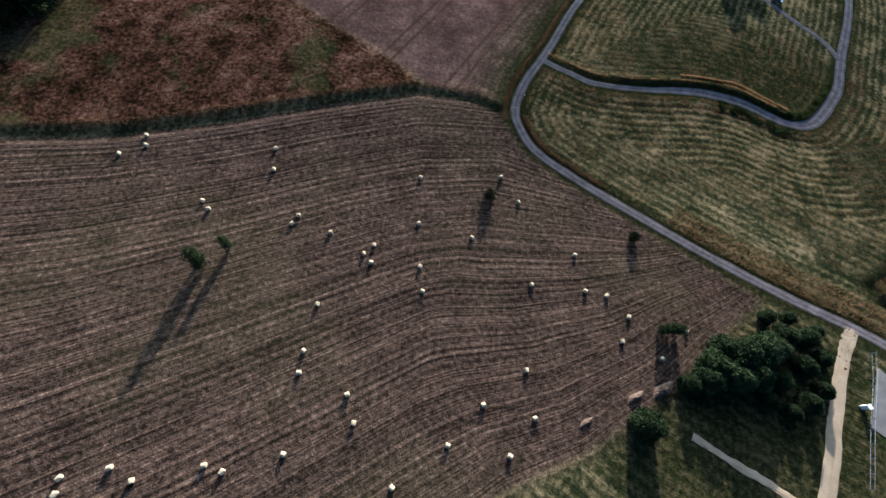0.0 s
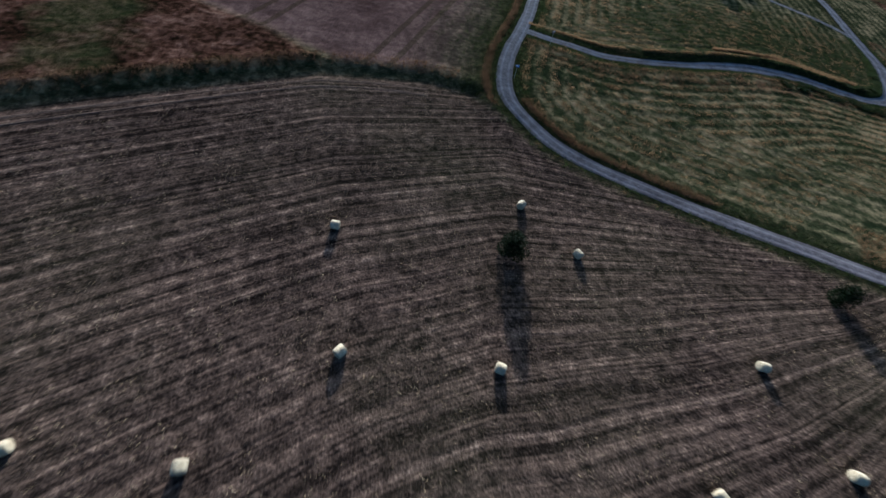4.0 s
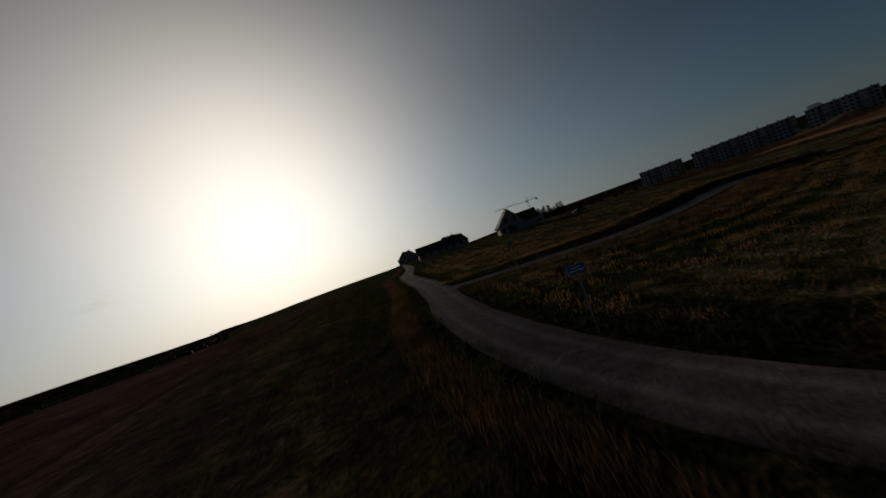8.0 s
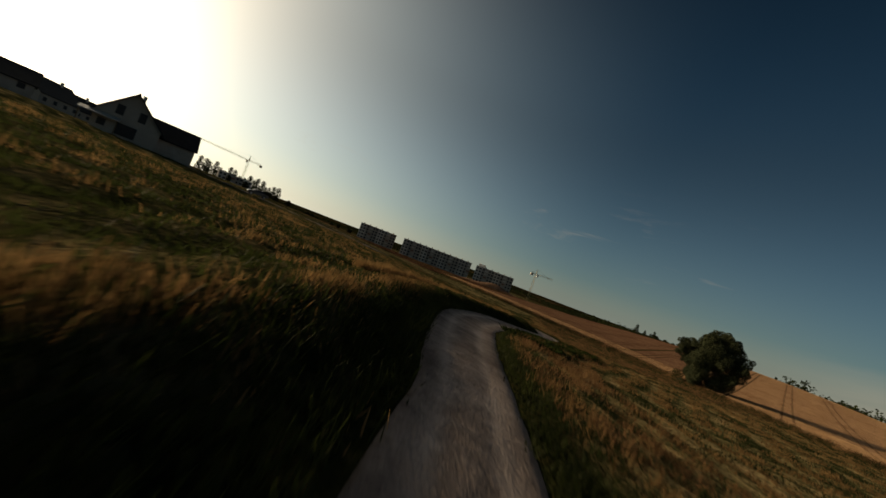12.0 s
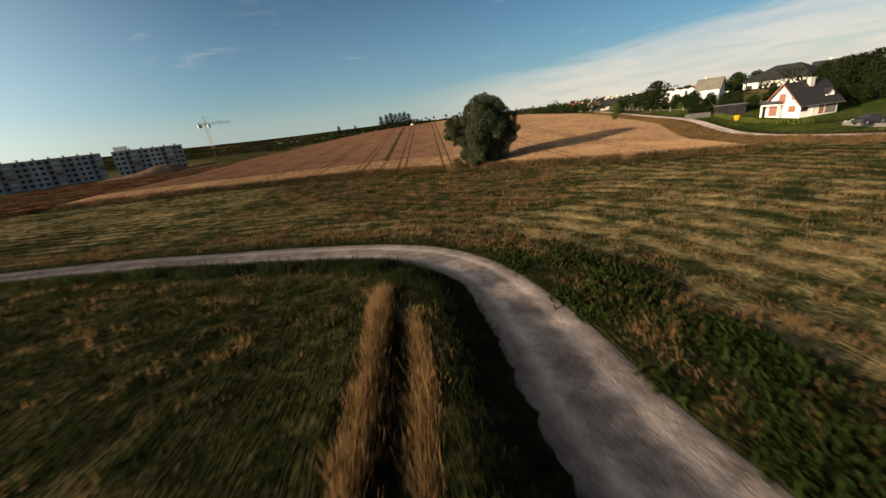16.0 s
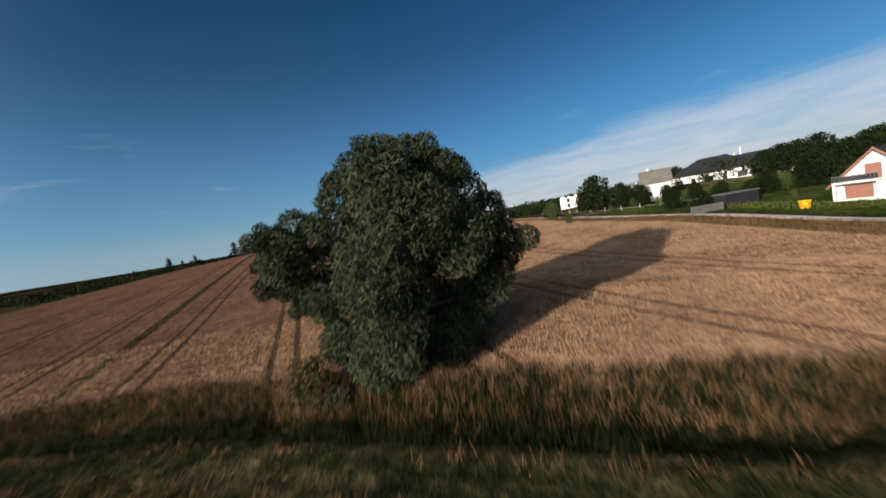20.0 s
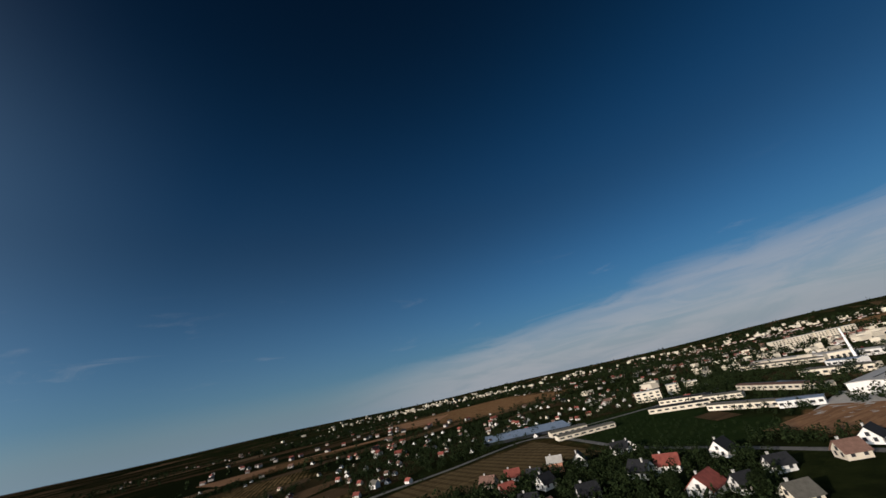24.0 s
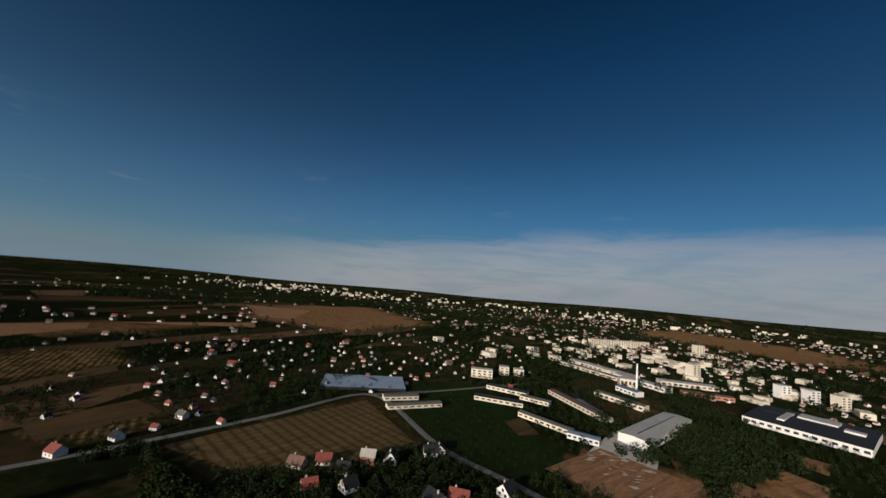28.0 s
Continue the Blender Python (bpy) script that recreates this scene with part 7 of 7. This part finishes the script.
def along(line, o0, o1, n, t0=0.0, t1=1.0):
    """Random spots beside a line, between two offsets to its left."""
    c = smooth_line(line, 0.5)
    c = c[int(t0 * len(c)):max(int(t1 * len(c)), int(t0 * len(c)) + 3)]
    t = np.gradient(c, axis=0)
    t /= np.linalg.norm(t, axis=1)[:, None]
    i = rg.integers(0, len(c), n)
    o = rg.uniform(o0, o1, n)
    return c[i, 0] - t[i, 1] * o + rg.normal(0, 0.15, n), c[i, 1] + t[i, 0] * o + rg.normal(0, 0.15, n)


def patchy(x, y, scale, thr, seed):
    v = np.array([noise.noise(Vector((a * scale, b * scale, seed))) for a, b in zip(x, y)])
    return v > thr + rg.normal(0, 0.1, len(x))


near_side = [p for p in SIDE if p[0] < 150]
road_gap = 1.45


def off_road(x, y):
    gap = np.interp(x, [64, 80, 90, 98, 105, 110, 118, 125, 160], [1.3, 1.95, 2.0, 2.15, 1.9, 1.75, 2.1, 2.2, 1.7])
    return (line_dist(x, y, MAIN) > road_gap) & (line_dist(x, y, SIDE) > gap) & (line_dist(x, y, SPUR) > 1.4)


# golden seed-heads along the bank north of the side road, green below them
x, y = along(near_side, 3.6, 4.4, 7000)
k = patchy(x, y, 0.22, -0.15, 1.0) & (x < 84)
blades("verge_grass", x[k], y[k], rg.uniform(0.2, 0.38, k.sum()), 0.03, "grass_dry", "tall golden seeding grass along the bank", 0.4)
x, y = along(RIDGE_OUT, -0.26, 0.26, 2600)
x2, y2 = along(RIDGE_IN, -0.1, 0.1, 800)
x, y = np.append(x, x2), np.append(y, y2)
blades("verge_grass", x, y, rg.uniform(0.35, 0.75, len(x)), 0.03, "grass_dry", "two golden ridges of seeding grass beside a dry gully", 0.4)
x, y = along(near_side, 1.4, 3.8, 11000)
k = off_road(x, y)
blades("verge_grass", x[k], y[k], np.where(x[k] > 52, 1.5, 1.0) * rg.uniform(0.1, 0.28, k.sum()), 0.03, "grass_green", "lush dark green verge grass", 0.6)
x, y = along(near_side, -3.4, -1.35, 8500)
k = off_road(x, y)
blades("verge_grass", x[k], y[k], rg.uniform(0.08, 0.28, k.sum()), 0.03, "grass_green", "lush green grass beside the gravel", 0.6)
x, y = along(near_side, -9.0, -2.8, 7500)
k = off_road(x, y) & patchy(x, y, 0.3, 0.02, 2.0)
blades("verge_grass", x[k], y[k], rg.uniform(0.2, 0.5, k.sum()), 0.03, "grass_rust", "clumps of dry golden grass in the meadow", 0.5)
# broad-leaved weeds by the inner bend
x, y = along(near_side, -6.5, -1.8, 9000, 0.45, 0.9)
k = off_road(x, y) & patchy(x, y, 0.35, -0.06, 4.0) & (x < 110 + rg.normal(0, 2, len(x)))
blades("broad_weeds", x[k], y[k], rg.uniform(0.15, 0.45, k.sum()), 0.13, "weed", "broad-leaved green weeds beside the bend", 1.1, per=8, spread=0.28)
x, y = along(near_side, 2.3, 5.0, 8000, 0.6, 1.0)
k = off_road(x, y) & (x > 98) & (x < 132) & patchy(x, y, 0.4, -0.02, 21.0) & (line_dist(x, y, RIDGE_OUT) > 1.0)
blades("verge_grass", x[k], y[k], np.where(x[k] > 108, 1.0, 0.55) * rg.uniform(0.3, 0.65, k.sum()), 0.035, "grass_green", "tall dark grass inside the road's bend", 0.45)
# the mown meadow on both sides
n = 150000
x, y = rg.uniform(20, 205, n), rg.uniform(44, 150, n)
k = off_road(x, y) & ~inside(x, y, WHEAT) & ~inside(x, y, STUBBLE) & ~inside(x, y, SCRUB) & (line_dist(x, y, MAIN) > 2.2) & (x > 0.42 * (y - 60) + 8)
k &= line_dist(x, y, [(20, 90), (60, 112), (100, 106), (150, 66), (170, 60)]) < 42
x, y = x[k], y[k]
ditch_side = (x > np.where(y < 69, 132, 120)) & (y < 98)
swath = np.sin(np.where(ditch_side, line_dist(x, y, DITCH), np.minimum(line_dist(x, y, MAIN), line_dist(x, y, SIDE))) * 2.3)
inner = (y > np.interp(x, [q[0] for q in SIDE[:15]], [q[1] for q in SIDE[:15]])) & (x > 60)
dry = patchy(x, y, 0.35, -0.10, 6.0) & ~(inner & patchy(x, y, 0.3, -0.15, 7.0))
bend = (line_dist(x, y, SIDE) < 11) & (x > 92) & (y > np.interp(x, [q[0] for q in SIDE[:20]], [q[1] for q in SIDE[:20]]))
lush = (line_dist(x, y, DITCH) < 9) | bend
dry &= ~(lush & (swath < 0.75)) & ~((x > 117) & (y < 96) & (rg.uniform(0, 1, len(x)) < 0.2))
sel = dry & (swath > -0.3) & ditch_side
blades("meadow_grass", x[sel], y[sel], (0.26 + 0.16 * swath[sel]) * rg.uniform(0.6, 1.4, sel.sum()), 0.04, "grass_rust", "rust-brown tufts of the meadow towards the ditch", 0.7, per=5, spread=0.2)
sel = dry & (swath > -0.25) & ~ditch_side
blades("meadow_grass", x[sel], y[sel], rg.uniform(0.12, 0.34, sel.sum()), 0.04, "grass_dry", "dry golden tufts of the mown meadow", 0.7, per=5, spread=0.2)
sel = ~dry
blades("meadow_grass", x[sel], y[sel], (0.17 + np.where(ditch_side[sel], 0.08, 0.0) * swath[sel]) * rg.uniform(0.6, 1.5, sel.sum()), 0.045, "grass_green", "short green tufts of the mown meadow", 0.7, per=5, spread=0.2)
# main road: golden strip on the field side
x, y = along(MAIN, -3.8, -2.7, 8000, 0.53, 0.69)
x2, y2 = along(MAIN, 2.2, 3.4, 9000, 0.55, 0.72)
x, y = np.concatenate([x[y > 86], x2[y2 < 88]]), np.concatenate([y[y > 86], y2[y2 < 88]])
k = off_road(x, y) & ~inside(x, y, STUBBLE)
blades("verge_grass", x[k], y[k], rg.uniform(0.25, 0.55, k.sum()), 0.022, "grass_rust", "tall dry grass between road and field", 0.4, spread=0.2)
x, y = along(MAIN, -20.0, -3.6, 22000, 0.52, 0.69)
k = ~inside(x, y, STUBBLE) & (rg.uniform(0, 1, len(x)) ** 2 > (line_dist(x, y, MAIN) - 3.6) / 16)
blades("verge_grass", x[k], y[k], rg.uniform(0.15, 0.4, k.sum()), 0.035, "grass_green", "dark grass between road and crop", 0.5)
x, y = along(MAIN, -3.6, 3.4, 14000, 0.42, 0.86)
k = off_road(x, y)
blades("verge_grass", x[k], y[k], rg.uniform(0.2, 0.5, k.sum()), 0.035, "grass_green", "green grass beside the farm road", 0.5)
# ditch growth in front of the wheat, and the standing wheat's edge
x, y = along(DITCH, -5.0, 0.1, 15000)
k = patchy(x, y, 0.25, -0.2, 8.0)
blades("ditch_grass", x[k], y[k], rg.uniform(0.3, 0.8, k.sum()), 0.035, "grass_green", "rank green growth along the ditch", 0.45)
x, y = along(DITCH, -3.0, 0.3, 5200)
blades("ditch_grass", x, y, rg.uniform(0.4, 0.9, len(x)), 0.03, "grass_rust", "tall dry grass along the ditch", 0.4)
x, y = along(DITCH, -0.4, 14.0, 30000)
k = inside(x, y, WHEAT)
ph = np.abs((np.maximum(x[k] * 0.53 + y[k] * 0.848, 104.0) / 11.72 + 0.384) % 1 - 0.5) * 11.72
kk = np.abs(ph - 0.95) > 0.3
blades("wheat_stalks", x[k][kk], y[k][kk], rg.uniform(0.12, 0.32, kk.sum()), 0.03, "wheat", "ears of ripe wheat at the field's edge", 0.4, per=4)
# scrub and weeds
x, y = along(NEDGE, 1.5, 5.0, 3500, 0.55, 0.99)
k = ~inside(x, y, STUBBLE)
blades("weed_strip", x[k], y[k], rg.uniform(0.2, 0.5, k.sum()), 0.04, "grass_rust", "tall brown weeds on the field bank", 0.4)
x, y = along(MAIN, 2.3, 10.0, 10000, 0.74, 0.93)
k = off_road(x, y) & ~inside(x, y, WHEAT) & ~inside(x, y, LAWN)
blades("lane_weeds", x[k], y[k], rg.uniform(0.3, 0.8, k.sum()), 0.035, "grass_dry", "brown roadside weeds by the lane", 0.4)
# straw left on the stubble
n = 9000
x, y = rg.uniform(-40, 60, n), rg.uniform(30, 90, n)
k = inside(x, y, STUBBLE) & patchy(x, y, 0.2, 0.0, 9.0)
blades("loose_straw", x[k], y[k], rg.uniform(0.06, 0.16, k.sum()), 0.05, "straw_end", "loose straw and stubble tufts", 1.6, per=5, spread=0.3)
# the standing crop: rows of ears over the hill, thinner with distance
n = 150000
x, y = 112 + 266 * rg.uniform(0, 1, n) ** 1.3, rg.uniform(-85, 142, n)
k = inside(x, y, WHEAT)
x, y = x[k], y[k]
tr = np.maximum(x * 0.53 + y * 0.848, 104.0)
ph = np.abs((tr / 11.72 + 0.384) % 1 - 0.5) * 11.72
k = (np.abs(ph - 0.95) > 0.5) & (np.abs(tr - 159.4) > 1.0)
# ears up the hill take the darker colour that imitates side light
up = x * 0.53 + y * 0.848 > 139 + 3.5 * rg.normal(0, 1, len(x))
for sel, mt, lb in ((k & ~up, "wheat", "standing ears of pale ripe wheat by the lane"), (k & up, "wheat_sidelit", "standing ears of ripe wheat over the hill, tinted as side-lit")):
    blades("wheat_stalks", x[sel], y[sel], rg.uniform(0.10, 0.20, sel.sum()), 0.05, mt, lb, 0.3, per=6, spread=0.55)
# scattered dry clumps in the dark meadow inside the bend
x, y = rg.uniform(70, 130, 2600), rg.uniform(104, 146, 2600)
k = off_road(x, y) & (y > np.interp(x, [q[0] for q in SIDE[:20]], [q[1] for q in SIDE[:20]]) + 3) & patchy(x, y, 0.5, 0.12, 12.0)
blades("meadow_grass", x[k], y[k], rg.uniform(0.2, 0.5, k.sum()), 0.035, "grass_dry", "scattered dry clumps inside the bend", 0.6, per=8, spread=0.22)
x, y = rg.uniform(70, 130, 1500), rg.uniform(104, 140, 1500)
k = off_road(x, y) & (y > np.interp(x, [q[0] for q in SIDE[:20]], [q[1] for q in SIDE[:20]]) + 2) & patchy(x, y, 0.4, 0.15, 15.0)
blades("broad_weeds", x[k], y[k], rg.uniform(0.15, 0.35, k.sum()), 0.09, "weed", "green weeds among the grass inside the bend", 1.0, per=7, spread=0.22)
